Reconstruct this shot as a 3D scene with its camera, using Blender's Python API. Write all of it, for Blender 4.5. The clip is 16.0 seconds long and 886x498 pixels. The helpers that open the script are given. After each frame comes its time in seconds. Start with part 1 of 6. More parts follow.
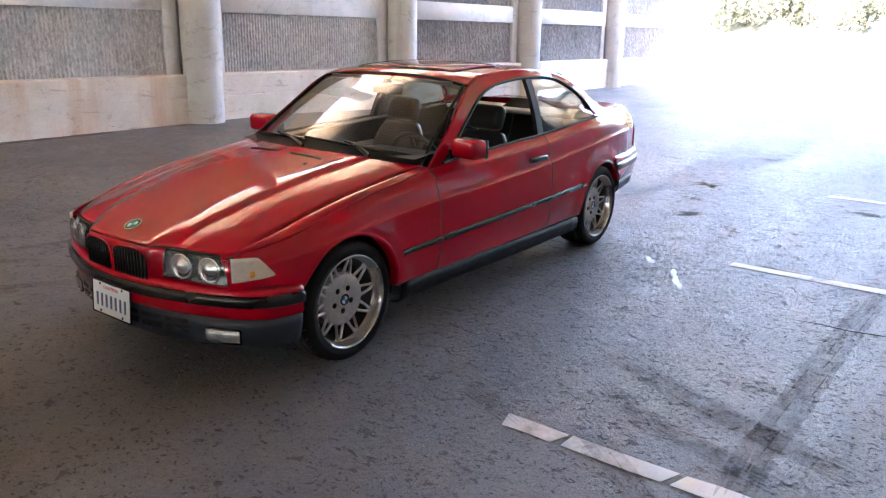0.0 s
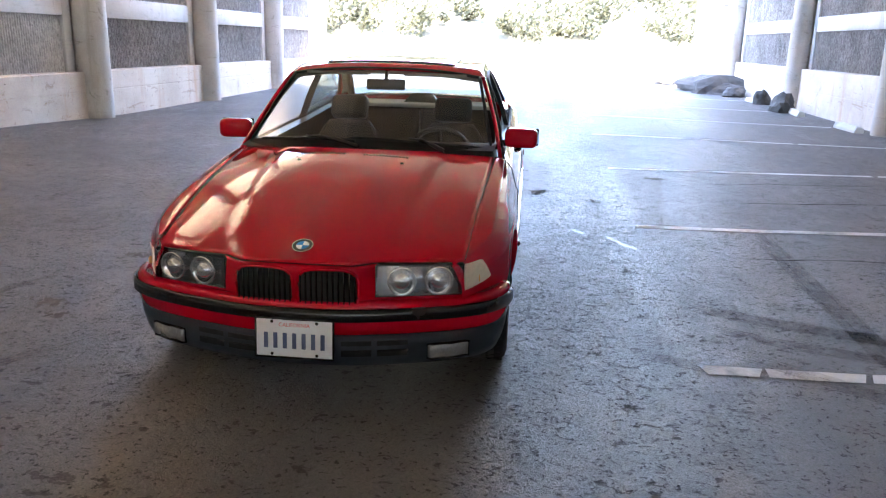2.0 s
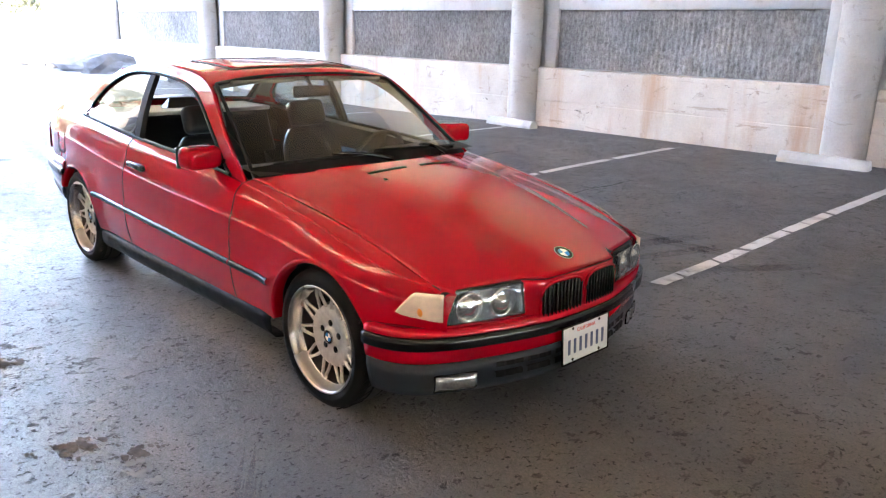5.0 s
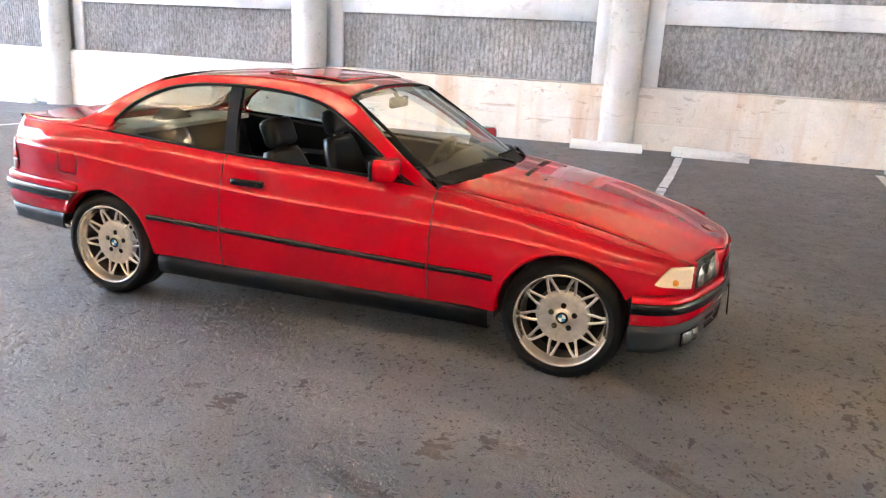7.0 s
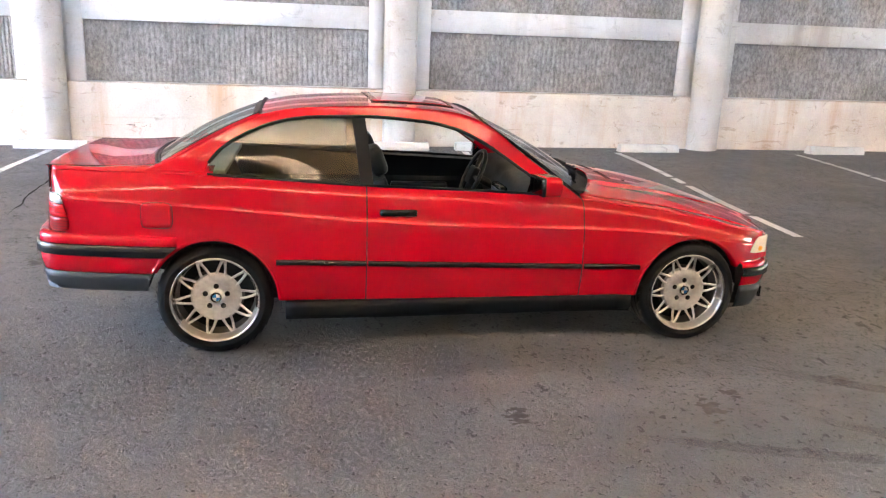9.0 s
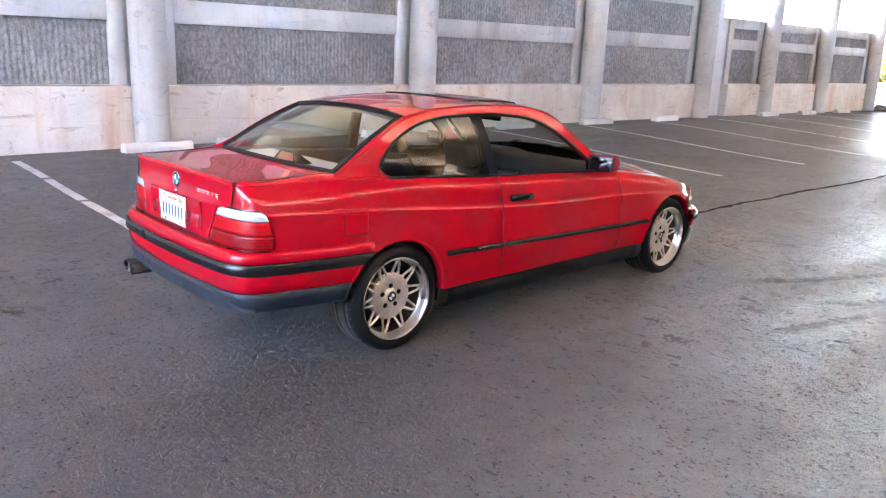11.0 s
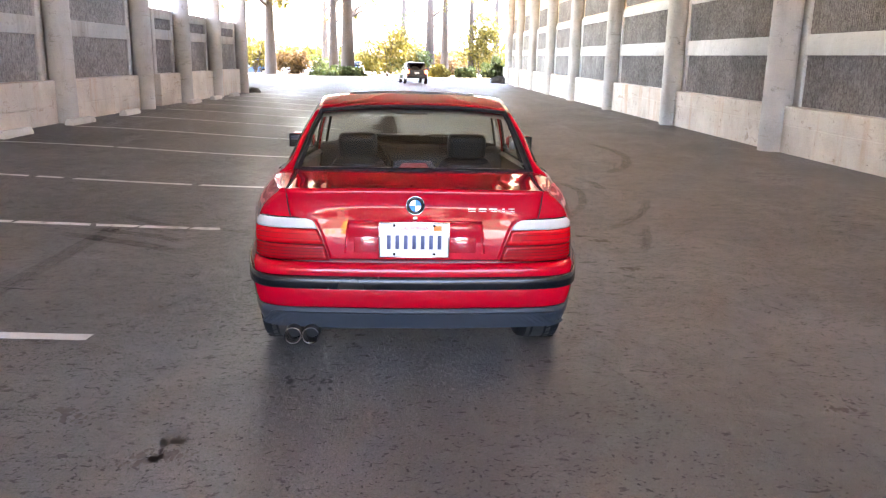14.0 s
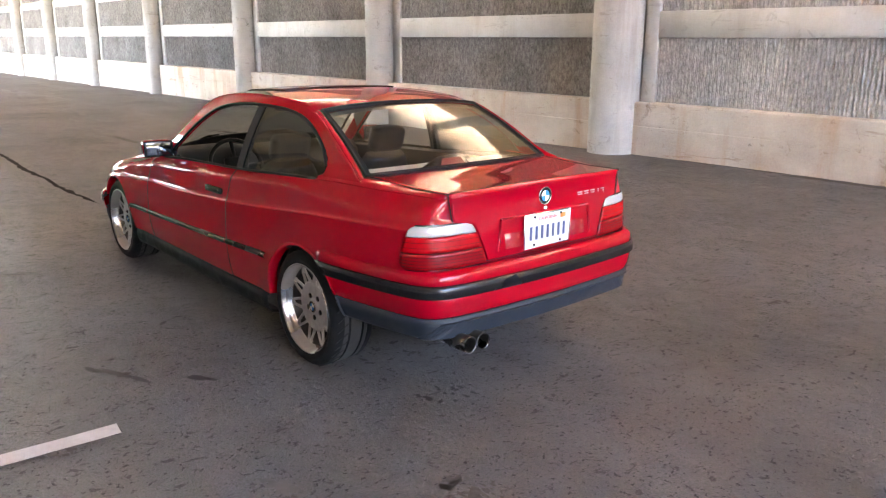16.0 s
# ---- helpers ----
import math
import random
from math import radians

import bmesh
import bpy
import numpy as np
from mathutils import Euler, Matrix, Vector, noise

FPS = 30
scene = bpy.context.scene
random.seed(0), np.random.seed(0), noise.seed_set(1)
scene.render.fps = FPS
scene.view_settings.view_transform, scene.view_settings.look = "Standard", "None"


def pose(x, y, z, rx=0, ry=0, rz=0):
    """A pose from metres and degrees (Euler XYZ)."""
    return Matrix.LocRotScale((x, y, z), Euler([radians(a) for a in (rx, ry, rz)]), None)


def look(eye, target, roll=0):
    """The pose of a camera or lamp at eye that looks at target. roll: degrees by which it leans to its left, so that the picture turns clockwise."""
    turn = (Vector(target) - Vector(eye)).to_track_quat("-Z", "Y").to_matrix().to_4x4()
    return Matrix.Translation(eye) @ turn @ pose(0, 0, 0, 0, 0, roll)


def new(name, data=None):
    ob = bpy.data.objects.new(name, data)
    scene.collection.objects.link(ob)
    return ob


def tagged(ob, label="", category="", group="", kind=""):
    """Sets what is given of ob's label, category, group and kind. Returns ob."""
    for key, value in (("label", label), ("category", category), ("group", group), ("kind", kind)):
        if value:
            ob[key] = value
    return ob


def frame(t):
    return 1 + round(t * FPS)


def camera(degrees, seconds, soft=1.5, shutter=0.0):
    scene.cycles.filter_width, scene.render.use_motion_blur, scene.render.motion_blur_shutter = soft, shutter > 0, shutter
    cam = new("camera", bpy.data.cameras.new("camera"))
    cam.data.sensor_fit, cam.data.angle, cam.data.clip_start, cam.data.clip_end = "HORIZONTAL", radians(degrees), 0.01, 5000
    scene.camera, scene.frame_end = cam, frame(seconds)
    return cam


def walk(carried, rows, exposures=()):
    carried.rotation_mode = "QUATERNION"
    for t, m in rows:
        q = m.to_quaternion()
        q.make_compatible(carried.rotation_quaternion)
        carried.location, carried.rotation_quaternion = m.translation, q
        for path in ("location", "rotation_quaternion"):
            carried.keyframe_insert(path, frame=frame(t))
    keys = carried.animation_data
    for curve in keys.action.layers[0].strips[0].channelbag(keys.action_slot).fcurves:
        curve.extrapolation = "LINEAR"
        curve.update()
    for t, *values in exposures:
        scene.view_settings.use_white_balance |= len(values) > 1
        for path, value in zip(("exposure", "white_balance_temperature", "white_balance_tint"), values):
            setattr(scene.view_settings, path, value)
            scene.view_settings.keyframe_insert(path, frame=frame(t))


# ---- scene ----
cam = camera(59.6, 16.0, 1.2)
PATH = [
    (0, (3.857, 3.316, 1.611), (2.334, 2.148, 1.048), 1.1),
    (0.5, (4.213, 2.784, 1.589), (2.554, 1.815, 1.033), 1.3),
    (1, (4.507, 2.196, 1.558), (2.732, 1.454, 1.01), 1.4),
    (1.5, (4.71, 1.574, 1.532), (2.848, 1.08, 0.992), 1.4),
    (2, (4.846, 0.948, 1.498), (2.933, 0.713, 0.965), 1.4),
    (2.5, (4.926, 0.321, 1.485), (3.0, 0.359, 0.948), 1.4),
    (3, (4.915, -0.299, 1.504), (3.018, 0.04, 0.968), 1.6),
    (3.5, (4.82, -0.932, 1.517), (2.997, -0.306, 0.982), 1.4),
    (4, (4.634, -1.505, 1.543), (2.918, -0.631, 1.002), 1.4),
    (6.5, (2.463, -3.78, 1.599), (1.617, -2.055, 1.046), 2.5),
    (7, (2.022, -4.278, 1.612), (1.36, -2.469, 1.073), 3.1),
    (7.5, (1.465, -4.648, 1.625), (1.024, -2.771, 1.094), 3.2),
    (8, (0.78, -4.819, 1.634), (0.577, -2.899, 1.111), 2.8),
    (8.5, (0.018, -4.894, 1.65), (0.075, -2.961, 1.141), 2.5),
    (11, (-3.859, -4.018, 1.625), (-2.564, -2.576, 1.133), 2.4),
    (11.5, (-4.435, -3.468, 1.601), (-2.924, -2.255, 1.105), 2.3),
    (12, (-4.898, -2.855, 1.573), (-3.223, -1.877, 1.087), 2.0),
    (12.5, (-5.237, -2.181, 1.554), (-3.441, -1.44, 1.078), 1.9),
    (13, (-5.464, -1.487, 1.542), (-3.584, -0.991, 1.075), 1.7),
    (13.5, (-5.591, -0.783, 1.529), (-3.659, -0.554, 1.066), 1.5),
    (14, (-5.634, -0.069, 1.542), (-3.691, -0.131, 1.074), 1.1),
    (14.5, (-5.519, 0.655, 1.56), (-3.614, 0.278, 1.083), 1.0),
    (15, (-5.344, 1.332, 1.561), (-3.529, 0.646, 1.075), 0.9),
    (15.5, (-5.09, 1.99, 1.571), (-3.416, 1.013, 1.076), 0.6),
    (16, (-4.681, 2.592, 1.588), (-3.185, 1.365, 1.084), 0.3),
]
walk(cam, [(t, look(eye, target, roll)) for t, eye, target, roll in PATH], [(0, 5.5, 6650, 21), (1.5, 5.05, 6550, 18), (2.5, 5.25, 6450, 18), (4, 5.6, 6450, 18), (6.5, 6.3, 7350, 15), (8.5, 6.4, 7350, 15), (11, 6.1, 6450, 21), (12.5, 5.75, 6700, 22), (14, 5.55, 7150, 23), (16, 5.7, 7400, 23)])

# ---- world, sun, exposure ----
SUN_EL, SUN_AZ = 69.0, 3.0
world = bpy.data.worlds.new("sky")
scene.world = world
world.use_nodes = True
wn = world.node_tree.nodes
sky = wn.new("ShaderNodeTexSky")
sky.sky_type, sky.sun_disc = "NISHITA", False
sky.sun_elevation, sky.sun_rotation = radians(SUN_EL), radians(90 - SUN_AZ)
sky.air_density, sky.dust_density = 1.0, 0.7
world.node_tree.links.new(sky.outputs[0], wn["Background"].inputs[0])
wn["Background"].inputs[1].default_value = 0.15
sun_data = bpy.data.lights.new("sun", "SUN")
sun_data.energy, sun_data.angle, sun_data.color = 2.8, radians(0.6), (1.0, 0.95, 0.87)
sun = new("sun", sun_data)
sun_dir = Vector((math.cos(radians(SUN_AZ)) * math.cos(radians(SUN_EL)), math.sin(radians(SUN_AZ)) * math.cos(radians(SUN_EL)), math.sin(radians(SUN_EL))))
sun.matrix_world = look(sun_dir * 100, (0, 0, 0))


# ---- mesh helpers ----
class Mesh:
    """Collects vertices and faces of one part."""

    def __init__(self):
        self.v, self.f, self.smooth = [], [], []

    def add(self, verts, faces, smooth=True):
        n = len(self.v)
        self.v += [tuple(p) for p in verts]
        self.f += [tuple(i + n for i in f) for f in faces]
        self.smooth += [smooth] * len(faces)
        return self

    def grid(self, rows, smooth=True, closed=False, flip=False):
        w = len(rows[0])
        verts = [p for r in rows for p in r]
        faces = []
        for i in range(len(rows) - 1):
            for j in range(w if closed else w - 1):
                a, b = i * w + j, i * w + (j + 1) % w
                q = (a, b, b + w, a + w)
                faces.append(q[::-1] if flip else q)
        return self.add(verts, faces, smooth)

    def tube(self, pts, r, n=8, closed=False, caps=True, squash=1.0):
        pts = [Vector(p) for p in pts]
        rows, m = [], len(pts)
        for i, p in enumerate(pts):
            a = pts[(i - 1) % m] if closed or i else p
            b = pts[(i + 1) % m] if closed or i < m - 1 else p
            d = (b - a).normalized()
            u = d.cross(Vector((0, 0, 1)))
            if u.length < 0.05:
                u = d.cross(Vector((0, 1, 0)))
            u.normalize()
            w = u.cross(d)
            rr = r[i] if isinstance(r, (list, tuple)) else r
            rows.append([p + (u * math.cos(k * math.tau / n) + w * math.sin(k * math.tau / n) * squash) * rr for k in range(n)])
        if closed:
            rows.append(rows[0])
        n0 = len(self.v)
        self.grid(rows, True, True)
        if caps and not closed:
            self.f += [tuple(n0 + k for k in range(n)), tuple(n0 + (m - 1) * n + k for k in reversed(range(n)))]
            self.smooth += [False, False]
        return self

    def lathe(self, prof, segs=48, m=None, smooth=True):
        """prof: (radius, height) pairs; turned round the local z axis, then moved by m."""
        m = m or Matrix()
        rows = [[m @ Vector((r * math.cos(k * math.tau / segs), r * math.sin(k * math.tau / segs), h)) for k in range(segs)] for r, h in prof]
        return self.grid(rows, smooth, True)

    def box(self, c, s, bevel=0.0, m=None, segs=2):
        bm = bmesh.new()
        bmesh.ops.create_cube(bm, size=1)
        bmesh.ops.scale(bm, vec=s, verts=bm.verts)
        if bevel:
            bmesh.ops.bevel(bm, geom=bm.edges[:], offset=bevel, segments=segs, affect="EDGES", profile=0.6)
        mm = (m or Matrix()) @ Matrix.Translation(c)
        bm.verts.index_update()
        self.add([mm @ v.co for v in bm.verts], [[v.index for v in f.verts] for f in bm.faces], bool(bevel))
        bm.free()
        return self

    def data(self, name):
        me = bpy.data.meshes.new(name)
        me.from_pydata(self.v, [], self.f)
        me.polygons.foreach_set("use_smooth", self.smooth)
        me.update()
        return me


def part(name, m, mat, parent=None, label="", solid=0.0, edge=0.0):
    ob = new(name, m.data(name) if isinstance(m, Mesh) else m)
    if not ob.data.materials:
        ob.data.materials.append(mat)
    if parent:
        ob.parent = parent
    if solid:
        mod = ob.modifiers.new("thickness", "SOLIDIFY")
        mod.thickness, mod.offset = solid, -1
    return tagged(ob, label) if label else ob


def lerp(x, pts):
    """Smooth curve through (x, value) pairs in rising x."""
    xs = [p[0] for p in pts]
    if x <= xs[0]:
        return pts[0][1]
    if x >= xs[-1]:
        return pts[-1][1]
    i = max(k for k in range(len(xs) - 1) if xs[k] <= x)
    h = xs[i + 1] - xs[i]
    t = (x - xs[i]) / h
    d = lambda k: (pts[k + 1][1] - pts[k][1]) / (xs[k + 1] - xs[k])
    def slope(k):
        if k == 0:
            return d(0)
        if k == len(xs) - 1:
            return d(k - 1)
        a, b = d(k - 1), d(k)
        return 0.0 if a * b <= 0 else 2 * a * b / (a + b)
    m0, m1 = slope(i) * h, slope(i + 1) * h
    return (2 * t**3 - 3 * t**2 + 1) * pts[i][1] + (t**3 - 2 * t**2 + t) * m0 + (-2 * t**3 + 3 * t**2) * pts[i + 1][1] + (t**3 - t**2) * m1


def soft(pts, w=0.1):
    """A curve through (x, value) pairs with its bends eased over a width w; returns a function of x."""
    x0, x1, n = pts[0][0], pts[-1][0], 500
    tab = []
    for i in range(n + 1):
        x = x0 + (x1 - x0) * i / n
        ww = min(w, x - x0, x1 - x)
        tab.append(sum((5 - abs(k)) * lerp(x + ww * k / 5, pts) for k in range(-4, 5)) / 25)

    def value(x):
        t = min(n - 1e-6, max(0.0, (x - x0) / (x1 - x0) * n))
        i = int(t)
        return tab[i] + (tab[i + 1] - tab[i]) * (t - i)
    return value


def steps(a, b, n):
    return [a + (b - a) * i / n for i in range(n + 1)]


def smoothstep(a, b, x):
    t = min(1, max(0, (x - a) / (b - a)))
    return t * t * (3 - 2 * t)


# ---- materials ----
def material(name):
    mat = bpy.data.materials.new(name)
    mat.use_nodes = True
    return mat, mat.node_tree.nodes, mat.node_tree.links, mat.node_tree.nodes["Principled BSDF"]


def plain(name, color, rough=0.5, metal=0.0, coat=0.0, grain=0.0, scale=60.0, vary=0.12, bump=0.0, bump_scale=None, spec=0.5):
    """A surface with grain in its colour and roughness."""
    mat, n, l, b = material(name)
    b.inputs["Metallic"].default_value, b.inputs["Roughness"].default_value = metal, rough
    b.inputs["Coat Weight"].default_value, b.inputs["Coat Roughness"].default_value = coat, 0.03
    b.inputs["Specular IOR Level"].default_value = spec
    tex = n.new("ShaderNodeTexCoord")
    nz = n.new("ShaderNodeTexNoise")
    nz.inputs["Scale"].default_value, nz.inputs["Detail"].default_value = scale, 6
    l.new(tex.outputs["Object"], nz.inputs["Vector"])
    big = n.new("ShaderNodeTexNoise")
    big.inputs["Scale"].default_value, big.inputs["Detail"].default_value = scale / 14, 4
    l.new(tex.outputs["Object"], big.inputs["Vector"])
    add = n.new("ShaderNodeMath")
    add.operation = "ADD"
    l.new(nz.outputs[0], add.inputs[0])
    l.new(big.outputs[0], add.inputs[1])
    mr = n.new("ShaderNodeMapRange")
    mr.inputs[1].default_value, mr.inputs[2].default_value = 0.6, 1.4
    mr.inputs[3].default_value, mr.inputs[4].default_value = 1 - vary, 1 + vary
    l.new(add.outputs[0], mr.inputs[0])
    mix = n.new("ShaderNodeMix")
    mix.data_type, mix.blend_type = "RGBA", "MULTIPLY"
    mix.inputs[0].default_value = 1.0
    mix.inputs[6].default_value = (*color, 1)
    l.new(mr.outputs[0], mix.inputs[7])
    l.new(mix.outputs[2], b.inputs["Base Color"])
    rr = n.new("ShaderNodeMapRange")
    rr.inputs[1].default_value, rr.inputs[2].default_value = 0.3, 0.7
    rr.inputs[3].default_value, rr.inputs[4].default_value = max(0.0, rough - vary * 0.4), min(1, rough + vary * 0.4)
    l.new(big.outputs[0], rr.inputs[0])
    l.new(rr.outputs[0], b.inputs["Roughness"])
    if bump:
        bp = n.new("ShaderNodeBump")
        bp.inputs["Strength"].default_value, bp.inputs["Distance"].default_value = 1.0, bump
        if bump_scale:
            nb = n.new("ShaderNodeTexNoise")
            nb.inputs["Scale"].default_value, nb.inputs["Detail"].default_value = bump_scale, 5
            l.new(tex.outputs["Object"], nb.inputs["Vector"])
            l.new(nb.outputs[0], bp.inputs["Height"])
        else:
            l.new(nz.outputs[0], bp.inputs["Height"])
        l.new(bp.outputs[0], b.inputs["Normal"])
    return mat


def ramp(n, stops):
    r = n.new("ShaderNodeValToRGB")
    el = r.color_ramp.elements
    while len(el) < len(stops):
        el.new(0.5)
    for e, (p, c) in zip(el, stops):
        e.position, e.color = p, (*c, 1) if len(c) == 3 else c
    return r


def noise_node(n, l, vec, scale, detail=5, rough=0.55, stretch=None, distort=0.0):
    if stretch:
        mp = n.new("ShaderNodeMapping")
        mp.inputs["Scale"].default_value = stretch
        l.new(vec, mp.inputs["Vector"])
        vec = mp.outputs[0]
    t = n.new("ShaderNodeTexNoise")
    t.inputs["Scale"].default_value, t.inputs["Detail"].default_value = scale, detail
    t.inputs["Roughness"].default_value, t.inputs["Distortion"].default_value = rough, distort
    l.new(vec, t.inputs["Vector"])
    return t.outputs[0]


def mixed(n, l, fac, a, b, kind="MIX"):
    m = n.new("ShaderNodeMix")
    m.data_type, m.blend_type = "RGBA", kind
    for sock, val in ((m.inputs[0], fac), (m.inputs[6], a), (m.inputs[7], b)):
        if isinstance(val, (int, float)):
            sock.default_value = val
        elif isinstance(val, tuple):
            sock.default_value = (*val, 1)
        else:
            l.new(val, sock)
    return m.outputs[2]


def calc(n, l, op, a, b=0.0):
    m = n.new("ShaderNodeMath")
    m.operation = op
    for sock, val in ((m.inputs[0], a), (m.inputs[1], b)):
        if isinstance(val, (int, float)):
            sock.default_value = val
        else:
            l.new(val, sock)
    return m.outputs[0]


def asphalt_material():
    mat, n, l, b = material("asphalt")
    pos = n.new("ShaderNodeNewGeometry").outputs["Position"]
    sep = n.new("ShaderNodeSeparateXYZ")
    l.new(pos, sep.inputs[0])
    fine = noise_node(n, l, pos, 130, 6, 0.75)
    mid = noise_node(n, l, pos, 6, 7, 0.7, distort=0.5)
    big = noise_node(n, l, pos, 0.5, 6, 0.6, distort=0.3)
    streak = noise_node(n, l, pos, 1.3, 6, 0.62, stretch=(0.13, 1.0, 1.0))
    base = ramp(n, [(0.30, (0.028, 0.0275, 0.027)), (0.70, (0.130, 0.127, 0.125))])
    l.new(fine, base.inputs[0])
    wear = ramp(n, [(0.35, (0.66, 0.655, 0.65)), (0.65, (1.3, 1.28, 1.25))])
    l.new(big, wear.inputs[0])
    col = mixed(n, l, 1.0, base.outputs[0], wear.outputs[0], "MULTIPLY")
    st = ramp(n, [(0.38, (0.62, 0.62, 0.62)), (0.62, (1.32, 1.30, 1.28))])
    l.new(streak, st.inputs[0])
    col = mixed(n, l, 1.0, col, st.outputs[0], "MULTIPLY")
    # small chipped pits, in drifts
    cell = noise_node(n, l, pos, 62, 4, 0.6, stretch=(0.85, 0.7, 1.0), distort=0.3)
    pit = ramp(n, [(0.60, (0, 0, 0)), (0.645, (1, 1, 1))])
    l.new(calc(n, l, "ADD", cell, calc(n, l, "MULTIPLY", calc(n, l, "SUBTRACT", mid, 0.5), 0.22)), pit.inputs[0])
    col = mixed(n, l, calc(n, l, "MULTIPLY", pit.outputs[0], 0.75), col, (0.018, 0.017, 0.017))
    # larger broken flecks where the binder has worn off
    fleck = ramp(n, [(0.615, (0, 0, 0)), (0.645, (1, 1, 1))])
    l.new(calc(n, l, "ADD", noise_node(n, l, pos, 21, 5, 0.62, stretch=(1.0, 0.6, 1.0), distort=0.4), calc(n, l, "MULTIPLY", calc(n, l, "SUBTRACT", big, 0.5), 0.20)), fleck.inputs[0])
    col = mixed(n, l, calc(n, l, "MULTIPLY", fleck.outputs[0], 0.32), col, (0.022, 0.021, 0.02))
    dust = ramp(n, [(0.64, (0, 0, 0)), (0.76, (1, 1, 1))])
    l.new(noise_node(n, l, pos, 2.3, 8, 0.7, distort=0.6), dust.inputs[0])
    col = mixed(n, l, calc(n, l, "MULTIPLY", dust.outputs[0], 0.28), col, (0.15, 0.143, 0.136))
    # pale concrete outside the bridge, lightened and warmed to bounce light under it
    west = calc(n, l, "LESS_THAN", sep.outputs[0], -29.5)
    side = calc(n, l, "GREATER_THAN", calc(n, l, "ABSOLUTE", sep.outputs[1]), 9.2)
    out = calc(n, l, "MAXIMUM", west, calc(n, l, "MULTIPLY", side, calc(n, l, "LESS_THAN", sep.outputs[0], 10.0)))
    col = mixed(n, l, out, col, mixed(n, l, big, (0.44, 0.40, 0.34), (0.58, 0.53, 0.45)))
    l.new(col, b.inputs["Base Color"])
    rg = n.new("ShaderNodeMapRange")
    rg.inputs[1].default_value, rg.inputs[2].default_value = 0.35, 0.65
    rg.inputs[3].default_value, rg.inputs[4].default_value = 0.31, 0.66
    l.new(calc(n, l, "ADD", calc(n, l, "MULTIPLY", streak, 0.65), calc(n, l, "MULTIPLY", mid, 0.35)), rg.inputs[0])
    rough = calc(n, l, "MAXIMUM", calc(n, l, "ADD", rg.outputs[0], calc(n, l, "MULTIPLY", calc(n, l, "MAXIMUM", pit.outputs[0], fleck.outputs[0]), 0.45)), calc(n, l, "MULTIPLY", out, 0.8))
    l.new(rough, b.inputs["Roughness"])
    b.inputs["IOR"].default_value = 1.65
    b.inputs["Specular IOR Level"].default_value = 0.62
    bp = n.new("ShaderNodeBump")
    bp.inputs["Strength"].default_value, bp.inputs["Distance"].default_value = 1.0, 0.020
    h = calc(n, l, "ADD", calc(n, l, "MULTIPLY", fine, 0.4), calc(n, l, "MULTIPLY", noise_node(n, l, pos, 20, 5, 0.7), 0.9))
    l.new(calc(n, l, "SUBTRACT", h, calc(n, l, "MULTIPLY", calc(n, l, "MAXIMUM", pit.outputs[0], fleck.outputs[0]), 0.45)), bp.inputs["Height"])
    l.new(bp.outputs[0], b.inputs["Normal"])
    # a dusty film keeps the sheen down at flat angles
    film_bsdf, mx = n.new("ShaderNodeBsdfDiffuse"), n.new("ShaderNodeMixShader")
    l.new(mixed(n, l, 1.0, col, (1.5, 1.47, 1.45), "MULTIPLY"), film_bsdf.inputs["Color"])
    l.new(bp.outputs[0], film_bsdf.inputs["Normal"])
    mx.inputs[0].default_value = 0.20
    l.new(b.outputs[0], mx.inputs[1])
    l.new(film_bsdf.outputs[0], mx.inputs[2])
    l.new(mx.outputs[0], n["Material Output"].inputs[0])
    return mat


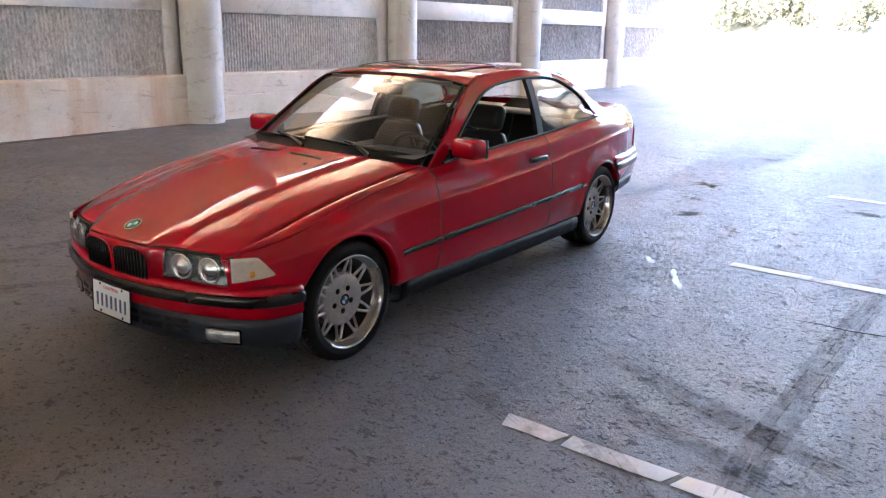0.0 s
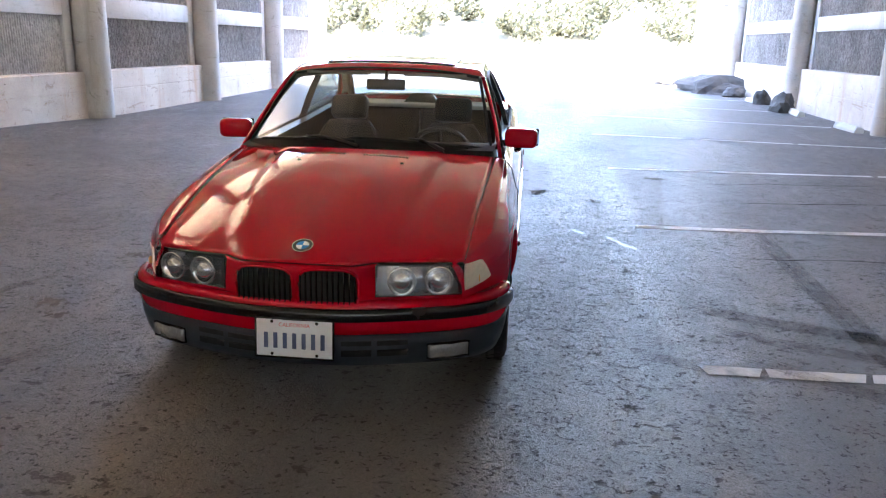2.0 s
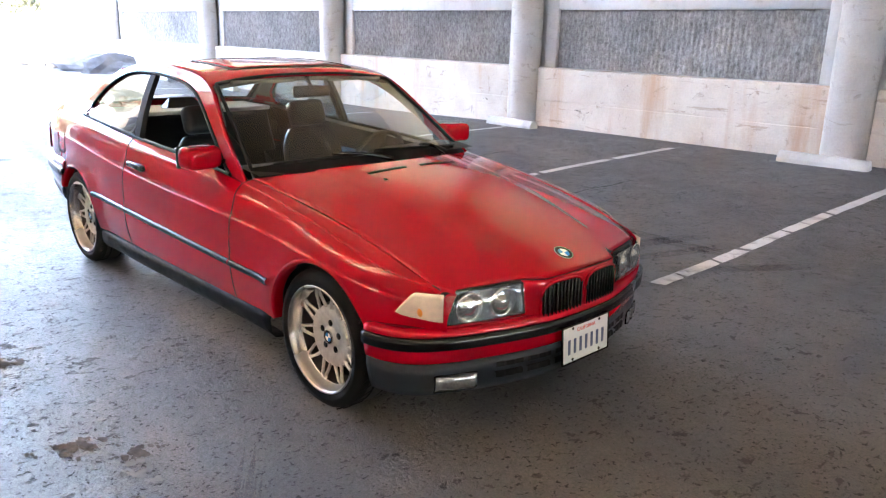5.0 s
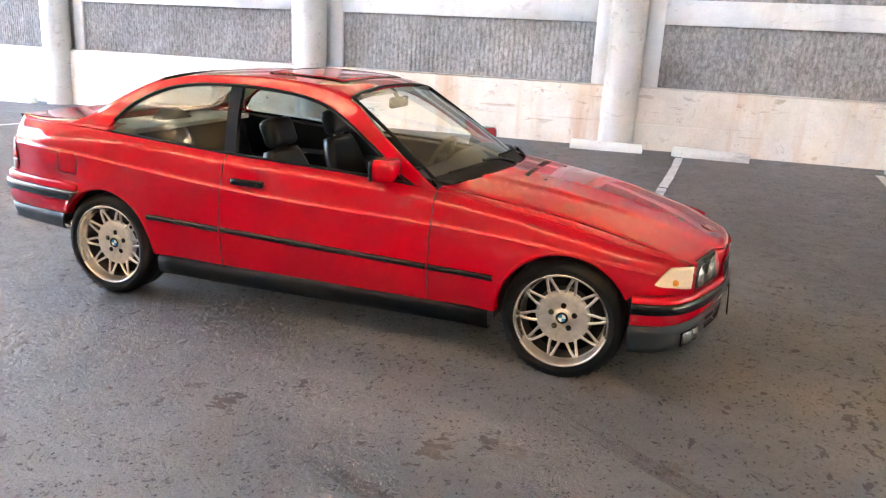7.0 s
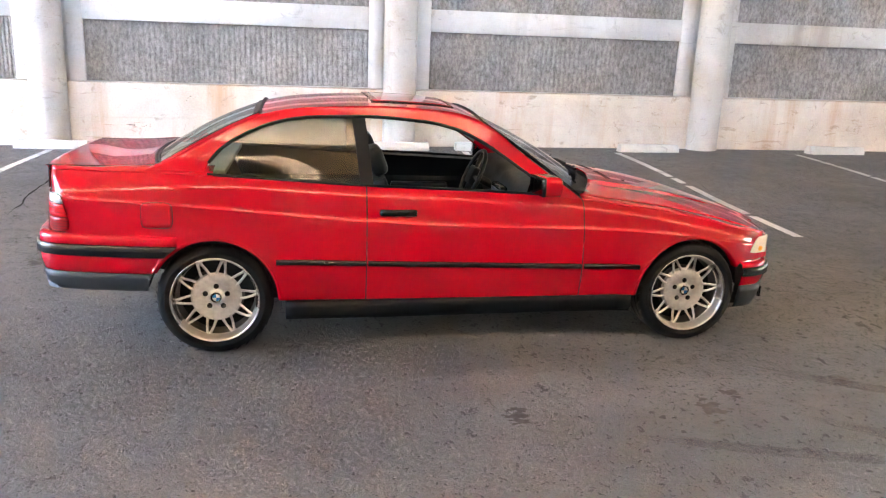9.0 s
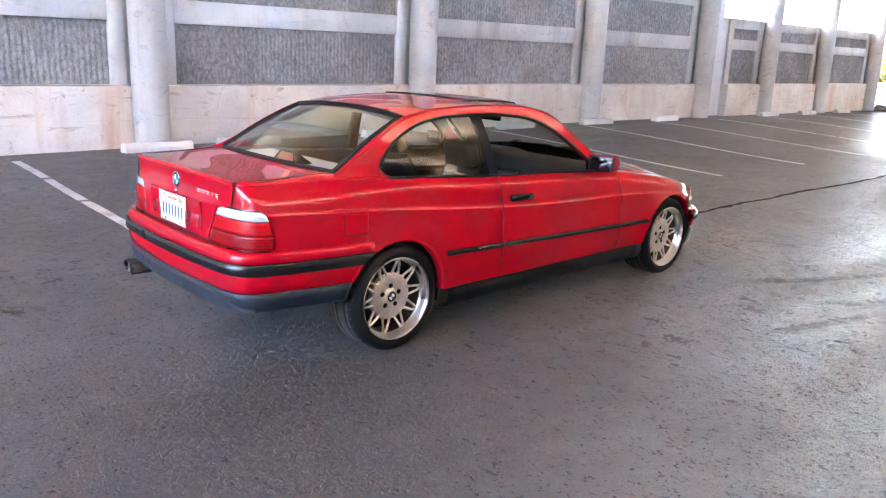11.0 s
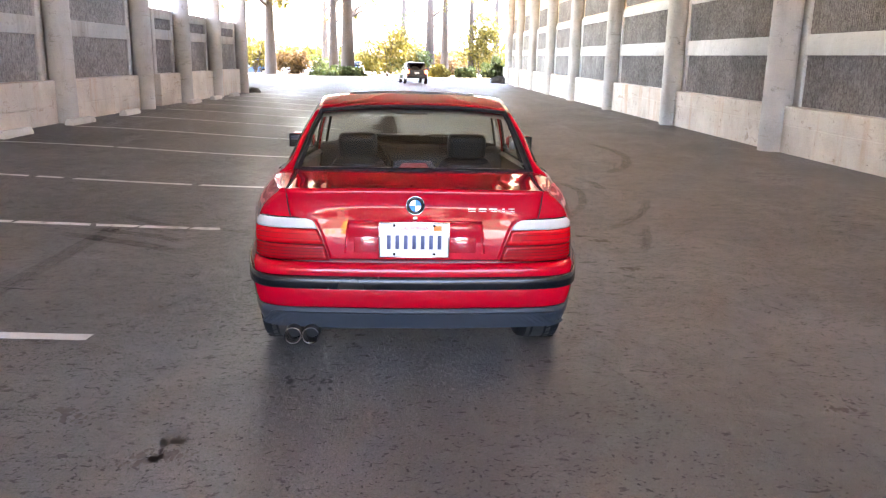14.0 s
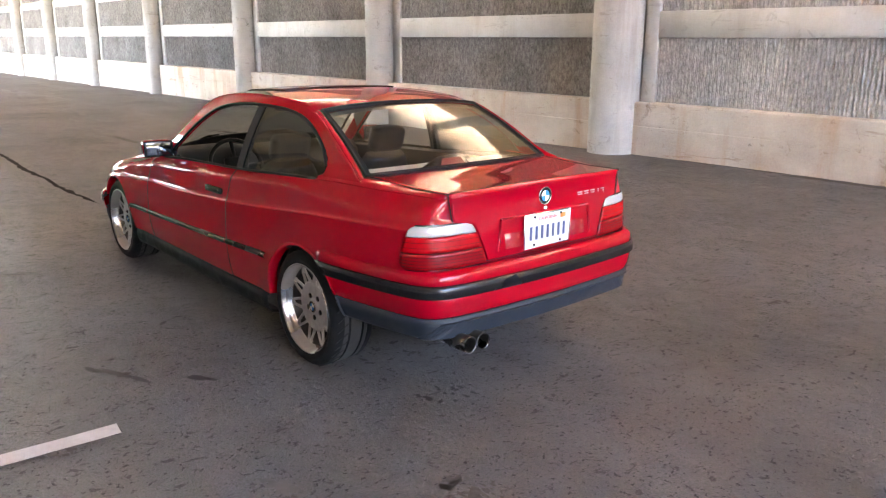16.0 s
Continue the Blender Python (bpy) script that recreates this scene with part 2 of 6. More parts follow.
def concrete_material(name, light, dark, stain, stain_amount=0.5, bump=0.004, rough=0.85, grain=0.0):
    mat, n, l, b = material(name)
    pos = n.new("ShaderNodeNewGeometry").outputs["Position"]
    cloud = noise_node(n, l, pos, 0.9, 7, 0.62, distort=0.3)
    drip = noise_node(n, l, pos, 2.2, 6, 0.6, stretch=(1.0, 1.0, 0.12))
    fine = noise_node(n, l, pos, 40, 6, 0.7)
    c = ramp(n, [(0.32, dark), (0.62, light)])
    l.new(calc(n, l, "ADD", calc(n, l, "MULTIPLY", cloud, 0.75), calc(n, l, "MULTIPLY", fine, 0.25)), c.inputs[0])
    st = ramp(n, [(0.54, (0, 0, 0)), (0.72, (1, 1, 1))])
    l.new(drip, st.inputs[0])
    col = mixed(n, l, calc(n, l, "MULTIPLY", st.outputs[0], stain_amount), c.outputs[0], stain)
    spot = ramp(n, [(0.58, (0, 0, 0)), (0.70, (1, 1, 1))])
    l.new(noise_node(n, l, pos, 4.5, 8, 0.7, distort=0.8), spot.inputs[0])
    col = mixed(n, l, calc(n, l, "MULTIPLY", spot.outputs[0], stain_amount * 0.8), col, tuple(0.45 * s for s in stain))
    # flaked streaks along the pour lines and dark chips
    flake = ramp(n, [(0.60, (0, 0, 0)), (0.64, (1, 1, 1))])
    l.new(noise_node(n, l, pos, 2.6, 9, 0.72, stretch=(0.45, 1.0, 3.2), distort=0.5), flake.inputs[0])
    col = mixed(n, l, calc(n, l, "MULTIPLY", flake.outputs[0], stain_amount * 0.55), col, tuple(0.6 * q for q in stain))
    chip = ramp(n, [(0.69, (0, 0, 0)), (0.72, (1, 1, 1))])
    l.new(noise_node(n, l, pos, 5.5, 6, 0.65, stretch=(0.6, 1.0, 2.0), distort=0.9), chip.inputs[0])
    col = mixed(n, l, calc(n, l, "MULTIPLY", chip.outputs[0], stain_amount), col, (0.06, 0.052, 0.045))
    if grain:  # exposed stones and pores
        gr = ramp(n, [(0.36, (1 - grain,) * 3), (0.64, (1 + grain,) * 3)])
        l.new(noise_node(n, l, pos, 24, 5, 0.75, stretch=(1.0, 1.0, 0.55)), gr.inputs[0])
        col = mixed(n, l, 1.0, col, gr.outputs[0], "MULTIPLY")
    l.new(col, b.inputs["Base Color"])
    b.inputs["Roughness"].default_value = rough
    bp = n.new("ShaderNodeBump")
    bp.inputs["Strength"].default_value, bp.inputs["Distance"].default_value = 0.7, bump
    l.new(calc(n, l, "ADD", fine, calc(n, l, "MULTIPLY", noise_node(n, l, pos, 9, 6, 0.65), 1.5)), bp.inputs["Height"])
    l.new(bp.outputs[0], b.inputs["Normal"])
    return mat


ASPHALT = asphalt_material()
CONC_PAINT = concrete_material("pale_concrete", (0.62, 0.61, 0.59), (0.46, 0.45, 0.43), (0.34, 0.31, 0.27), 0.45)
CONC_LEDGE = concrete_material("ledge_concrete", (0.66, 0.60, 0.52), (0.44, 0.37, 0.30), (0.48, 0.30, 0.18), 0.8, 0.010)
CONC_COL = concrete_material("column_concrete", (0.50, 0.48, 0.45), (0.33, 0.31, 0.28), (0.22, 0.185, 0.15), 0.6)
CONC_RIB = concrete_material("ribbed_aggregate", (0.29, 0.275, 0.26), (0.16, 0.15, 0.14), (0.17, 0.16, 0.145), 0.5, 0.022, grain=0.4)
CONC_RIB_PALE = concrete_material("pale_ribbed_concrete", (0.48, 0.47, 0.45), (0.34, 0.33, 0.32), (0.28, 0.27, 0.25), 0.4, 0.008, grain=0.3)
# warm bounced light is put into this pale tan of deck and upper walls
CONC_WARM_LIT = concrete_material("warm_lit_concrete", (0.80, 0.64, 0.45), (0.70, 0.555, 0.385), (0.50, 0.40, 0.28), 0.25)
LINE_PAINT = concrete_material("worn_line_paint", (0.66, 0.66, 0.64), (0.40, 0.39, 0.38), (0.07, 0.07, 0.07), 0.9, 0.002, 0.6)
STOP_CONC = concrete_material("wheel_stop_concrete", (0.62, 0.61, 0.58), (0.42, 0.41, 0.38), (0.2, 0.18, 0.16), 0.5)


# ---- ground ----
def G(x, y):
    """Height of the ground."""
    if y >= 0:
        far = lerp(x, [(-16, -0.10), (-9, -0.07), (-4, 0.06), (0, 0.12), (6, 0.19), (12, 0.22), (30, 0.2)])
    else:
        far = lerp(x, [(-16, -0.08), (-9, -0.05), (-4, 0.10), (0, 0.10), (9, 0.06), (30, 0.06)])
    return 0.012 + far * smoothstep(1.2, 7.0, abs(y)) ** 1.0


def build_ground():
    xs = [-900, -400, -200, -120, -80, -55, -40, -32, -28, -25, -22] + steps(-19, 38, 114) + [42, 48, 56, 66, 80, 110, 160, 260, 420, 900]
    ys = [-900, -400, -200, -100, -60, -40, -28, -20, -14, -10] + steps(-8, 9, 60) + [12, 16, 22, 30, 45, 65, 100, 200, 400, 900]
    m = Mesh()
    m.grid([[(x, y, G(max(-16, min(30, x)), max(-8, min(9, y))) + (0.0 if -20 < x < 60 else -0.05)) for x in xs] for y in ys], flip=True)
    return tagged(part("ground", m, ASPHALT), "worn dark asphalt parking surface with scuffs and patches", "ground", kind="structure")


build_ground()


def build_lines():
    for k in range(-6, 10):
        rng = random.Random(k + 40)
        x0 = {1: 3.78, 0: 1.37, -1: -1.50, -2: -4.48, -3: -7.9, -4: -11.2, -5: -14.6, -6: -18.0}.get(k, 1.32 + 2.75 * k)
        breaks = {0: [(2.02, 0.03), (2.48, 0.03), (2.88, 0.05), (3.6, 0.03), (4.4, 0.05)], 1: [(2.6, 0.1), (4.1, 0.14), (4.55, 0.1)], -1: [(3.9, 0.06), (5.2, 0.08)]}.get(k, [(rng.uniform(2.5, 6), 0.06)])
        cuts = [1.76] + [c for y, w in breaks for c in (y, y + w)] + [6.55]
        m = Mesh()
        for a, b in zip(cuts[::2], cuts[1::2]):
            n = max(2, int((b - a) / 0.12))
            rows = [[], []]
            slant = [rng.uniform(-0.02, 0.02), rng.uniform(-0.02, 0.02)]
            for i in range(n + 1):
                y = a + (b - a) * i / n
                for sd in (0, 1):
                    yy = y + (slant[0] if i == 0 else slant[1] if i == n else 0) * (2 * sd - 1)
                    x = x0 + (2 * sd - 1) * (0.050 + rng.uniform(-0.005, 0.004)) - 0.008 * math.sin(yy * 2 + k)
                    rows[sd].append((x, yy, G(x, yy) + 0.004))
            m.grid(rows, False, flip=True)
        tagged(part("parking_line", m, LINE_PAINT), "worn white painted parking line on the asphalt", "parking line", "parking lines", "structure")


build_lines()


# ---- retaining walls with columns ----
def bay_panel(x0, x1, z0, z1, y, side, k, pitch=0.066, depth=0.018):
    """A ribbed panel standing against the wall; side is the sign of y."""
    n = max(4, int((x1 - x0) / pitch)) * 4
    rng = random.Random(int(x0 * 100) + int(z0 * 10))
    rows = []
    near = -14 < x0 < 18
    zs = steps(z0, z1, 26 if near else 5)
    low, more = (0.55, 0.7) if near and depth > 0.01 else (0.75, 0.4)
    for z in zs:
        row = []
        for i in range(n + 1):
            x = x0 + (x1 - x0) * i / n
            d = (0.0, 0.0, depth, depth)[i % 4] * (low + more * rng.random())
            row.append((x, y - side * d, z + k * x))
        rows.append(row)
    m = Mesh()
    m.grid(rows, False, flip=side > 0)
    # closing edges back to the wall
    for row, fl in ((rows[0], 1), (rows[-1], 0)):
        m.grid([row, [(p[0], y + side * 0.03, p[2]) for p in row]], False, flip=bool(fl) ^ (side > 0))
    return m


def sheared(m, k):
    m.v = [(p[0], p[1], p[2] + k * p[0]) for p in m.v]
    return m


def build_wall(name, side, face, ledge_face, cols, x_start, x_end, ledge_z, p_top, b_top, top, k, rad, col_y, label, open_from=99.0, rise=0.8, up_mat=CONC_COL, margin=0.22):
    """One long wall: ledge below, framed ribbed panels above, round columns between the bays."""
    radius = lambda c: 0.36 if side < 0 and abs(c - 2.62) < 0.1 else rad
    S = side
    wall = tagged(new(name), label, "wall", kind="structure")
    body = Mesh()
    body.box(((x_start + x_end) / 2, S * (face + 0.25), (top - 0.6) / 2), (x_end - x_start, 0.42, top + 0.6))
    part("wall_body", sheared(body, k), CONC_PAINT, wall)
    # unseen upper wall, added; its height sets how much sky light enters
    up = Mesh()
    ux = min(x_end, open_from)
    up.box(((x_start + ux) / 2, S * (face + 0.22), top + rise / 2), (ux - x_start, 0.36, rise - 0.01))
    part("upper_wall", sheared(up, k), up_mat, wall)
    edges = [x_start] + [c for c in cols if x_start < c < x_end] + [x_end]
    for a, b in zip(edges, edges[1:]):
        if b - a < 1.2:
            continue
        g0, g1 = a + radius(a), b - radius(b)
        led = Mesh()
        n = 16
        prof = [(0.0, ledge_z), (-0.014, ledge_z), (-0.03, ledge_z - 0.016), (-0.03, 0.52), (-0.022, 0.515), (-0.022, 0.50), (-0.03, 0.495), (-0.03, -0.6)]
        depth = face - ledge_face
        rng = random.Random(int(a * 7))
        rows = []
        for o, z in [(depth + 0.03 + 0.02, ledge_z)] + prof:
            rows.append([(x, S * (ledge_face + 0.03 + o), z + rng.uniform(-0.004, 0.004)) for x in steps(g0, g1, n)])
        led.grid(rows, False, flip=side < 0)
        for gx, fl in ((g0, 0), (g1, 1)):
            q = [(gx, S * (ledge_face), z) for z in (-0.6, ledge_z - 0.01)] + [(gx, S * (face + 0.04), z) for z in (ledge_z - 0.01, -0.6)]
            led.add(q, [(0, 1, 2, 3)], False)
        part("ledge", sheared(led, k), CONC_LEDGE, wall, "stained concrete ledge along the wall's foot")
        # panels with a pale band between
        f0, f1 = g0 + margin, g1 - margin
        pale = (side < 0 and -8 < a < 2)
        mat = CONC_RIB_PALE if pale else CONC_RIB
        lab = "pale ribbed concrete panel" if pale else "dark ribbed aggregate concrete panel"
        rib = dict(pitch=0.075, depth=0.007) if side > 0 and -6.0 < a < 12.0 else dict(pitch=0.055, depth=0.016)
        part("panel", bay_panel(f0, f1, ledge_z + 0.01, p_top, S * (face + 0.02), S, k, **rib), mat, wall, lab)
        part("panel", bay_panel(f0, f1, b_top, top - 0.25, S * (face + 0.02), S, k, **rib), mat, wall, lab)
        if rise > 2:
            part("panel", bay_panel(f0, f1, top + 0.08, top + 1.0, S * (face + 0.038), S, k, **rib), mat, wall, lab)
        # frame round the panels, proud of them
        fr = Mesh()
        t = 0.05
        for (u0, u1, w0, w1) in ((g0, f0, ledge_z, top), (f1, g1, ledge_z, top), (f0, f1, p_top, b_top), (f0, f1, top - 0.25, top)):
            fr.box(((u0 + u1) / 2, S * (face + t / 2 - 0.03), (w0 + w1) / 2), (u1 - u0, t + 0.02, w1 - w0), 0.006, segs=1)
        # past x = 5 the dimmer light is put into greyer frame concrete
        part("frame", sheared(fr, k), CONC_COL if side > 0 and a > 5.0 else CONC_PAINT, wall)
    for c in cols:
        col = Mesh()
        rng = random.Random(int(c * 31))
        prof = []
        for z in (-0.6, 0.3, 0.95, 1.0, 1.05, 2.2, 2.24, 2.28, 5.2, 7.76):
            prof.append((radius(c) * (1.0 if z not in (1.0, 2.24) else 0.988), z))
        col.lathe(prof, 40, Matrix.Translation((c, S * col_y, k * c)))
        tagged(part("concrete_column", col, CONC_COL), "round grey concrete column standing against the wall", "column", "bridge columns")


WALL_TOP = 3.2
R_COLS = [-21.2, -16.75, -12.25, -7.7, -3.2, 2.62, 8.6, 14.75, 21.4, 28.1, 34.5, 40.9, 47.3, 53.2]
L_COLS = [-28.5, -22.4, -15.6, -10.0, -4.6, 0.42, 5.42, 10.35, 15.0]
FAR_COLS = [18.5, 22.2, 26.3]
build_wall("wall_north", 1, 7.30, 7.12, L_COLS, -29.0, 16.2, 1.0, 1.87, 2.2, WALL_TOP, 0.006, 0.25, 7.08, "long concrete wall with ribbed panels, ledge and columns", rise=4.62, up_mat=CONC_WARM_LIT)
build_wall("wall_north_far", 1, 7.30, 7.12, FAR_COLS, 16.2, 27.1, 1.0, 1.93, 2.2, 2.74, 0.006, 0.24, 7.08, "lower grey concrete wall, open above", rise=0.03, up_mat=CONC_COL)
build_wall("wall_south", -1, 6.80, 6.62, R_COLS, -21.4, 58.0, 0.83, 1.72, 2.07, WALL_TOP, 0.008, 0.28, 6.62, "long pale concrete wall with ribbed panels, ledge and columns", rise=3.2, up_mat=CONC_WARM_LIT)


def deck_end(y):
    """Where the bridge begins, cut askew."""
    return lerp(y, [(-8.5, -16.0), (-1.2, -14.4), (9.1, -25.0)])


def build_deck():
    m = Mesh()
    # northern wing to y 19 is added, unseen, to shade the far end
    edge = [(deck_end(y), y) for y in (-8.5, -5.0, -1.2, 2.0, 5.5, 9.1)] + [(14.0, 9.1), (14.0, 19.0), (66.0, 19.0), (66.0, -8.5)]
    n = len(edge)
    m.add([(x, y, 7.75) for x, y in edge] + [(x, y, 8.25) for x, y in edge], [tuple(range(n - 1, -1, -1)), tuple(range(n, 2 * n))] + [(k, (k + 1) % n, n + (k + 1) % n, n + k) for k in range(n)], False)
    deck = tagged(part("ceiling", m, CONC_WARM_LIT), "tan concrete underside of a bridge deck, warm light in its colour", "ceiling", kind="structure")
    for y in (-5.0, -2.4, 0.2, 2.8, 5.4):
        x0 = deck_end(y) + 0.4
        b = Mesh()
        b.box(((65.9 + x0) / 2, y, 7.42), (65.9 - x0, 0.5, 0.66), 0.03)
        part("girder", b, CONC_WARM_LIT, deck)


build_deck()


def build_stops():
    for x, r in ((0.35, 4), (1.75, -2), (4.35, 3), (7.6, 1), (10.2, -2), (12.9, 2), (18.2, 0), (20.7, 1), (23.3, 0), (-4.5, -3), (-10.8, 2), (-14.0, -4), (-17.6, 9), (-20.7, 2)):
        m = Mesh()
        prof = [(-0.09, 0.0), (-0.085, 0.05), (-0.05, 0.12), (0.05, 0.12), (0.085, 0.05), (0.09, 0.0)]
        rng = random.Random(int(x * 10))
        rows = [[(xx, p[0] + rng.uniform(-0.004, 0.004), p[1] + rng.uniform(-0.004, 0.004)) for p in prof] for xx in steps(-0.5, 0.5, 8)]
        rows = [[(rows[0][0][0], p[0] * 0.8, p[1] * 0.85) for p in prof]] + [[(q[0] * 0.98, q[1], q[2]) for q in r2] for r2 in rows] + [[(0.5, p[0] * 0.8, p[1] * 0.85) for p in prof]]
        m.grid(rows, False)
        for row, fl in ((rows[0], 1), (rows[-1], 0)):
            n = len(m.v)
            m.v += row
            m.f.append(tuple(range(n, n + 6)) if not fl else tuple(range(n + 5, n - 1, -1)))
            m.smooth.append(False)
        ob = part("wheel_stop", m, STOP_CONC)
        tagged(ob, "chipped pale concrete wheel stop lying on the asphalt", "wheel stop", "wheel stops")
        y = 6.72
        ob.matrix_basis = pose(x, y, G(x, y) - 0.004, 0, 0, r)


build_stops()


# ---- the red coupe: materials ----
def paint_material(name="red_car_paint", coat_ior=1.40):
    mat, n, l, b = material(name)
    pos = n.new("ShaderNodeTexCoord").outputs["Object"]
    fleck = noise_node(n, l, pos, 700, 2)
    dust = noise_node(n, l, pos, 7, 6, 0.6)
    c = ramp(n, [(0.3, (0.34, 0.0009, 0.010)), (0.7, (0.39, 0.0011, 0.012))])
    l.new(fleck, c.inputs[0])
    l.new(c.outputs[0], b.inputs["Base Color"])
    b.inputs["Roughness"].default_value = 0.42
    b.inputs["Coat Weight"].default_value = 1.0
    b.inputs["Coat IOR"].default_value = coat_ior
    b.inputs["Specular IOR Level"].default_value = 0.0
    r = n.new("ShaderNodeMapRange")
    r.inputs[1].default_value, r.inputs[2].default_value = 0.35, 0.7
    r.inputs[3].default_value, r.inputs[4].default_value = 0.0, 0.015
    l.new(dust, r.inputs[0])
    l.new(r.outputs[0], b.inputs["Coat Roughness"])
    return mat


def glass_material(name, tint=(0.9, 0.95, 0.92), rough=0.0, mirror=0.085):
    mat, n, l, b = material(name)
    n.remove(b)
    tr, gl, fr, mx = n.new("ShaderNodeBsdfTransparent"), n.new("ShaderNodeBsdfGlossy"), n.new("ShaderNodeLayerWeight"), n.new("ShaderNodeMixShader")
    tr.inputs[0].default_value = (*tint, 1)
    gl.inputs["Roughness"].default_value = rough
    fr.inputs[0].default_value = 0.5
    grazing = calc(n, l, "POWER", fr.outputs["Facing"], 4.0)
    l.new(calc(n, l, "ADD", calc(n, l, "MULTIPLY", grazing, 0.90), mirror), mx.inputs[0])
    l.new(tr.outputs[0], mx.inputs[1])
    l.new(gl.outputs[0], mx.inputs[2])
    l.new(mx.outputs[0], n["Material Output"].inputs[0])
    return mat


PAINT = paint_material()
GARNISH = paint_material("glossy_red_garnish", 2.3)
GLASS = glass_material("window_glass", (0.88, 0.92, 0.89))
GLASS_Q = glass_material("tinted_window_glass", (0.30, 0.335, 0.31), mirror=0.035)
LENS = glass_material("clear_lens", (0.93, 0.95, 0.95))
BLACK = plain("black_trim", (0.006, 0.006, 0.007), 0.26, vary=0.05, spec=0.4)
SEAL = plain("black_seal", (0.010, 0.010, 0.011), 0.6, vary=0.1, spec=0.15)
RUBBER = plain("rubber", (0.008, 0.008, 0.008), 0.75, spec=0.18, vary=0.25, scale=90, bump=0.0006)
GREY_PLASTIC = plain("dark_grey_plastic", (0.019, 0.025, 0.033), 0.5, spec=0.3, vary=0.18, bump=0.0004, scale=300)
DARK = plain("dark_cavity", (0.006, 0.006, 0.006), 0.9)
ALLOY = plain("wheel_alloy", (0.52, 0.51, 0.50), 0.42, metal=0.65, vary=0.25, scale=40)
RIM_LIP = plain("polished_rim", (0.46, 0.452, 0.445), 0.28, metal=0.95, vary=0.15, scale=30)
CHROME = plain("chrome", (0.75, 0.75, 0.75), 0.08, metal=1.0, vary=0.05)
TREAD = plain("dusty_tread", (0.032, 0.031, 0.030), 0.85, vary=0.3, scale=40)
MIRROR = plain("mirror_silver", (0.12, 0.125, 0.135), 0.03, metal=1.0, vary=0.02)
STEEL = plain("exhaust_steel", (0.13, 0.12, 0.11), 0.25, metal=1.0, vary=0.3, scale=30)
DISC = plain("dark_steel", (0.10, 0.095, 0.09), 0.5, metal=0.6, vary=0.2, scale=30)
LEATHER = plain("black_leather", (0.009, 0.010, 0.011), 0.42, spec=0.25, vary=0.2, bump=0.0012, scale=120)
CABIN = plain("cabin_plastic", (0.015, 0.015, 0.015), 0.6, spec=0.25, vary=0.15, bump=0.0005, scale=200)
SHELF = plain("shelf_cloth", (0.58, 0.57, 0.55), 0.9, vary=0.1)
HEADLINER = plain("headliner", (0.18, 0.17, 0.15), 0.9, vary=0.08)
RED_LENS = plain("red_lens", (0.40, 0.001, 0.006), 0.25, vary=0.05, spec=0.25)
LOW_LENS = plain("deep_red_lens", (0.24, 0.001, 0.005), 0.25, vary=0.05, spec=0.25)
WHITE_LENS = plain("white_lens", (0.40, 0.39, 0.38), 0.18, coat=1.0, vary=0.06)
BRAKE_LENS = plain("dull_red_lens", (0.16, 0.012, 0.010), 0.3, vary=0.05)
DARK_RED = plain("dark_red_lens", (0.035, 0.0008, 0.0012), 0.4, vary=0.05, spec=0.1)
FOG_LENS = plain("fog_lens", (0.22, 0.225, 0.23), 0.15, metal=0.4, coat=1.0, vary=0.3, scale=90)
LAMP_DARK = plain("dark_lamp_chrome", (0.10, 0.10, 0.11), 0.22, metal=0.8, vary=0.3, scale=60)
CORNER_LENS = plain("corner_lens", (0.66, 0.56, 0.46), 0.18, coat=0.6, vary=0.12, scale=50)
AMBER = plain("amber_bulb", (0.75, 0.30, 0.04), 0.3)
LAMP_BACK = plain("lamp_reflector", (0.62, 0.63, 0.65), 0.16, metal=0.9, vary=0.2, scale=25)
PLATE_WHITE = plain("plate_white", (0.62, 0.64, 0.66), 0.35, vary=0.06)
PLATE_BLUE = plain("plate_blue", (0.05, 0.075, 0.16), 0.4)
PLATE_RED = plain("plate_red", (0.55, 0.06, 0.05), 0.4)
ORANGE = plain("orange_sticker", (0.85, 0.25, 0.05), 0.5)
BADGE_BLUE = plain("badge_blue", (0.03, 0.22, 0.55), 0.2, coat=1.0)
BADGE_WHITE = plain("badge_white", (0.8, 0.8, 0.8), 0.2, coat=1.0)
SILL_BLACK = plain("black_sill_plastic", (0.005, 0.0055, 0.006), 0.55, spec=0.15, vary=0.2, bump=0.0003, scale=300)

# ---- the red coupe: shape, in metres; x ahead, y to its left ----
HUB_Z, ARCH = 0.305, 0.335
AXLES = (1.35, -1.35)


plan_w = soft([(-2.30, 0.705), (-2.1, 0.736), (-2.0, 0.758), (-1.8, 0.800), (-1.35, 0.828), (-0.5, 0.842), (0.6, 0.840), (1.35, 0.826), (1.6, 0.808), (1.68, 0.786), (1.75, 0.754), (1.81, 0.722), (1.86, 0.694), (1.905, 0.664), (1.935, 0.642)], 0.10)
z_top = soft([(-2.2, 0.962), (-2.0, 0.964), (-1.6, 0.966), (-1.3, 0.955), (-0.55, 0.912), (0.05, 0.890), (0.5, 0.866), (0.66, 0.851), (1.0, 0.808), (1.26, 0.770), (1.46, 0.730), (1.66, 0.680), (1.8, 0.644), (1.87, 0.628), (1.935, 0.617)], 0.14)
z_crease = soft([(-2.2, 0.84), (-1.78, 0.83), (-0.5, 0.738), (0.07, 0.712), (0.65, 0.70), (1.2, 0.668), (1.5, 0.632), (1.935, 0.55)], 0.25)


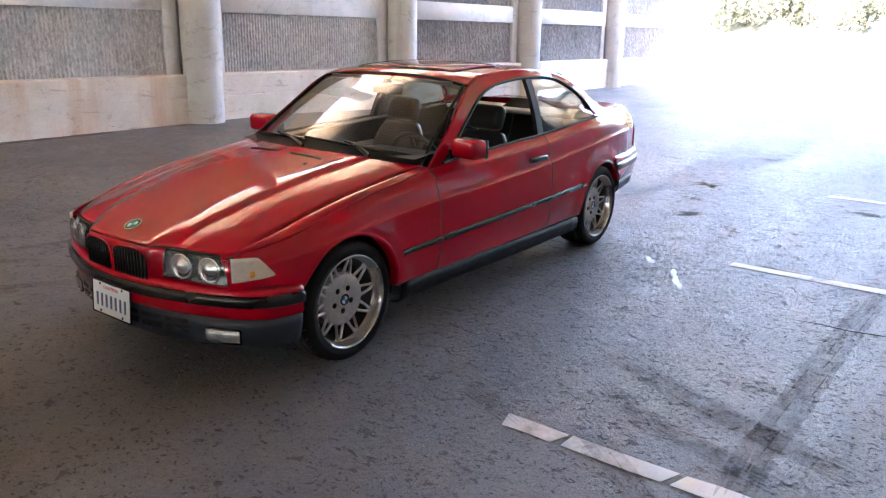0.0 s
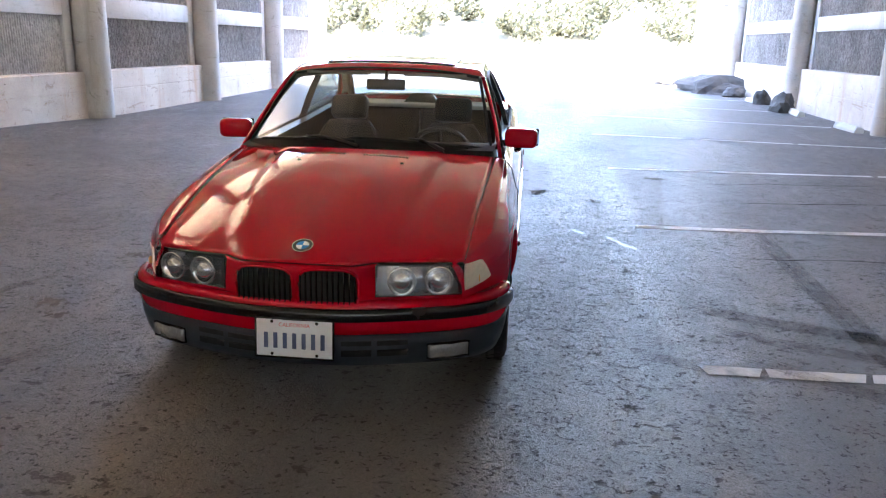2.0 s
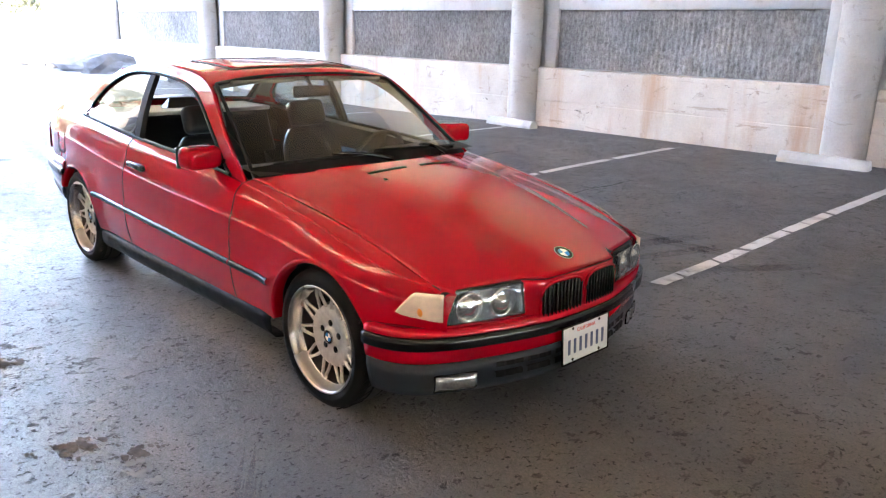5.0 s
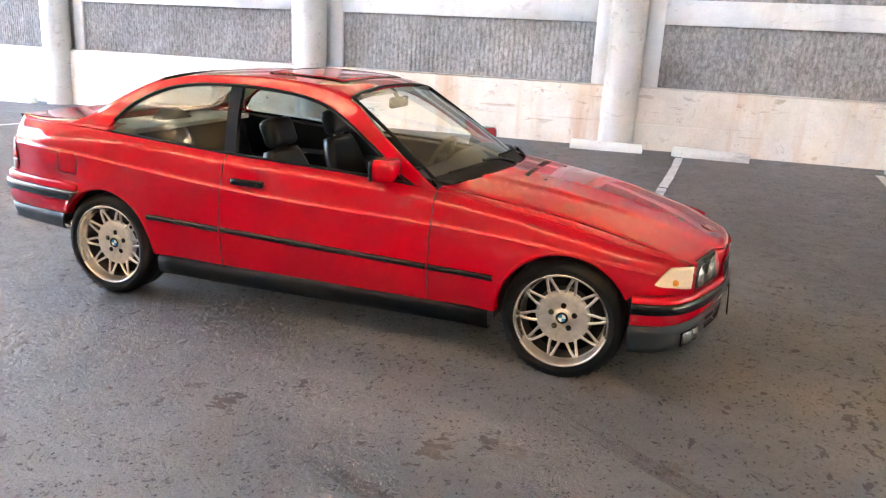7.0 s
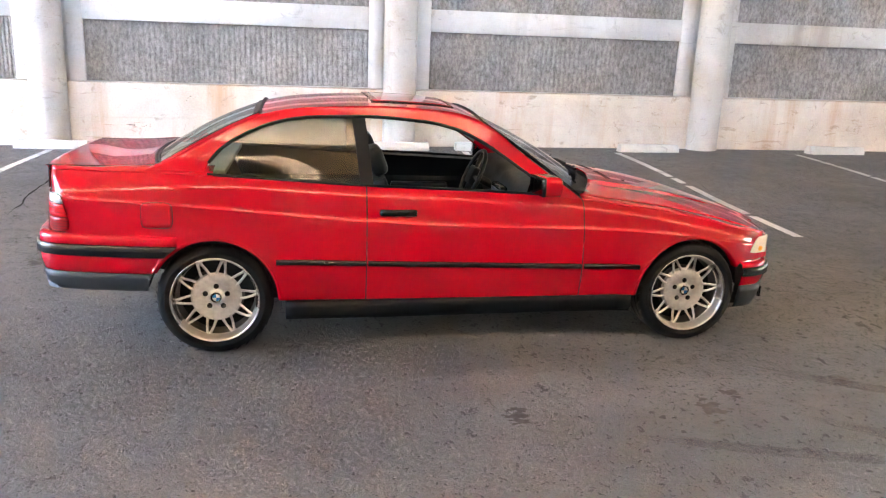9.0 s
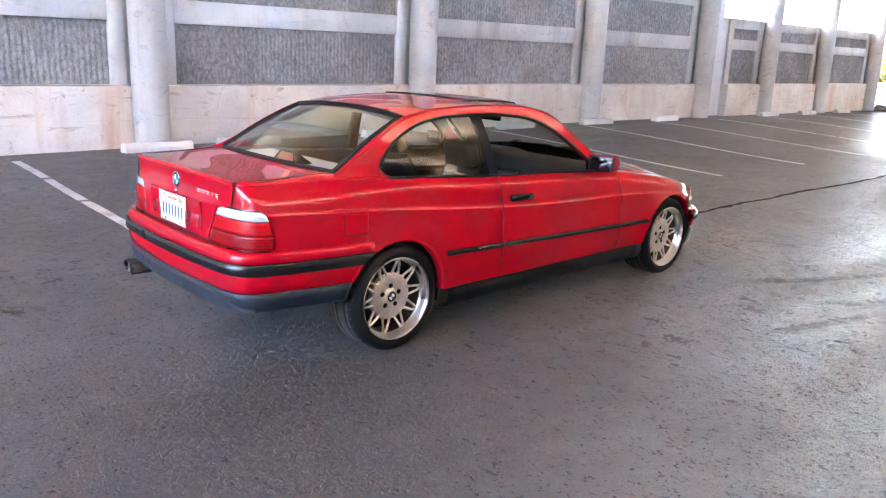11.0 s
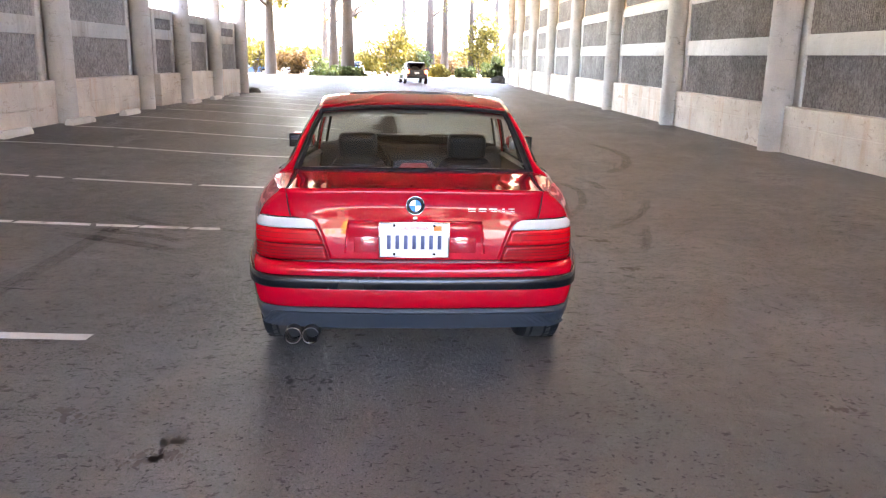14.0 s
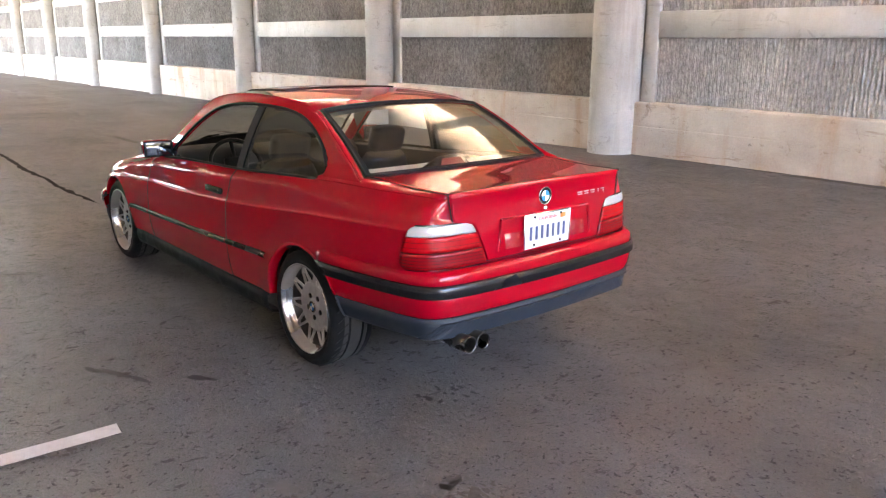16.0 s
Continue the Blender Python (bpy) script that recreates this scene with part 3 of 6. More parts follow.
def inset(x, z):
    zc, zt = z_crease(x), z_top(x)
    if z < 0.5:
        d = 0.034 * ((0.5 - z) / 0.22) ** 2
    elif z < zc:
        d = 0.010 * ((z - 0.5) / (zc - 0.5)) ** 2
    else:
        d = 0.010 + 0.27 * (z - zc) + 0.0055 * smoothstep(zc - 0.003, zc + 0.006, z)
    rh = lerp(x, [(-2.0, 0.115), (-1.5, 0.08), (-1.2, 0.055)])
    if zt - z < rh:
        d += lerp(x, [(-2.0, 0.062), (-1.5, 0.042), (-1.2, 0.03), (1.3, 0.03), (1.8, 0.012)]) * (1 - max(0, zt - z) / rh) ** 2
    for a in AXLES:  # flared arches
        r = math.hypot(x - a, z - HUB_Z)
        d -= 0.012 * smoothstep(0.48, 0.36, r)
    return d


def side_y(x, z):
    return plan_w(x) - inset(x, z)


TAIL_X = -2.0


def tail_depth(z):
    """How far back the rear face stands at a height."""
    return lerp(z, [(0.64, -2.228), (0.69, -2.226), (0.76, -2.220), (0.86, -2.210), (0.93, -2.203), (0.955, -2.205), (0.99, -2.206)])


def tail_point(z, t):
    """Body surface round the rear corner: t from 0 at the side to 1 at the middle of the tail."""
    n = lerp(z, [(0.64, 4.4), (0.86, 4.4), (0.96, 6.5)])
    a = t * math.pi / 2
    x = TAIL_X + (tail_depth(z) - TAIL_X) * math.sin(a) ** (2 / n)
    y = (plan_w(x) - inset(TAIL_X, z)) * max(0.0, math.cos(a)) ** (2 / n)
    return x, y


def tail_at(z, y=None, x=None):
    """The parameter of tail_point at a given half width or length."""
    a, b = 0.0, 1.0
    for _ in range(30):
        t = 0.5 * (a + b)
        q = tail_point(z, t)
        if (q[1] > y) if x is None else (q[0] > x):
            a = t
        else:
            b = t
    return a


def tail_x_at(y, z):
    return tail_point(z, tail_at(z, y=abs(y)))[0]


def lid_top(x, y):
    return lerp(x, [(-2.21, 0.988), (-2.0, 0.985), (-1.7, 0.999), (-1.3, 1.0)]) - 0.008 * (abs(y) / 0.6) ** 2


def z_levels(x, b, nz):
    """Heights of one upright row, with three of them on the crease."""
    zc, zt = z_crease(x), z_top(x)
    lo, hi = nz - 14, 11
    if b > zc - 0.03:
        return [b + (zt - b) * k / nz for k in range(nz + 1)]
    return [b + (zc - 0.009 - b) * k / lo for k in range(lo + 1)] + [zc - 0.003, zc + 0.002] + [zc + 0.007 + (zt - zc - 0.007) * (k / hi) ** 0.9 for k in range(hi + 1)]


def side_panel(x0, x1, s, zb=0.297, off=0.0, tail=False):
    """A piece of the body side from the sill to the shoulder; holes for the wheels are cut along the arches."""
    nx = max(6, int((x1 - x0) / 0.022))
    nz = 26
    xs = steps(x0, x1, nx)
    rows = []
    for x in xs:
        b = zb(x) if callable(zb) else zb
        rows.append([[x, None, z] for z in z_levels(x, b, nz)])
    keep = lambda p: min(math.hypot(p[0] - a, p[2] - HUB_Z) for a in AXLES) > ARCH
    inside = [[not keep(p) for p in r] for r in rows]
    faces, w = [], nz + 1
    for i in range(nx):
        for j in range(nz):
            q = [(i, j), (i + 1, j), (i + 1, j + 1), (i, j + 1)]
            n_in = sum(inside[a][b] for a, b in q)
            if n_in < 4:
                faces.append([a * w + b for a, b in q])
    verts = []
    for i, r in enumerate(rows):
        for j, p in enumerate(r):
            x, _, z = p
            if inside[i][j]:
                a = min(AXLES, key=lambda c: math.hypot(x - c, z - HUB_Z))
                d = math.hypot(x - a, z - HUB_Z) or 1
                x, z = a + (x - a) * ARCH / d, HUB_Z + (z - HUB_Z) * ARCH / d
                x = min(x1, max(x0, x))
            verts.append((x, s * (side_y(x, z) - off), z))
    if tail:  # go on round the corner to the middle of the tail
        first = len(verts)
        levels = z_levels(x0, zb(x0), nz)
        ts = [1 - (1 - k / 40) ** 1.0 for k in range(41)]
        for q in ts[1:]:
            for k in range(nz + 1):
                z = levels[k]
                x, y = tail_point(z, q)
                verts.append((x, s * y, z))
        for i in range(40):
            for j in range(nz):
                a = first + (i - 1) * w + j if i else j
                c = first + i * w + j
                faces.append([c, a, a + 1, c + 1])
    # drop faces squashed flat on the arch
    good = []
    for f in faces:
        a, b, c, d = [Vector(verts[i]) for i in f]
        if ((c - a).cross(d - b)).length > 1e-5:
            good.append(tuple(f) if s > 0 else tuple(f[::-1]))
    m = Mesh()
    m.add(verts, good)
    used = sorted({i for f in m.f for i in f})
    idx = {u: k for k, u in enumerate(used)}
    m.v = [m.v[u] for u in used]
    m.f = [tuple(idx[i] for i in f)[::-1] for f in m.f]
    return m


nose_curve = soft([(-0.70, 1.866), (-0.66, 1.900), (-0.632, 1.918), (-0.58, 1.943), (-0.45, 1.984), (-0.31, 2.016), (-0.27, 2.034), (-0.22, 2.058), (0, 2.072), (0.22, 2.058), (0.27, 2.034), (0.31, 2.016), (0.45, 1.984), (0.58, 1.943), (0.632, 1.918), (0.66, 1.900), (0.70, 1.866)], 0.03)


def nose_x(y, z=0.5):
    """How far ahead the face stands; beside the grilles it leans back."""
    return nose_curve(y) - 0.17 * max(0.0, z - 0.50) * smoothstep(0.24, 0.31, abs(y))


def nose_top(y):
    return lerp(abs(y), [(0, 0.638), (0.3, 0.634), (0.5, 0.632), (0.66, 0.622)])


hood_edge = soft([(0.6, 0.705), (1.2, 0.680), (1.63, 0.658), (1.87, 0.650), (2.07, 0.640)], 0.2)
hood_mid = soft([(0.6, 0.945), (0.8, 0.921), (1.0, 0.895), (1.2, 0.866), (1.4, 0.828), (1.6, 0.780), (1.8, 0.722), (1.9, 0.691), (1.961, 0.669), (2.03, 0.646), (2.08, 0.628)], 0.15)
hood_ridge = soft([(0.6, 0.44), (1.3, 0.39), (2.08, 0.30)], 0.2)


def hood_half(x):
    return hood_edge(x) - 0.003


def hood_z(x, y):
    u = min(1.0, abs(y) / hood_edge(x))
    e = z_top(x) + 0.014
    z = e + (hood_mid(x) - 0.006 - e) * (1 - u ** 2.3)
    r = hood_ridge(x)
    return z + 0.008 * smoothstep(r + 0.022, r - 0.014, abs(y)) * smoothstep(2.06, 1.8, x)


roof_zo = soft([(-1.74, 0.968), (-1.6, 1.016), (-1.4, 1.128), (-1.14, 1.252), (-0.88, 1.303), (-0.46, 1.322), (-0.145, 1.308), (0.0, 1.288), (0.124, 1.243), (0.336, 1.085), (0.5, 0.968), (0.665, 0.852)], 0.07)


def window_top(x):
    return lerp(x, [(-1.385, 0.955), (-1.375, 1.03), (-1.30, 1.098), (-1.2, 1.162), (-1.0, 1.237), (-0.8, 1.263), (-0.55, 1.270), (-0.218, 1.250), (-0.05, 1.215), (0.094, 1.150), (0.25, 1.052), (0.36, 0.978), (0.52, 0.868), (0.54, 0.86)])


def house_y(x, z):
    """Half width of the glasshouse side."""
    zt = z_top(x)
    yb = side_y(x, zt) - 0.012
    f = (z - zt) / (1.30 - zt)
    tuck = lerp(x, [(-1.75, 0.055), (-1.1, 0.034), (-0.6, 0.0)]) * smoothstep(0.0, 0.25, f)
    return yb - tuck - (yb - 0.575) * f + 0.014 * math.sin(math.pi * min(1, max(0, f)))


def roof_c(x):
    return lerp(x, [(-1.16, 1.285), (-0.9, 1.327), (-0.5, 1.348), (-0.15, 1.340), (0.0, 1.322), (0.10, 1.290)])


CAR = tagged(new("coupe_car"), "glossy red two-door coupe with open windows and silver alloy wheels", "car")
CAR.matrix_basis = pose(0, -0.008, 0.0, 0, 0, 1.1)


def mirrored(m):
    r = Mesh()
    r.v = [(p[0], -p[1], p[2]) for p in m.v]
    r.f, r.smooth = [f[::-1] for f in m.f], list(m.smooth)
    return r


def build_shell():
    for s in (1, -1):
        zfen = lambda x: lerp(x, [(0.6, 0.297), (1.035, 0.297), (1.05, 0.44), (1.63, 0.46), (1.66, 0.478), (2, 0.478)])
        zq = lambda x: lerp(x, [(-2.3, 0.640), (-1.664, 0.640), (-1.661, 0.455), (-1.05, 0.44), (-1.035, 0.30), (-0.5, 0.30)])
        part("front_fender", side_panel(0.6675, 1.935, s, zfen), PAINT, CAR)
        g = Mesh()
        rows = []
        for x in steps(0.6675, 1.93, 60):
            yo, zo = side_y(x, z_top(x)), z_top(x)
            yi, zi = min(hood_edge(x), yo - 0.004), z_top(x) + 0.0135
            rows.append([(x, s * (yo + (yi - yo) * q), zo + (zi - zo) * math.sin(q * math.pi / 2)) for q in steps(0, 1, 6)])
        g.grid(rows, True, flip=s > 0)
        part("fender_top", g, PAINT, CAR, solid=0.004)
        g = Mesh()
        g.tube([(x, s * (hood_edge(x) - 0.0015), z_top(x) + 0.0128) for x in steps(0.70, 1.90, 50)], 0.0024, 6)
        part("bonnet_joint", g, DARK, CAR)
        door = part("door", side_panel(-0.5535, 0.6675, s), PAINT, CAR)
        part("rear_quarter_panel", side_panel(TAIL_X, -0.5535, s, zq, tail=True), PAINT, CAR)
        # inner dark shell, so that the shut lines read dark
        part("inner_shell", side_panel(-1.98, 1.88, s, lambda x: lerp(x, [(-2, 0.66), (-1.70, 0.66), (-1.60, 0.48), (-1.1, 0.48), (-0.99, 0.31), (0.99, 0.31), (1.1, 0.5), (1.9, 0.5)]), 0.016), DARK, CAR)
        # dark joints round the door
        for x, z0 in ((-0.5535, 0.297), (0.6675, 0.297)):
            g = Mesh()
            g.tube([(x, s * (side_y(x, z) + 0.0004), z) for z in z_levels(x, z0, 26)], 0.0030, 6)
            part("door_joint", g, DARK, door)
        g = Mesh()
        g.tube([(x, s * (side_y(x, 0.299) - 0.001), 0.298) for x in steps(-0.5535, 0.6675, 12)], 0.0026, 6)
        part("door_joint", g, DARK, door)
        # door handle with recess
        h = Mesh()
        hy = side_y(-0.385, 0.786)
        h.box((-0.385, s * (hy + 0.012), 0.784), (0.20, 0.026, 0.036), 0.009)
        h.box((-0.47, s * (hy + 0.014), 0.784), (0.022, 0.03, 0.022), 0.008)
        part("door_handle", h, BLACK, door, "black pull-up door handle")
        r = Mesh()
        r.box((-0.37, s * (hy + 0.003), 0.760), (0.12, 0.008, 0.026), 0.003)
        part("handle_recess", r, PAINT, door)
        # side moulding in three pieces
        for a, b, par in ((-1.03, -0.556, CAR), (-0.546, 0.660, door), (0.672, 1.01, CAR)):
            g = Mesh()
            rows = []
            for x in steps(a, b, 16):
                z = 0.498 - 0.022 * x
                y = side_y(x, z)
                rows.append([(x, s * (y + o), z + d) for o, d in ((-0.004, -0.015), (0.010, -0.0135), (0.015, -0.006), (0.015, 0.006), (0.010, 0.0135), (-0.004, 0.015))])
            g.grid(rows, True, flip=s < 0)
            part("side_moulding", g, BLACK, par, "black rubbing strip")
        # sill
        g = Mesh()
        rows = []
        for x in steps(-0.985, 0.99, 24):
            y = side_y(x, 0.30)
            dz = 0.006 * math.sin(x * 2)
            rows.append([(x, s * (y + o), z + dz) for o, z in ((-0.02, 0.296), (0.004, 0.292), (0.006, 0.26), (0.0, 0.225), (-0.02, 0.195), (-0.08, 0.185))])
        g.grid(rows, True, flip=s < 0)
        part("sill", g, SILL_BLACK, CAR, "black plastic sill skirt", solid=0.004)
        for x in (-0.72, 0.62):
            j = Mesh()
            j.lathe([(0.0, 0.004), (0.018, 0.004), (0.02, 0.0)], 16, Matrix.Translation((x, s * (side_y(x, 0.25) + 0.004), 0.255)) @ Euler((radians(-90 * s), 0, 0)).to_matrix().to_4x4())
            part("jacking_cap", j, SILL_BLACK, CAR)
        # arch lips and wells
        for a in AXLES:
            lip, well = Mesh(), Mesh()
            rows, w2 = [], []
            for k in range(41):
                t = radians(0 + 152 * k / 40) if a < 0 else radians(28 + 152 * k / 40)
                x, z = a + math.cos(t) * ARCH, HUB_Z + math.sin(t) * ARCH
                y = side_y(x, max(0.3, z))
                c, sn = math.cos(t), math.sin(t)
                rows.append([(x + c * o, s * (y + d), z + sn * o) for o, d in ((0.012, -0.001), (0.004, 0.004), (-0.004, 0.002), (-0.010, -0.012), (-0.010, -0.05))])
                tw = radians(-15 + 180 * k / 40) if a < 0 else radians(5 + 185 * k / 40)
                w2.append([(a + math.cos(tw) * (ARCH + 0.012), s * q, HUB_Z + math.sin(tw) * (ARCH + 0.012)) for q in (0.772, 0.5)])
            lip.grid(rows, True, flip=s > 0)
            well.grid(w2, True)
            n = len(well.v)
            part("arch_lip", lip, PAINT, CAR)
            well.add([(a, s * 0.5, HUB_Z)] + [r2[1] for r2 in w2], [(0, i + 1, i + 2) for i in range(40)], False)
            part("wheel_well", well, DARK, CAR)
        # shoulder strip beside the boot lid
        g = Mesh()
        rows = []
        for x in steps(-1.35, -2.185, 40):
            zo = z_top(x)
            yo = side_y(x, zo) if x > TAIL_X else tail_point(zo, tail_at(zo, x=x))[1]
            yi = min(lerp(x, [(-2.2, 0.579), (-1.7, 0.600), (-1.3, 0.600)]), yo - 0.002)
            zi = lid_top(x, yi) - 0.001
            rows.append([(x, s * (yo + (yi - yo) * (1 - math.cos(t * math.pi / 2)) * 0.55 + (yi - yo) * 0.45 * t), zo + (zi - zo) * math.sin(t * math.pi / 2)) for t in steps(0, 1, 10)])
        g.grid(rows, True, flip=s < 0)
        part("shoulder_panel", g, PAINT, CAR, solid=0.004)
        # fuel flap on the right side
        if s < 0:
            g = Mesh()
            rows = [[(x, s * (side_y(x, z) + 0.0008), z) for x in steps(-1.70, -1.55, 8)] for z in steps(0.70, 0.825, 8)]
            g.grid(rows, True, flip=False)
            part("fuel_flap", g, PAINT, CAR, solid=0.0008)
            o = Mesh()
            pts = []
            for k in range(32):
                t = k * math.tau / 32
                cx, cz = math.cos(t), math.sin(t)
                sg = lambda v: math.copysign(abs(v) ** 0.4, v)
                x, z = -1.625 + 0.078 * sg(cx), 0.7625 + 0.066 * sg(cz)
                pts.append((x, s * (side_y(x, z) + 0.001), z))
            o.tube(pts, 0.0022, 6, True)
            part("fuel_flap_gap", o, DARK, CAR)


build_shell()


FRONT_HALF = [(1.672, 0.826), (1.72, 0.820), (1.77, 0.805), (1.82, 0.780), (1.87, 0.738), (1.912, 0.68), (1.96, 0.586), (2.005, 0.46), (2.045, 0.33), (2.078, 0.17), (2.086, 0.0)]


def build_front():
    # face between bonnet and bumper
    m = Mesh()
    ys = steps(-0.655, 0.655, 64)
    rows = []
    for k in range(15):
        t = k / 14
        row = []
        for y in ys:
            zt = nose_top(y) - 0.010
            z = 0.462 + (zt - 0.462) * t
            back = 0.010 * max(0, (t - 0.72) / 0.28) ** 2 + 0.012 * (1 - t)
            row.append((nose_x(y, z) - back, y, z))
        rows.append(row)
    m.grid(rows, True, flip=True)
    part("front_panel", m, PAINT, CAR, solid=0.005)
    # bonnet
    h = Mesh()
    rows = []
    for v in steps(-1, 1, 56):
        row = []
        for u in steps(0, 1, 60):
            xf = nose_x(v * 0.655, 0.63) - 0.006
            xr = 0.885 - 0.215 * abs(v) ** 2.2
            x = xr + (xf - xr) * u
            y = v * hood_half(x)
            z = hood_z(x, y)
            if x > xf - 0.20:
                z = z + (nose_top(y) - 0.005 - hood_z(xf, v * hood_half(xf))) * max(0.0, (x - xf + 0.20) / 0.20) ** 2.6
            row.append((x, y, z))
        rows.append(row)
    h.grid(rows, True, flip=True)
    hood = part("bonnet", h, PAINT, CAR, "red bonnet with reflections and a small roundel", solid=0.006)
    inner = Mesh()
    inner.grid([[(p[0] * 0.98, p[1] * 0.99, p[2] - 0.03) for p in r] for r in rows[::4]], True)
    part("inner_shell", inner, DARK, CAR)
    # vents near the windscreen
    for yc in (0.162, -0.164):
        for k in range(14):
            y = yc + k * 0.017 - 0.1105
            x = 1.0
            g = Mesh()
            g.box((x, y, hood_z(x, y) + 0.006), (0.036, 0.0075, 0.006), 0.002, segs=1)
            part("bonnet_vent", g, DARK, hood)
    for y in (0.26, -0.26):
        g = Mesh()
        g.box((1.107, y, hood_z(1.107, y) + 0.004), (0.022, 0.018, 0.012), 0.004)
        part("washer_jet", g, BLACK, hood)
    # roundel
    roundel(hood, Matrix.Translation((1.961, 0, hood_z(1.961, 0) + 0.006)) @ Euler((0, radians(22), 0)).to_matrix().to_4x4() @ Euler((0, 0, radians(90))).to_matrix().to_4x4(), 0.041)
    # twin grilles
    for s in (1, -1):
        g = tagged(new("grille"), "black kidney-shaped grille with upright bars")
        g.parent = CAR
        ring, back = Mesh(), Mesh()
        pts, cy, cz, ry, rz = [], s * 0.127, 0.536, 0.119, 0.080
        sg = lambda v: math.copysign(abs(v) ** 0.52, v)
        for k in range(40):
            t = k * math.tau / 40
            y, z = cy + ry * sg(math.cos(t)) * (1.0 - 0.05 * math.sin(t)), cz + rz * sg(math.sin(t))
            pts.append((nose_x(y) + 0.008, y, z))
        ring.tube(pts, 0.0065, 8, True)
        part("grille_frame", ring, PAINT, g)
        half_z = lambda y: rz * max(0.0, 1 - min(1.0, abs(y - cy) / ry) ** (2 / 0.52)) ** 0.26
        back.grid([[(nose_x(y) + 0.004, y, cz + v * half_z(y)) for v in steps(-1, 1, 6)] for y in steps(cy - ry * 0.995, cy + ry * 0.995, 16)], False, flip=True)
        part("grille_back", back, DARK, g)
        for k in range(11):
            y = cy - ry * 0.9 + ry * 1.8 * k / 10
            b = Mesh()
            b.box((nose_x(y) + 0.008, y, cz), (0.014, 0.0055, half_z(y) * 1.9), 0.002, segs=1)
            part("grille_bar", b, BLACK, g)
    # headlamps
    for s in (1, -1):
        lamp = tagged(new("headlamp"), "clear headlamp with two round projectors")
        lamp.parent = CAR
        outline = [(0.306, 0.502), (0.306, 0.618), (0.314, 0.626), (0.45, 0.625), (0.638, 0.618), (0.646, 0.610), (0.646, 0.506), (0.636, 0.500)]
        back = Mesh()
        top_z = lambda y: lerp(y, [(0.306, 0.618), (0.314, 0.626), (0.45, 0.625), (0.638, 0.618), (0.646, 0.610)])
        back.grid([[(nose_x(y, 0.501 + (top_z(y) - 0.501) * v) + 0.004, s * y, 0.501 + (top_z(y) - 0.501) * v) for v in steps(0, 1, 4)] for y in steps(0.306, 0.646, 14)], False, flip=s > 0)
        rim = Mesh()
        rim.tube([(nose_x(y, z) + 0.006, s * y, z) for y, z in outline], 0.006, 6, True)
        part("housing", back, LAMP_DARK, lamp)
        part("housing_rim", rim, BLACK, lamp)
        for y in (0.405, 0.548):
            R = Matrix.Translation((nose_x(y, 0.559) + 0.006, s * y, 0.559)) @ Euler((0, radians(90), radians(s * 14))).to_matrix().to_4x4()
            b, d = Mesh(), Mesh()
            b.lathe([(0.059, 0.010), (0.057, 0.014), (0.047, 0.004), (0.038, -0.002)], 32, R)
            d.lathe([(0.038, -0.001), (0.030, 0.012), (0.016, 0.020), (0.0, 0.022)], 32, R)
            part("reflector", b, LAMP_BACK, lamp)
            part("projector", d, LAMP_BACK, lamp)
        cov = Mesh()
        rows = []
        for t in steps(0, 1, 14):
            y = 0.316 + 0.325 * t
            top = lerp(y, [(0.312, 0.622), (0.45, 0.621), (0.640, 0.614)])
            rows.append([(nose_x(y, 0.504 + (top - 0.504) * q) + 0.024 + 0.006 * math.sin(q * math.pi), s * y, 0.504 + (top - 0.504) * q) for q in steps(0, 1, 6)])
        cov.grid(rows, True, flip=s > 0)
        part("lens", cov, LENS, lamp).visible_shadow = False
        # corner lamp
        c, amb, cb = Mesh(), Mesh(), Mesh()
        rows, rb = [], []
        for t in steps(0, 1, 14):
            x = 1.914 - 0.164 * t
            top = 0.622 - 0.004 * t - 0.098 * max(0, (t - 0.55) / 0.45) ** 1.2
            y = side_y(x, 0.55) - 0.006
            rows.append([(x + 0.008 * (1 - t), s * (y + 0.008), 0.508 + (top - 0.508) * q) for q in steps(0, 1, 6)])
            rb.append([(p[0] - 0.004, p[1] - s * 0.012, p[2]) for p in rows[-1]])
        c.grid(rows, True, flip=s > 0)
        cb.grid(rb, True, flip=s > 0)
        cl = part("corner_lamp", c, CORNER_LENS, CAR, "clear wedge-shaped corner indicator lamp", solid=0.006)
        amb.lathe([(0.0, 0.003), (0.012, 0.002), (0.016, 0.0)], 16, Matrix.Translation((1.85, s * (side_y(1.85, 0.55) + 0.010), 0.545)) @ Euler((radians(-90 * s), 0, 0)).to_matrix().to_4x4())
        part("bulb", amb, AMBER, cl)
    build_bumper("front_bumper", FRONT_HALF,
                 [(0.482, -0.055), (0.480, -0.012), (0.474, -0.002), (0.458, 0.0)], [(0.456, 0.006), (0.452, 0.015), (0.412, 0.016), (0.408, 0.006)],
                 [(0.406, 0.0), (0.375, -0.004), (0.352, -0.01), (0.346, -0.016)], [(0.345, -0.012), (0.30, -0.016), (0.24, -0.03), (0.205, -0.045), (0.195, -0.08)], "red front bumper with black strip and dark grey apron", 1)


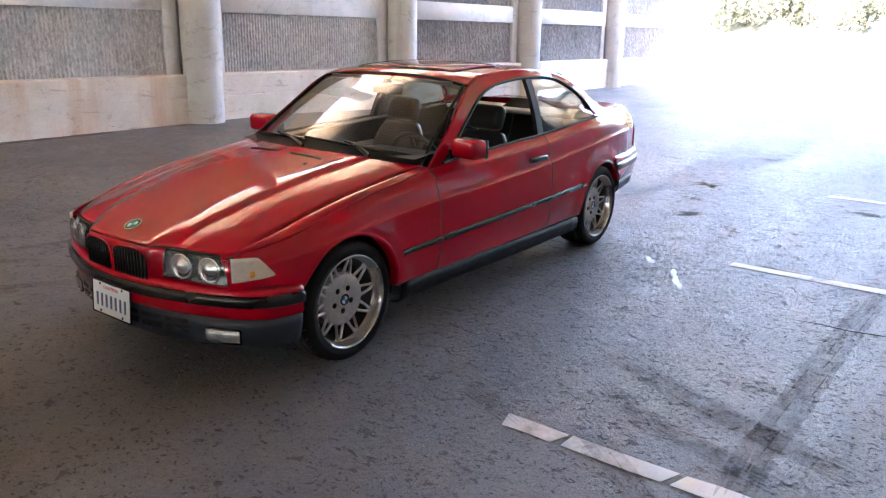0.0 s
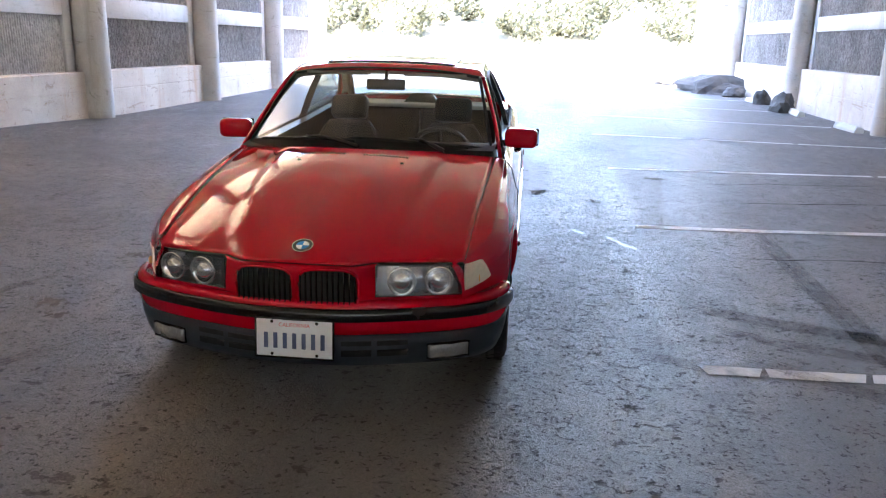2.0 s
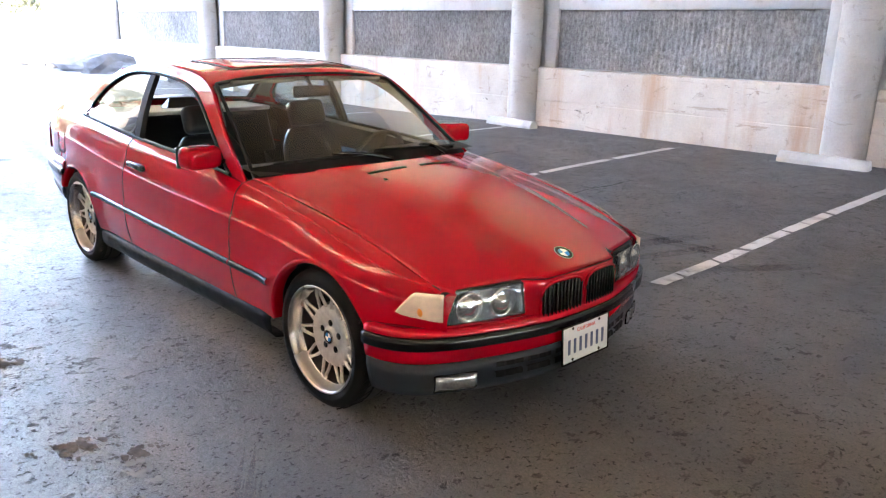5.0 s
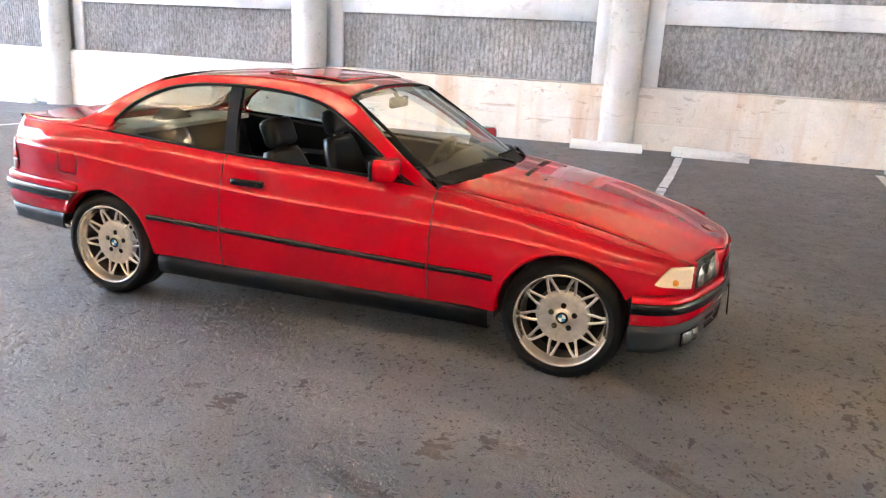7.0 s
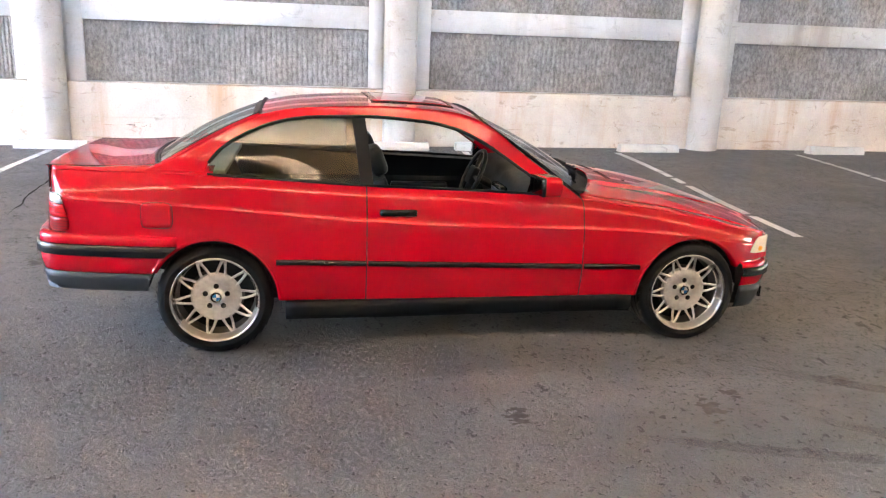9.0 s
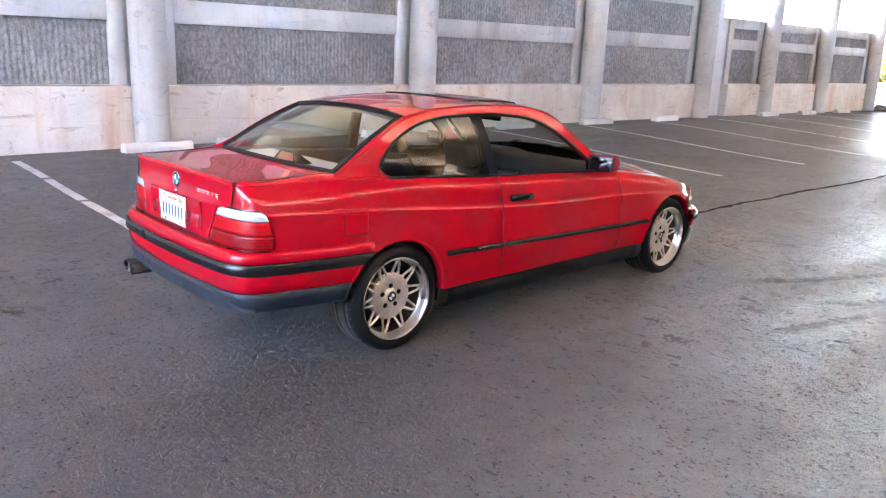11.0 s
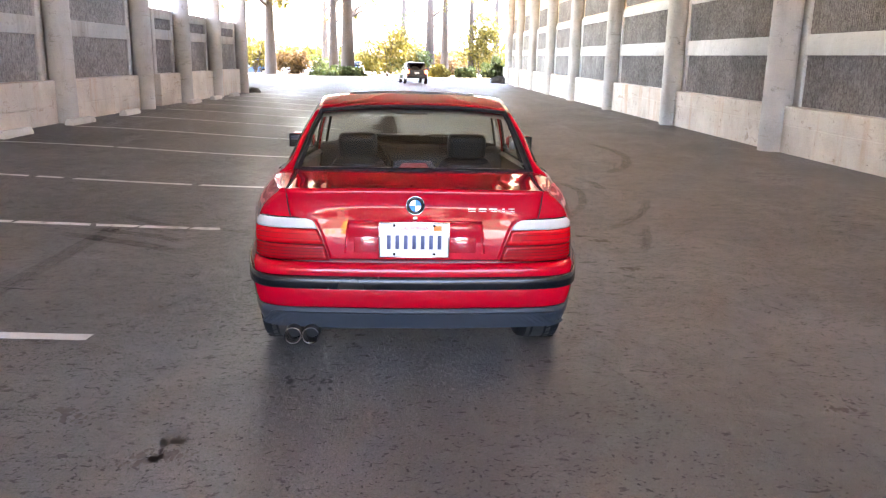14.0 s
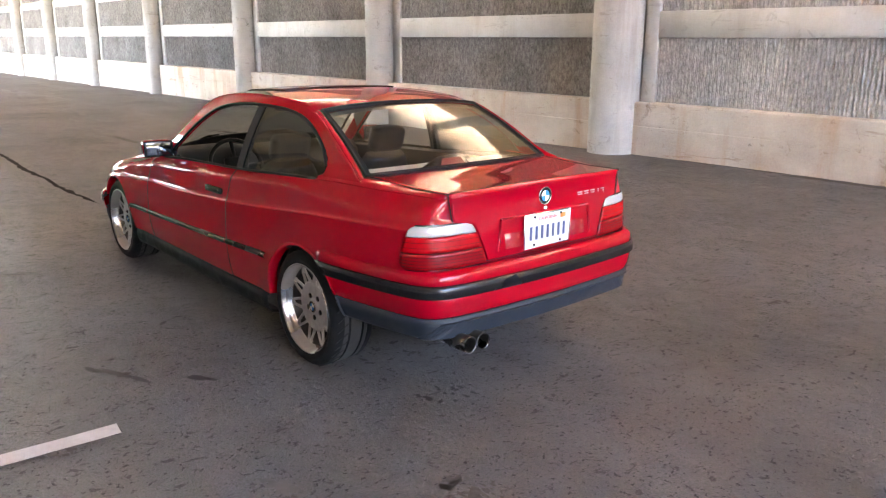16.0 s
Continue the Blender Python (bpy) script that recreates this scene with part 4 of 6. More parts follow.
def roundel(parent, m, r):
    """Round badge: dark ring with four quarters in blue and white."""
    ring = Mesh()
    ring.lathe([(r, 0.0), (r * 0.98, 0.006), (r * 0.72, 0.0065), (r * 0.68, 0.0045), (0, 0.0045)], 32, m)
    badge = part("badge", ring, BLACK, parent, "small round badge in blue, white and black")
    edge = Mesh()
    edge.tube([m @ Vector((r * math.cos(k * math.tau / 32), r * math.sin(k * math.tau / 32), 0.005)) for k in range(32)], 0.0022, 6, True)
    part("badge_rim", edge, CHROME, badge)
    for q in range(4):
        pts = [Vector((0, 0, 0.0062))] + [Vector((r * 0.64 * math.cos(q * math.pi / 2 + k * math.pi / 16), r * 0.64 * math.sin(q * math.pi / 2 + k * math.pi / 16), 0.0062)) for k in range(9)]
        g = Mesh()
        g.add([m @ p for p in pts], [(0, k + 1, k + 2) for k in range(8)], False)
        part("badge_quarter", g, BADGE_BLUE if q % 2 else BADGE_WHITE, badge)


def plan_path(half, n=90):
    """A smooth closed-ended path round the front or the tail, from the left end to the right end."""
    pts = list(half) + [(x, -y) for x, y in reversed(half[:-1])]
    acc = [0]
    for a, b in zip(pts, pts[1:]):
        acc.append(acc[-1] + math.dist(a, b))
    fx, fy = [(s, p[0]) for s, p in zip(acc, pts)], [(s, p[1]) for s, p in zip(acc, pts)]
    res = []
    for s in steps(0, acc[-1], n):
        res.append((lerp(s, fx), lerp(s, fy)))
    # smooth twice
    for _ in range(2):
        res = [res[0]] + [((a[0] + 2 * b[0] + c[0]) / 4, (a[1] + 2 * b[1] + c[1]) / 4) for a, b, c in zip(res, res[1:], res[2:])] + [res[-1]]
    out = []
    for i, p in enumerate(res):
        a, b = res[max(0, i - 1)], res[min(n, i + 1)]
        d = Vector((b[0] - a[0], b[1] - a[1])).normalized()
        nrm = Vector((-d.y, d.x))
        if nrm.x * p[0] + nrm.y * p[1] < 0:
            nrm = -nrm
        out.append((p[0], p[1], nrm.x, nrm.y))
    return out


def off_arch(x, z):
    """Keeps a point of the rear bumper clear of the wheel's arch."""
    d = (ARCH + 0.008) ** 2 - (z - HUB_Z) ** 2
    return min(x, AXLES[1] - math.sqrt(d)) if x < -1.0 and d > 0 else x


def sweep(path, prof):
    return [[(off_arch(x + nx * o, z), y + ny * o, z) for z, o in prof] for x, y, nx, ny in path]


def build_bumper(name, half, top, strip, low, apron, label, end):
    path = plan_path(half)
    fl = end < 0
    m = Mesh()
    m.grid(sweep(path, top + [(strip[0][0], strip[0][1] - 0.006)]), True, flip=fl)
    m.grid(sweep(path, [(strip[-1][0], strip[-1][1] - 0.006)] + low), True, flip=fl)
    bumper = part(name, m, PAINT, CAR, label, solid=0.004)
    st = Mesh()
    st.grid(sweep(path, strip), True, flip=fl)
    part("rubbing_strip", st, BLACK, bumper, "black bumper strip", solid=0.004)
    ap = Mesh()
    ap.grid(sweep(path, apron), True, flip=fl)
    part("apron", ap, GREY_PLASTIC, bumper, "dark grey plastic apron", solid=0.004)
    back = Mesh()
    inner = [(top[0][0] - 0.02, -0.06), (0.5 * (top[0][0] + apron[-1][0]), -0.05), (apron[-1][0] + 0.02, -0.075)]
    back.grid(sweep(path, inner), True)
    part("inner_shell", back, DARK, CAR)
    return bumper, path


build_front()


def lettering(name, text, m, size, mat, parent, depth=0.0008):
    cu = bpy.data.curves.new(name, "FONT")
    cu.body, cu.size, cu.extrude, cu.align_x, cu.align_y = text, size, depth, "CENTER", "CENTER"
    tmp = bpy.data.objects.new(name, cu)
    me = bpy.data.meshes.new_from_object(tmp)
    bpy.data.objects.remove(tmp)
    me.transform(m)
    me.materials.clear()
    me.materials.append(mat)
    return part(name, me, mat, parent)


def build_plate(m, sticker=False):
    """Number plate, its characters as plain bars; local x to the right as read, y up, z out."""
    p = Mesh()
    p.box((0, 0, 0), (0.305, 0.152, 0.003), 0.001, m)
    plate = part("number_plate", p, PLATE_WHITE, CAR, "white number plate in a thin dark frame")
    fr = Mesh()
    for c, s in (((0, 0.079, 0), (0.318, 0.008, 0.008)), ((0, -0.079, 0), (0.318, 0.008, 0.008)), ((0.156, 0, 0), (0.008, 0.16, 0.008)), ((-0.156, 0, 0), (0.008, 0.16, 0.008))):
        fr.box(c, s, 0.002, m, 1)
    part("plate_frame", fr, CHROME if sticker else BLACK, plate)
    for k in range(7):
        b = Mesh()
        b.box((-0.114 + 0.038 * k, -0.010, 0.003), (0.017, 0.064, 0.002), 0.001, m, 1)
        part("plate_bar", b, PLATE_BLUE, plate)
    lettering("plate_word", "CALIFORNIA", m @ Matrix.Translation((0, 0.054, 0.0022)), 0.022, PLATE_RED, plate)
    if sticker:
        o = Mesh()
        o.box((0.105, 0.055, 0.003), (0.036, 0.024, 0.002), 0.0005, m, 1)
        part("plate_sticker", o, ORANGE, plate)
    for x in (-0.09, 0.09):
        for y in (0.066, -0.066):
            sc = Mesh()
            sc.lathe([(0.0, 0.005), (0.006, 0.004), (0.007, 0.0)], 10, m @ Matrix.Translation((x, y, 0)))
            part("screw", sc, BLACK, plate)


build_plate(Matrix.Translation((2.108, 0.0, 0.336)) @ Euler((radians(90), 0, radians(90))).to_matrix().to_4x4() @ Euler((radians(-4), 0, 0)).to_matrix().to_4x4())


def apron_details():
    """Air slots and fog lamps in the front apron."""
    path = plan_path(FRONT_HALF)
    def at(y):
        p = min(path, key=lambda q: abs(q[1] - y) + (0 if q[0] > 1.8 else 9))
        return p
    # slots are dark strips on the apron, their inner shade put into colour
    for y0, y1 in ((0.17, 0.30), (0.31, 0.44), (-0.30, -0.17), (-0.44, -0.31), (-0.155, 0.155)):
        for z0, z1 in ((0.295, 0.322), (0.250, 0.278)):
            m = Mesh()
            rows = []
            for y in steps(y0 + 0.006, y1 - 0.006, 8):
                x, yy, nx, ny = at(y)
                rows.append([(x + nx * o, y, z) for z, o in ((z0, -0.020), (z0 + 0.004, -0.0085), (z1 - 0.004, -0.0085), (z1, -0.020))])
            m.grid(rows, False, flip=True)
            part("air_slot", m, DARK, CAR)
    for s in (1, -1):
        fog = tagged(new("fog_lamp"), "clear rectangular fog lamp in the apron")
        fog.parent = CAR
        m, r = Mesh(), Mesh()
        rows = []
        for y in steps(0.512, 0.672, 10):
            x, yy, nx, ny = at(s * y)
            rows.append([(x + nx * o, s * y, z) for z, o in ((0.230, -0.014), (0.238, -0.006), (0.262, -0.004), (0.286, -0.006), (0.292, -0.014))])
        m.grid(rows, True, flip=s > 0)
        part("lens", m, FOG_LENS, fog, solid=0.004)
        pts = [(q[0][0], q[0][1], q[0][2]) for q in rows] + [(q[-1][0], q[-1][1], q[-1][2]) for q in reversed(rows)]
        r.tube(pts, 0.006, 6, True)
        part("surround", r, BLACK, fog)


apron_details()


def build_rear():
    # boot lid: top and rear face in one sheet
    m = Mesh()
    rows = []
    top = [-1.700, -1.74, -1.82, -1.92, -2.02, -2.10, -2.16, -2.185, -2.198]
    back = [0.984, 0.978, 0.970, 0.955, 0.94, 0.92, 0.90, 0.885, 0.870, 0.858, 0.848, 0.82, 0.78, 0.74, 0.71, 0.69, 0.678, 0.672]
    half = lambda z: lerp(z, [(0.672, 0.380), (0.69, 0.386), (0.80, 0.428), (0.838, 0.446), (0.852, 0.462), (0.860, 0.556), (0.90, 0.566), (0.985, 0.577)])
    for v in steps(-1, 1, 60):
        row = []
        for x in top:
            y = v * lerp(x, [(-2.2, 0.577), (-1.7, 0.597)])
            row.append((x + 0.075 * abs(v) ** 2.2 * smoothstep(-2.0, -1.7, x), y, lid_top(x, y)))
        for k, z in enumerate(back):
            y = v * half(z)
            lip = 0.006 * smoothstep(0.95, 0.985, z) - 0.004 * smoothstep(0.976, 0.986, z)
            row.append((tail_x_at(y, min(z, 0.955)) - 0.004 - lip, y, z - 0.008 * v * v * smoothstep(0.93, 0.984, z)))
        rows.append(row)
    m.grid(rows, True, flip=False)
    lid = part("boot_lid", m, PAINT, CAR, "red boot lid with a small lip and a number plate", solid=0.004)
    # dark joint round the lid
    for s in (1, -1):
        g = Mesh()
        pts = [(x + 0.075 * smoothstep(-2.0, -1.7, x), s * (lerp(x, [(-2.2, 0.577), (-1.7, 0.597)]) + 0.002), lid_top(x, 0.585) + 0.003) for x in steps(-1.70, -2.195, 14)]
        pts += [(tail_x_at(half(z), min(z, 0.955)) - 0.008, s * (half(z) + 0.002), z) for z in (0.976, 0.965, 0.95, 0.93, 0.91, 0.89, 0.875, 0.862)]
        g.tube(pts, 0.003, 6)
        part("lid_joint", g, DARK, lid)
    g = Mesh()
    g.tube([(tail_x_at(y, 0.67) - 0.003, y, 0.669) for y in steps(-0.385, 0.385, 20)], 0.003, 6)
    part("lid_joint", g, DARK, lid)
    # tail lamps that run round the corner
    for s in (1, -1):
        lamp = tagged(new("tail_lamp"), "wide tail lamp, red below and clear above")
        lamp.parent = CAR
        inner_y = lambda z: lerp(z, [(0.664, 0.386), (0.69, 0.394), (0.80, 0.436), (0.83, 0.450), (0.845, 0.464), (0.853, 0.49)])
        outer_x = lambda z: lerp(z, [(0.664, -2.085), (0.672, -2.068), (0.69, -2.062), (0.80, -2.085), (0.84, -2.098), (0.853, -2.115)])
        def band(zs, out):
            """Rows of a lamp band that wraps round the corner."""
            rr = []
            for z in zs:
                ta, tb = tail_at(z, y=inner_y(z)), tail_at(z, x=outer_x(z))
                row = []
                for t in steps(ta, tb, 34):
                    x, y = tail_point(z, t)
                    xa, ya = tail_point(z, min(1, t + 0.004))
                    xb, yb = tail_point(z, max(0, t - 0.004))
                    d = Vector((ya - yb, xb - xa)).normalized()
                    if d.x > 0:
                        d = -d
                    row.append((x + d.x * out, s * (y + abs(d.y) * out), z))
                rr.append(row)
            return rr
        bed = Mesh()
        bed.grid(band([0.658, 0.664, 0.70, 0.76, 0.82, 0.852, 0.858], 0.0015), True, flip=s < 0)
        part("housing", bed, BLACK, lamp)
        for zs, mat, nm in ((steps(0.664, 0.735, 5), LOW_LENS, "red_lens"), (steps(0.737, 0.805, 5), RED_LENS, "red_lens"), (steps(0.807, 0.853, 5), WHITE_LENS, "clear_lens")):
            g = Mesh()
            g.grid(band(zs, 0.005), True, flip=s < 0)
            part(nm, g, mat, lamp, solid=0.002)
        for z, w in ((0.676, 0.0010), (0.690, 0.0010), (0.704, 0.0010), (0.718, 0.0010), (0.736, 0.0024), (0.760, 0.0009), (0.783, 0.0009)):
            g = Mesh()
            g.grid(band([z - w, z + w], 0.0085), False, flip=s < 0)
            part("lens_line", g, DARK_RED, lamp)
    # plate recess, plate, roundel, lock
    rec = Mesh()
    rec.box((-2.222, 0.0, 0.768), (0.012, 0.60, 0.152), 0.005)
    part("plate_recess", rec, PAINT, lid)
    for s in (1, -1):
        g = Mesh()
        g.box((0, 0, 0), (0.004, 0.118, 0.122), 0.0015, Matrix.Translation((-2.2275, s * 0.215, 0.766)) @ Euler((0, radians(11), 0)).to_matrix().to_4x4(), 1)
        part("recess_panel", g, GARNISH, lid, "glossy red panel leaning back beside the plate")
        e = Mesh()
        e.tube([(-2.232, s * 0.315, 0.70), (-2.228, s * 0.300, 0.838)], 0.005, 6)
        part("recess_edge", e, PAINT, lid)
    top = Mesh()
    top.tube([(-2.226, y, 0.842) for y in steps(-0.3, 0.3, 6)], 0.007, 8)
    part("plate_garnish", top, PAINT, lid)
    build_plate(Matrix.Translation((-2.240, 0.004, 0.764)) @ Euler((radians(90), 0, radians(-90))).to_matrix().to_4x4(), True)
    roundel(lid, Matrix.Translation((-2.211, 0.0, 0.917)) @ Euler((0, radians(-90), 0)).to_matrix().to_4x4(), 0.041)
    lk = Mesh()
    lk.lathe([(0, 0.006), (0.010, 0.005), (0.012, 0)], 16, Matrix.Translation((-2.220, 0.0, 0.858)) @ Euler((0, radians(-90), 0)).to_matrix().to_4x4())
    part("boot_lock", lk, CHROME, lid)
    # model script as plain chrome bars
    for k, w in enumerate((0.036, 0.036, 0.036, 0.012, 0.030)):
        y = -0.255 - 0.048 * k + (0.012 if k > 3 else 0)
        b = Mesh()
        for dz in (0.011, 0.0, -0.011):
            b.box((tail_x_at(y, 0.89) - 0.006, y, 0.893 + dz), (0.004, w, 0.0055), 0.001, segs=1)
        part("model_mark", b, ALLOY, lid)
    bumper, path = build_bumper("rear_bumper", [(-1.53, 0.838), (-1.60, 0.834), (-1.68, 0.826), (-1.80, 0.810), (-1.96, 0.782), (-2.08, 0.756), (-2.15, 0.736), (-2.205, 0.704), (-2.245, 0.64), (-2.266, 0.52), (-2.280, 0.30), (-2.287, 0.15), (-2.289, 0.0)],
                 [(0.660, -0.06), (0.652, -0.015), (0.640, -0.003), (0.606, 0.0)], [(0.603, 0.004), (0.599, 0.012), (0.552, 0.013), (0.547, 0.004)],
                 [(0.540, 0.0), (0.50, -0.003), (0.462, -0.010), (0.455, -0.016)], [(0.453, -0.012), (0.41, -0.018), (0.365, -0.035), (0.352, -0.05), (0.345, -0.10)], "red rear bumper with black strip and dark grey apron", -1)
    ap = Mesh()
    rows = []
    for z, o, k in ((0.432, -0.013, 24), (0.427, -0.003, 24), (0.355, -0.022, 20), (0.345, -0.05, 20)):
        rows.append([(x + nx * o, y + ny * o, z) for x, y, nx, ny in (path[round(k + (90 - 2 * k) * t)] for t in steps(0, 1, 50))])
    ap.grid(rows, False)
    part("apron_insert", ap, GREY_PLASTIC, bumper)
    # twin exhaust
    ex = tagged(new("exhaust"), "twin steel exhaust pipes")
    ex.parent = CAR
    for y in (0.548, 0.468):
        t = Mesh()
        R = Matrix.Translation((-2.18, y, 0.328)) @ Euler((0, radians(-88), 0)).to_matrix().to_4x4()
        t.lathe([(0.031, -0.25), (0.031, 0.0), (0.039, 0.02), (0.039, 0.125), (0.036, 0.127), (0.034, 0.12), (0.032, 0.0)], 28, R)
        part("pipe", t, STEEL, ex)
        d = Mesh()
        d.lathe([(0.031, 0.05), (0.0, 0.05)], 20, R)
        part("pipe_bore", d, DARK, ex)
    mf = Mesh()
    mf.box((-1.95, 0.40, 0.335), (0.24, 0.40, 0.13), 0.05, segs=3)
    part("muffler", mf, DISC, ex)
    return lid


build_rear()


def build_house():
    """Roof, pillars and glass."""
    for s in (1, -1):
        m = Mesh()
        rows = []
        for x in steps(-1.70, 0.66, 110):
            zo = roof_zo(x)
            zi = max(window_top(x), z_top(x) - 0.004) if -1.385 < x < 0.54 else z_top(x) - 0.004
            zi = min(zi, zo - 0.012)
            rows.append([(x, s * house_y(x, zi + (zo - zi) * t), zi + (zo - zi) * t) for t in steps(0, 1, 7)])
        m.grid(rows, True, flip=s < 0)
        part("roof_pillar", m, PAINT, CAR, solid=0.02)
        trim = Mesh()
        trim.grid([[(q[0], q[1] - s * 0.026, q[2]) for q in r] for r in rows[8:96]], True, flip=s > 0)
        part("pillar_trim", trim, HEADLINER, CAR, "pale cloth pillar trim")
        # black window frames
        def outline(xa, xb):
            up = [(x, s * (house_y(x, window_top(x)) + 0.002), window_top(x)) for x in steps(xa, xb, 30)]
            lo = [(x, s * (house_y(x, z_top(x)) + 0.006), z_top(x) + 0.006) for x in steps(xb, xa, 20)]
            return up, lo
        up, lo = outline(-1.378, 0.535)
        t = Mesh()
        t.tube(up, 0.009, 8, squash=1.0)
        part("window_seal", t, SEAL, CAR)
        t = Mesh()
        t.tube(lo, 0.008, 8)
        part("waist_seal", t, SEAL, CAR)
        # middle pillar
        b = Mesh()
        rows = []
        for q in steps(0, 1, 8):
            z = z_top(-0.55) + (window_top(-0.57) - z_top(-0.55)) * q
            xc = -0.548 - 0.042 * q
            rows.append([(xc + d, s * (house_y(xc, z) + o), z) for d, o in ((-0.035, -0.03), (-0.035, 0.0), (0.035, 0.0), (0.035, -0.03))])
        b.grid(rows, False, flip=s < 0)
        part("middle_pillar", b, SEAL, CAR, "black middle pillar")
        # rear side window
        g = Mesh()
        rows = []
        for x in steps(-1.372, -0.585, 30):
            z0, z1 = z_top(x), max(window_top(x), z_top(x) + 0.004)
            rows.append([(x, s * (house_y(x, z0 + (z1 - z0) * q) - 0.006), z0 + (z1 - z0) * q) for q in steps(0, 1, 6)])
        g.grid(rows, True, flip=s < 0)
        part("rear_side_window", g, GLASS_Q, CAR, "tinted rear side window").visible_shadow = False
        # mirror
        mir = tagged(new("door_mirror"), "red door mirror")
        mir.parent = CAR
        c = Mesh()
        mm = Matrix.Translation((0.425, s * 0.838, 0.945)) @ Euler((0, 0, radians(-8 * s))).to_matrix().to_4x4()
        c.box((0, 0, 0), (0.125, 0.185, 0.108), 0.040, mm, 4)
        part("mirror_shell", c, PAINT, mir)
        gl = Mesh()
        gl.box((-0.054, 0, 0), (0.020, 0.182, 0.102), 0.008, mm)
        part("mirror_rim", gl, BLACK, mir)
        gg = Mesh()
        gg.box((-0.0645, 0, 0), (0.002, 0.152, 0.076), 0.0008, mm)
        part("mirror_glass", gg, MIRROR, mir)
        arm = Mesh()
        arm.box((0.43, s * 0.752, 0.915), (0.06, 0.07, 0.035), 0.012)
        arm.add([(0.50, s * 0.744, 0.872), (0.34, s * 0.748, 0.885), (0.37, s * 0.712, 0.955)], [(0, 1, 2)], False)
        part("mirror_foot", arm, BLACK, mir)
    # roof skin
    m = Mesh()
    rows = []
    for x in steps(-1.14, 0.105, 60):
        zo, zc = roof_zo(x), roof_c(x)
        hw = house_y(x, zo)
        row = []
        for v in steps(-1, 1, 40):
            row.append((x, v * hw, zc - (zc - zo) * abs(v) ** 2.6))
        rows.append(row)
    m.grid(rows, True, flip=True)
    roof = part("roof", m, PAINT, CAR, "red roof with a tilted sunroof", solid=0.008)
    lin = Mesh()
    lin.grid([[(p[0], p[1] * 0.98, p[2] - 0.03) for p in r[::2]] for r in rows[::4]], True)
    part("headliner", lin, HEADLINER, CAR)
    # sunroof, tilted up at its rear edge
    def sr(x, v):
        hw = 0.40
        zc, zo = roof_c(x), roof_zo(x)
        y = v * hw
        return zc - (zc - zo) * (hw * abs(v) / house_y(x, zo)) ** 2.6
    hole = Mesh()
    hole.grid([[(x, v * 0.405, sr(x, v) + 0.003) for v in steps(-1, 1, 12)] for x in steps(-0.50, -0.03, 12)], True, flip=True)
    part("sunroof_opening", hole, DARK, roof)
    lid = Mesh()
    rr = []
    for x in steps(-0.50, -0.035, 14):
        lift = 0.004 + 0.002 * (-0.035 - x) / 0.465
        rr.append([(x, v * 0.395, sr(x, v) + lift) for v in steps(-1, 1, 16)])
    lid.grid(rr, True, flip=True)
    sl = part("sunroof", lid, PAINT, roof, "red sunroof panel slightly tilted", solid=0.006)
    sg = Mesh()
    loop = [r[0] for r in rr] + rr[-1] + [r[-1] for r in reversed(rr)] + list(reversed(rr[0]))
    sg.tube([(p[0], p[1], p[2] - 0.004) for p in loop], 0.007, 6, True)
    part("sunroof_seal", sg, BLACK, sl)
    # windscreen
    def screen(u, v):
        """u: 0 base, 1 top; v: -1 to 1 across."""
        bx, bz, by = 0.838 - 0.172 * abs(v) ** 2.2, 0.902 - 0.048 * abs(v) ** 2.4, 0.700
        tx, tz, ty = 0.095 + 0.010 * abs(v) ** 2, roof_c(0.10) - (roof_c(0.10) - 1.250) * abs(v) ** 2.6, 0.575
        return Vector((bx + (tx - bx) * u, v * (by + (ty - by) * u), bz + (tz - bz) * u + 0.025 * math.sin(math.pi * u) * (1 - 0.6 * v * v)))
    g = Mesh()
    g.grid([[screen(u, v) for v in steps(-1, 1, 30)] for u in steps(0, 1, 20)], True)
    part("windscreen", g, GLASS, CAR, "clear laminated windscreen").visible_shadow = False
    t = Mesh()
    t.tube([screen(u, 0.985) + Vector((0, 0, 0.004)) for u in steps(0, 1, 12)] + [screen(1, v) + Vector((0, 0, 0.004)) for v in steps(0.985, -0.985, 20)] + [screen(u, -0.985) + Vector((0, 0, 0.004)) for u in steps(1, 0, 12)], 0.010, 6)
    part("windscreen_seal", t, SEAL, CAR)
    cowl = Mesh()
    cowl.grid([[screen(0, v) + Vector((d, 0, h)) for v in steps(-0.98, 0.98, 24)] for d, h in ((-0.05, 0.050), (0.01, 0.0), (0.062, -0.022))], True)
    part("cowl", cowl, SEAL, CAR, "black plastic scuttle below the windscreen")
    # wipers
    for v0, v1, vp in ((-0.86, -0.06, -0.02), (-0.10, 0.80, 0.62)):
        w = tagged(new("wiper"), "black windscreen wiper lying along the glass")
        w.parent = CAR
        tip, end = v0, v1
        bl = Mesh()
        bl.tube([screen(0.085 - 0.03 * t, tip + (end - tip) * t) + Vector((0.012, 0, 0.016)) for t in steps(0, 1, 12)], 0.0075, 6)
        part("wiper_blade", bl, RUBBER, w)
        arm = Mesh()
        a, b = screen(-0.01, vp) + Vector((0.015, 0, 0.022)), screen(0.075, 0.5 * (tip + end)) + Vector((0.014, 0, 0.030))
        arm.tube([a.lerp(b, t) + Vector((0, 0, 0.014 * math.sin(t * math.pi))) for t in steps(0, 1, 10)], [0.013 - 0.006 * t for t in steps(0, 1, 10)], 6)
        part("wiper_arm", arm, BLACK, w)
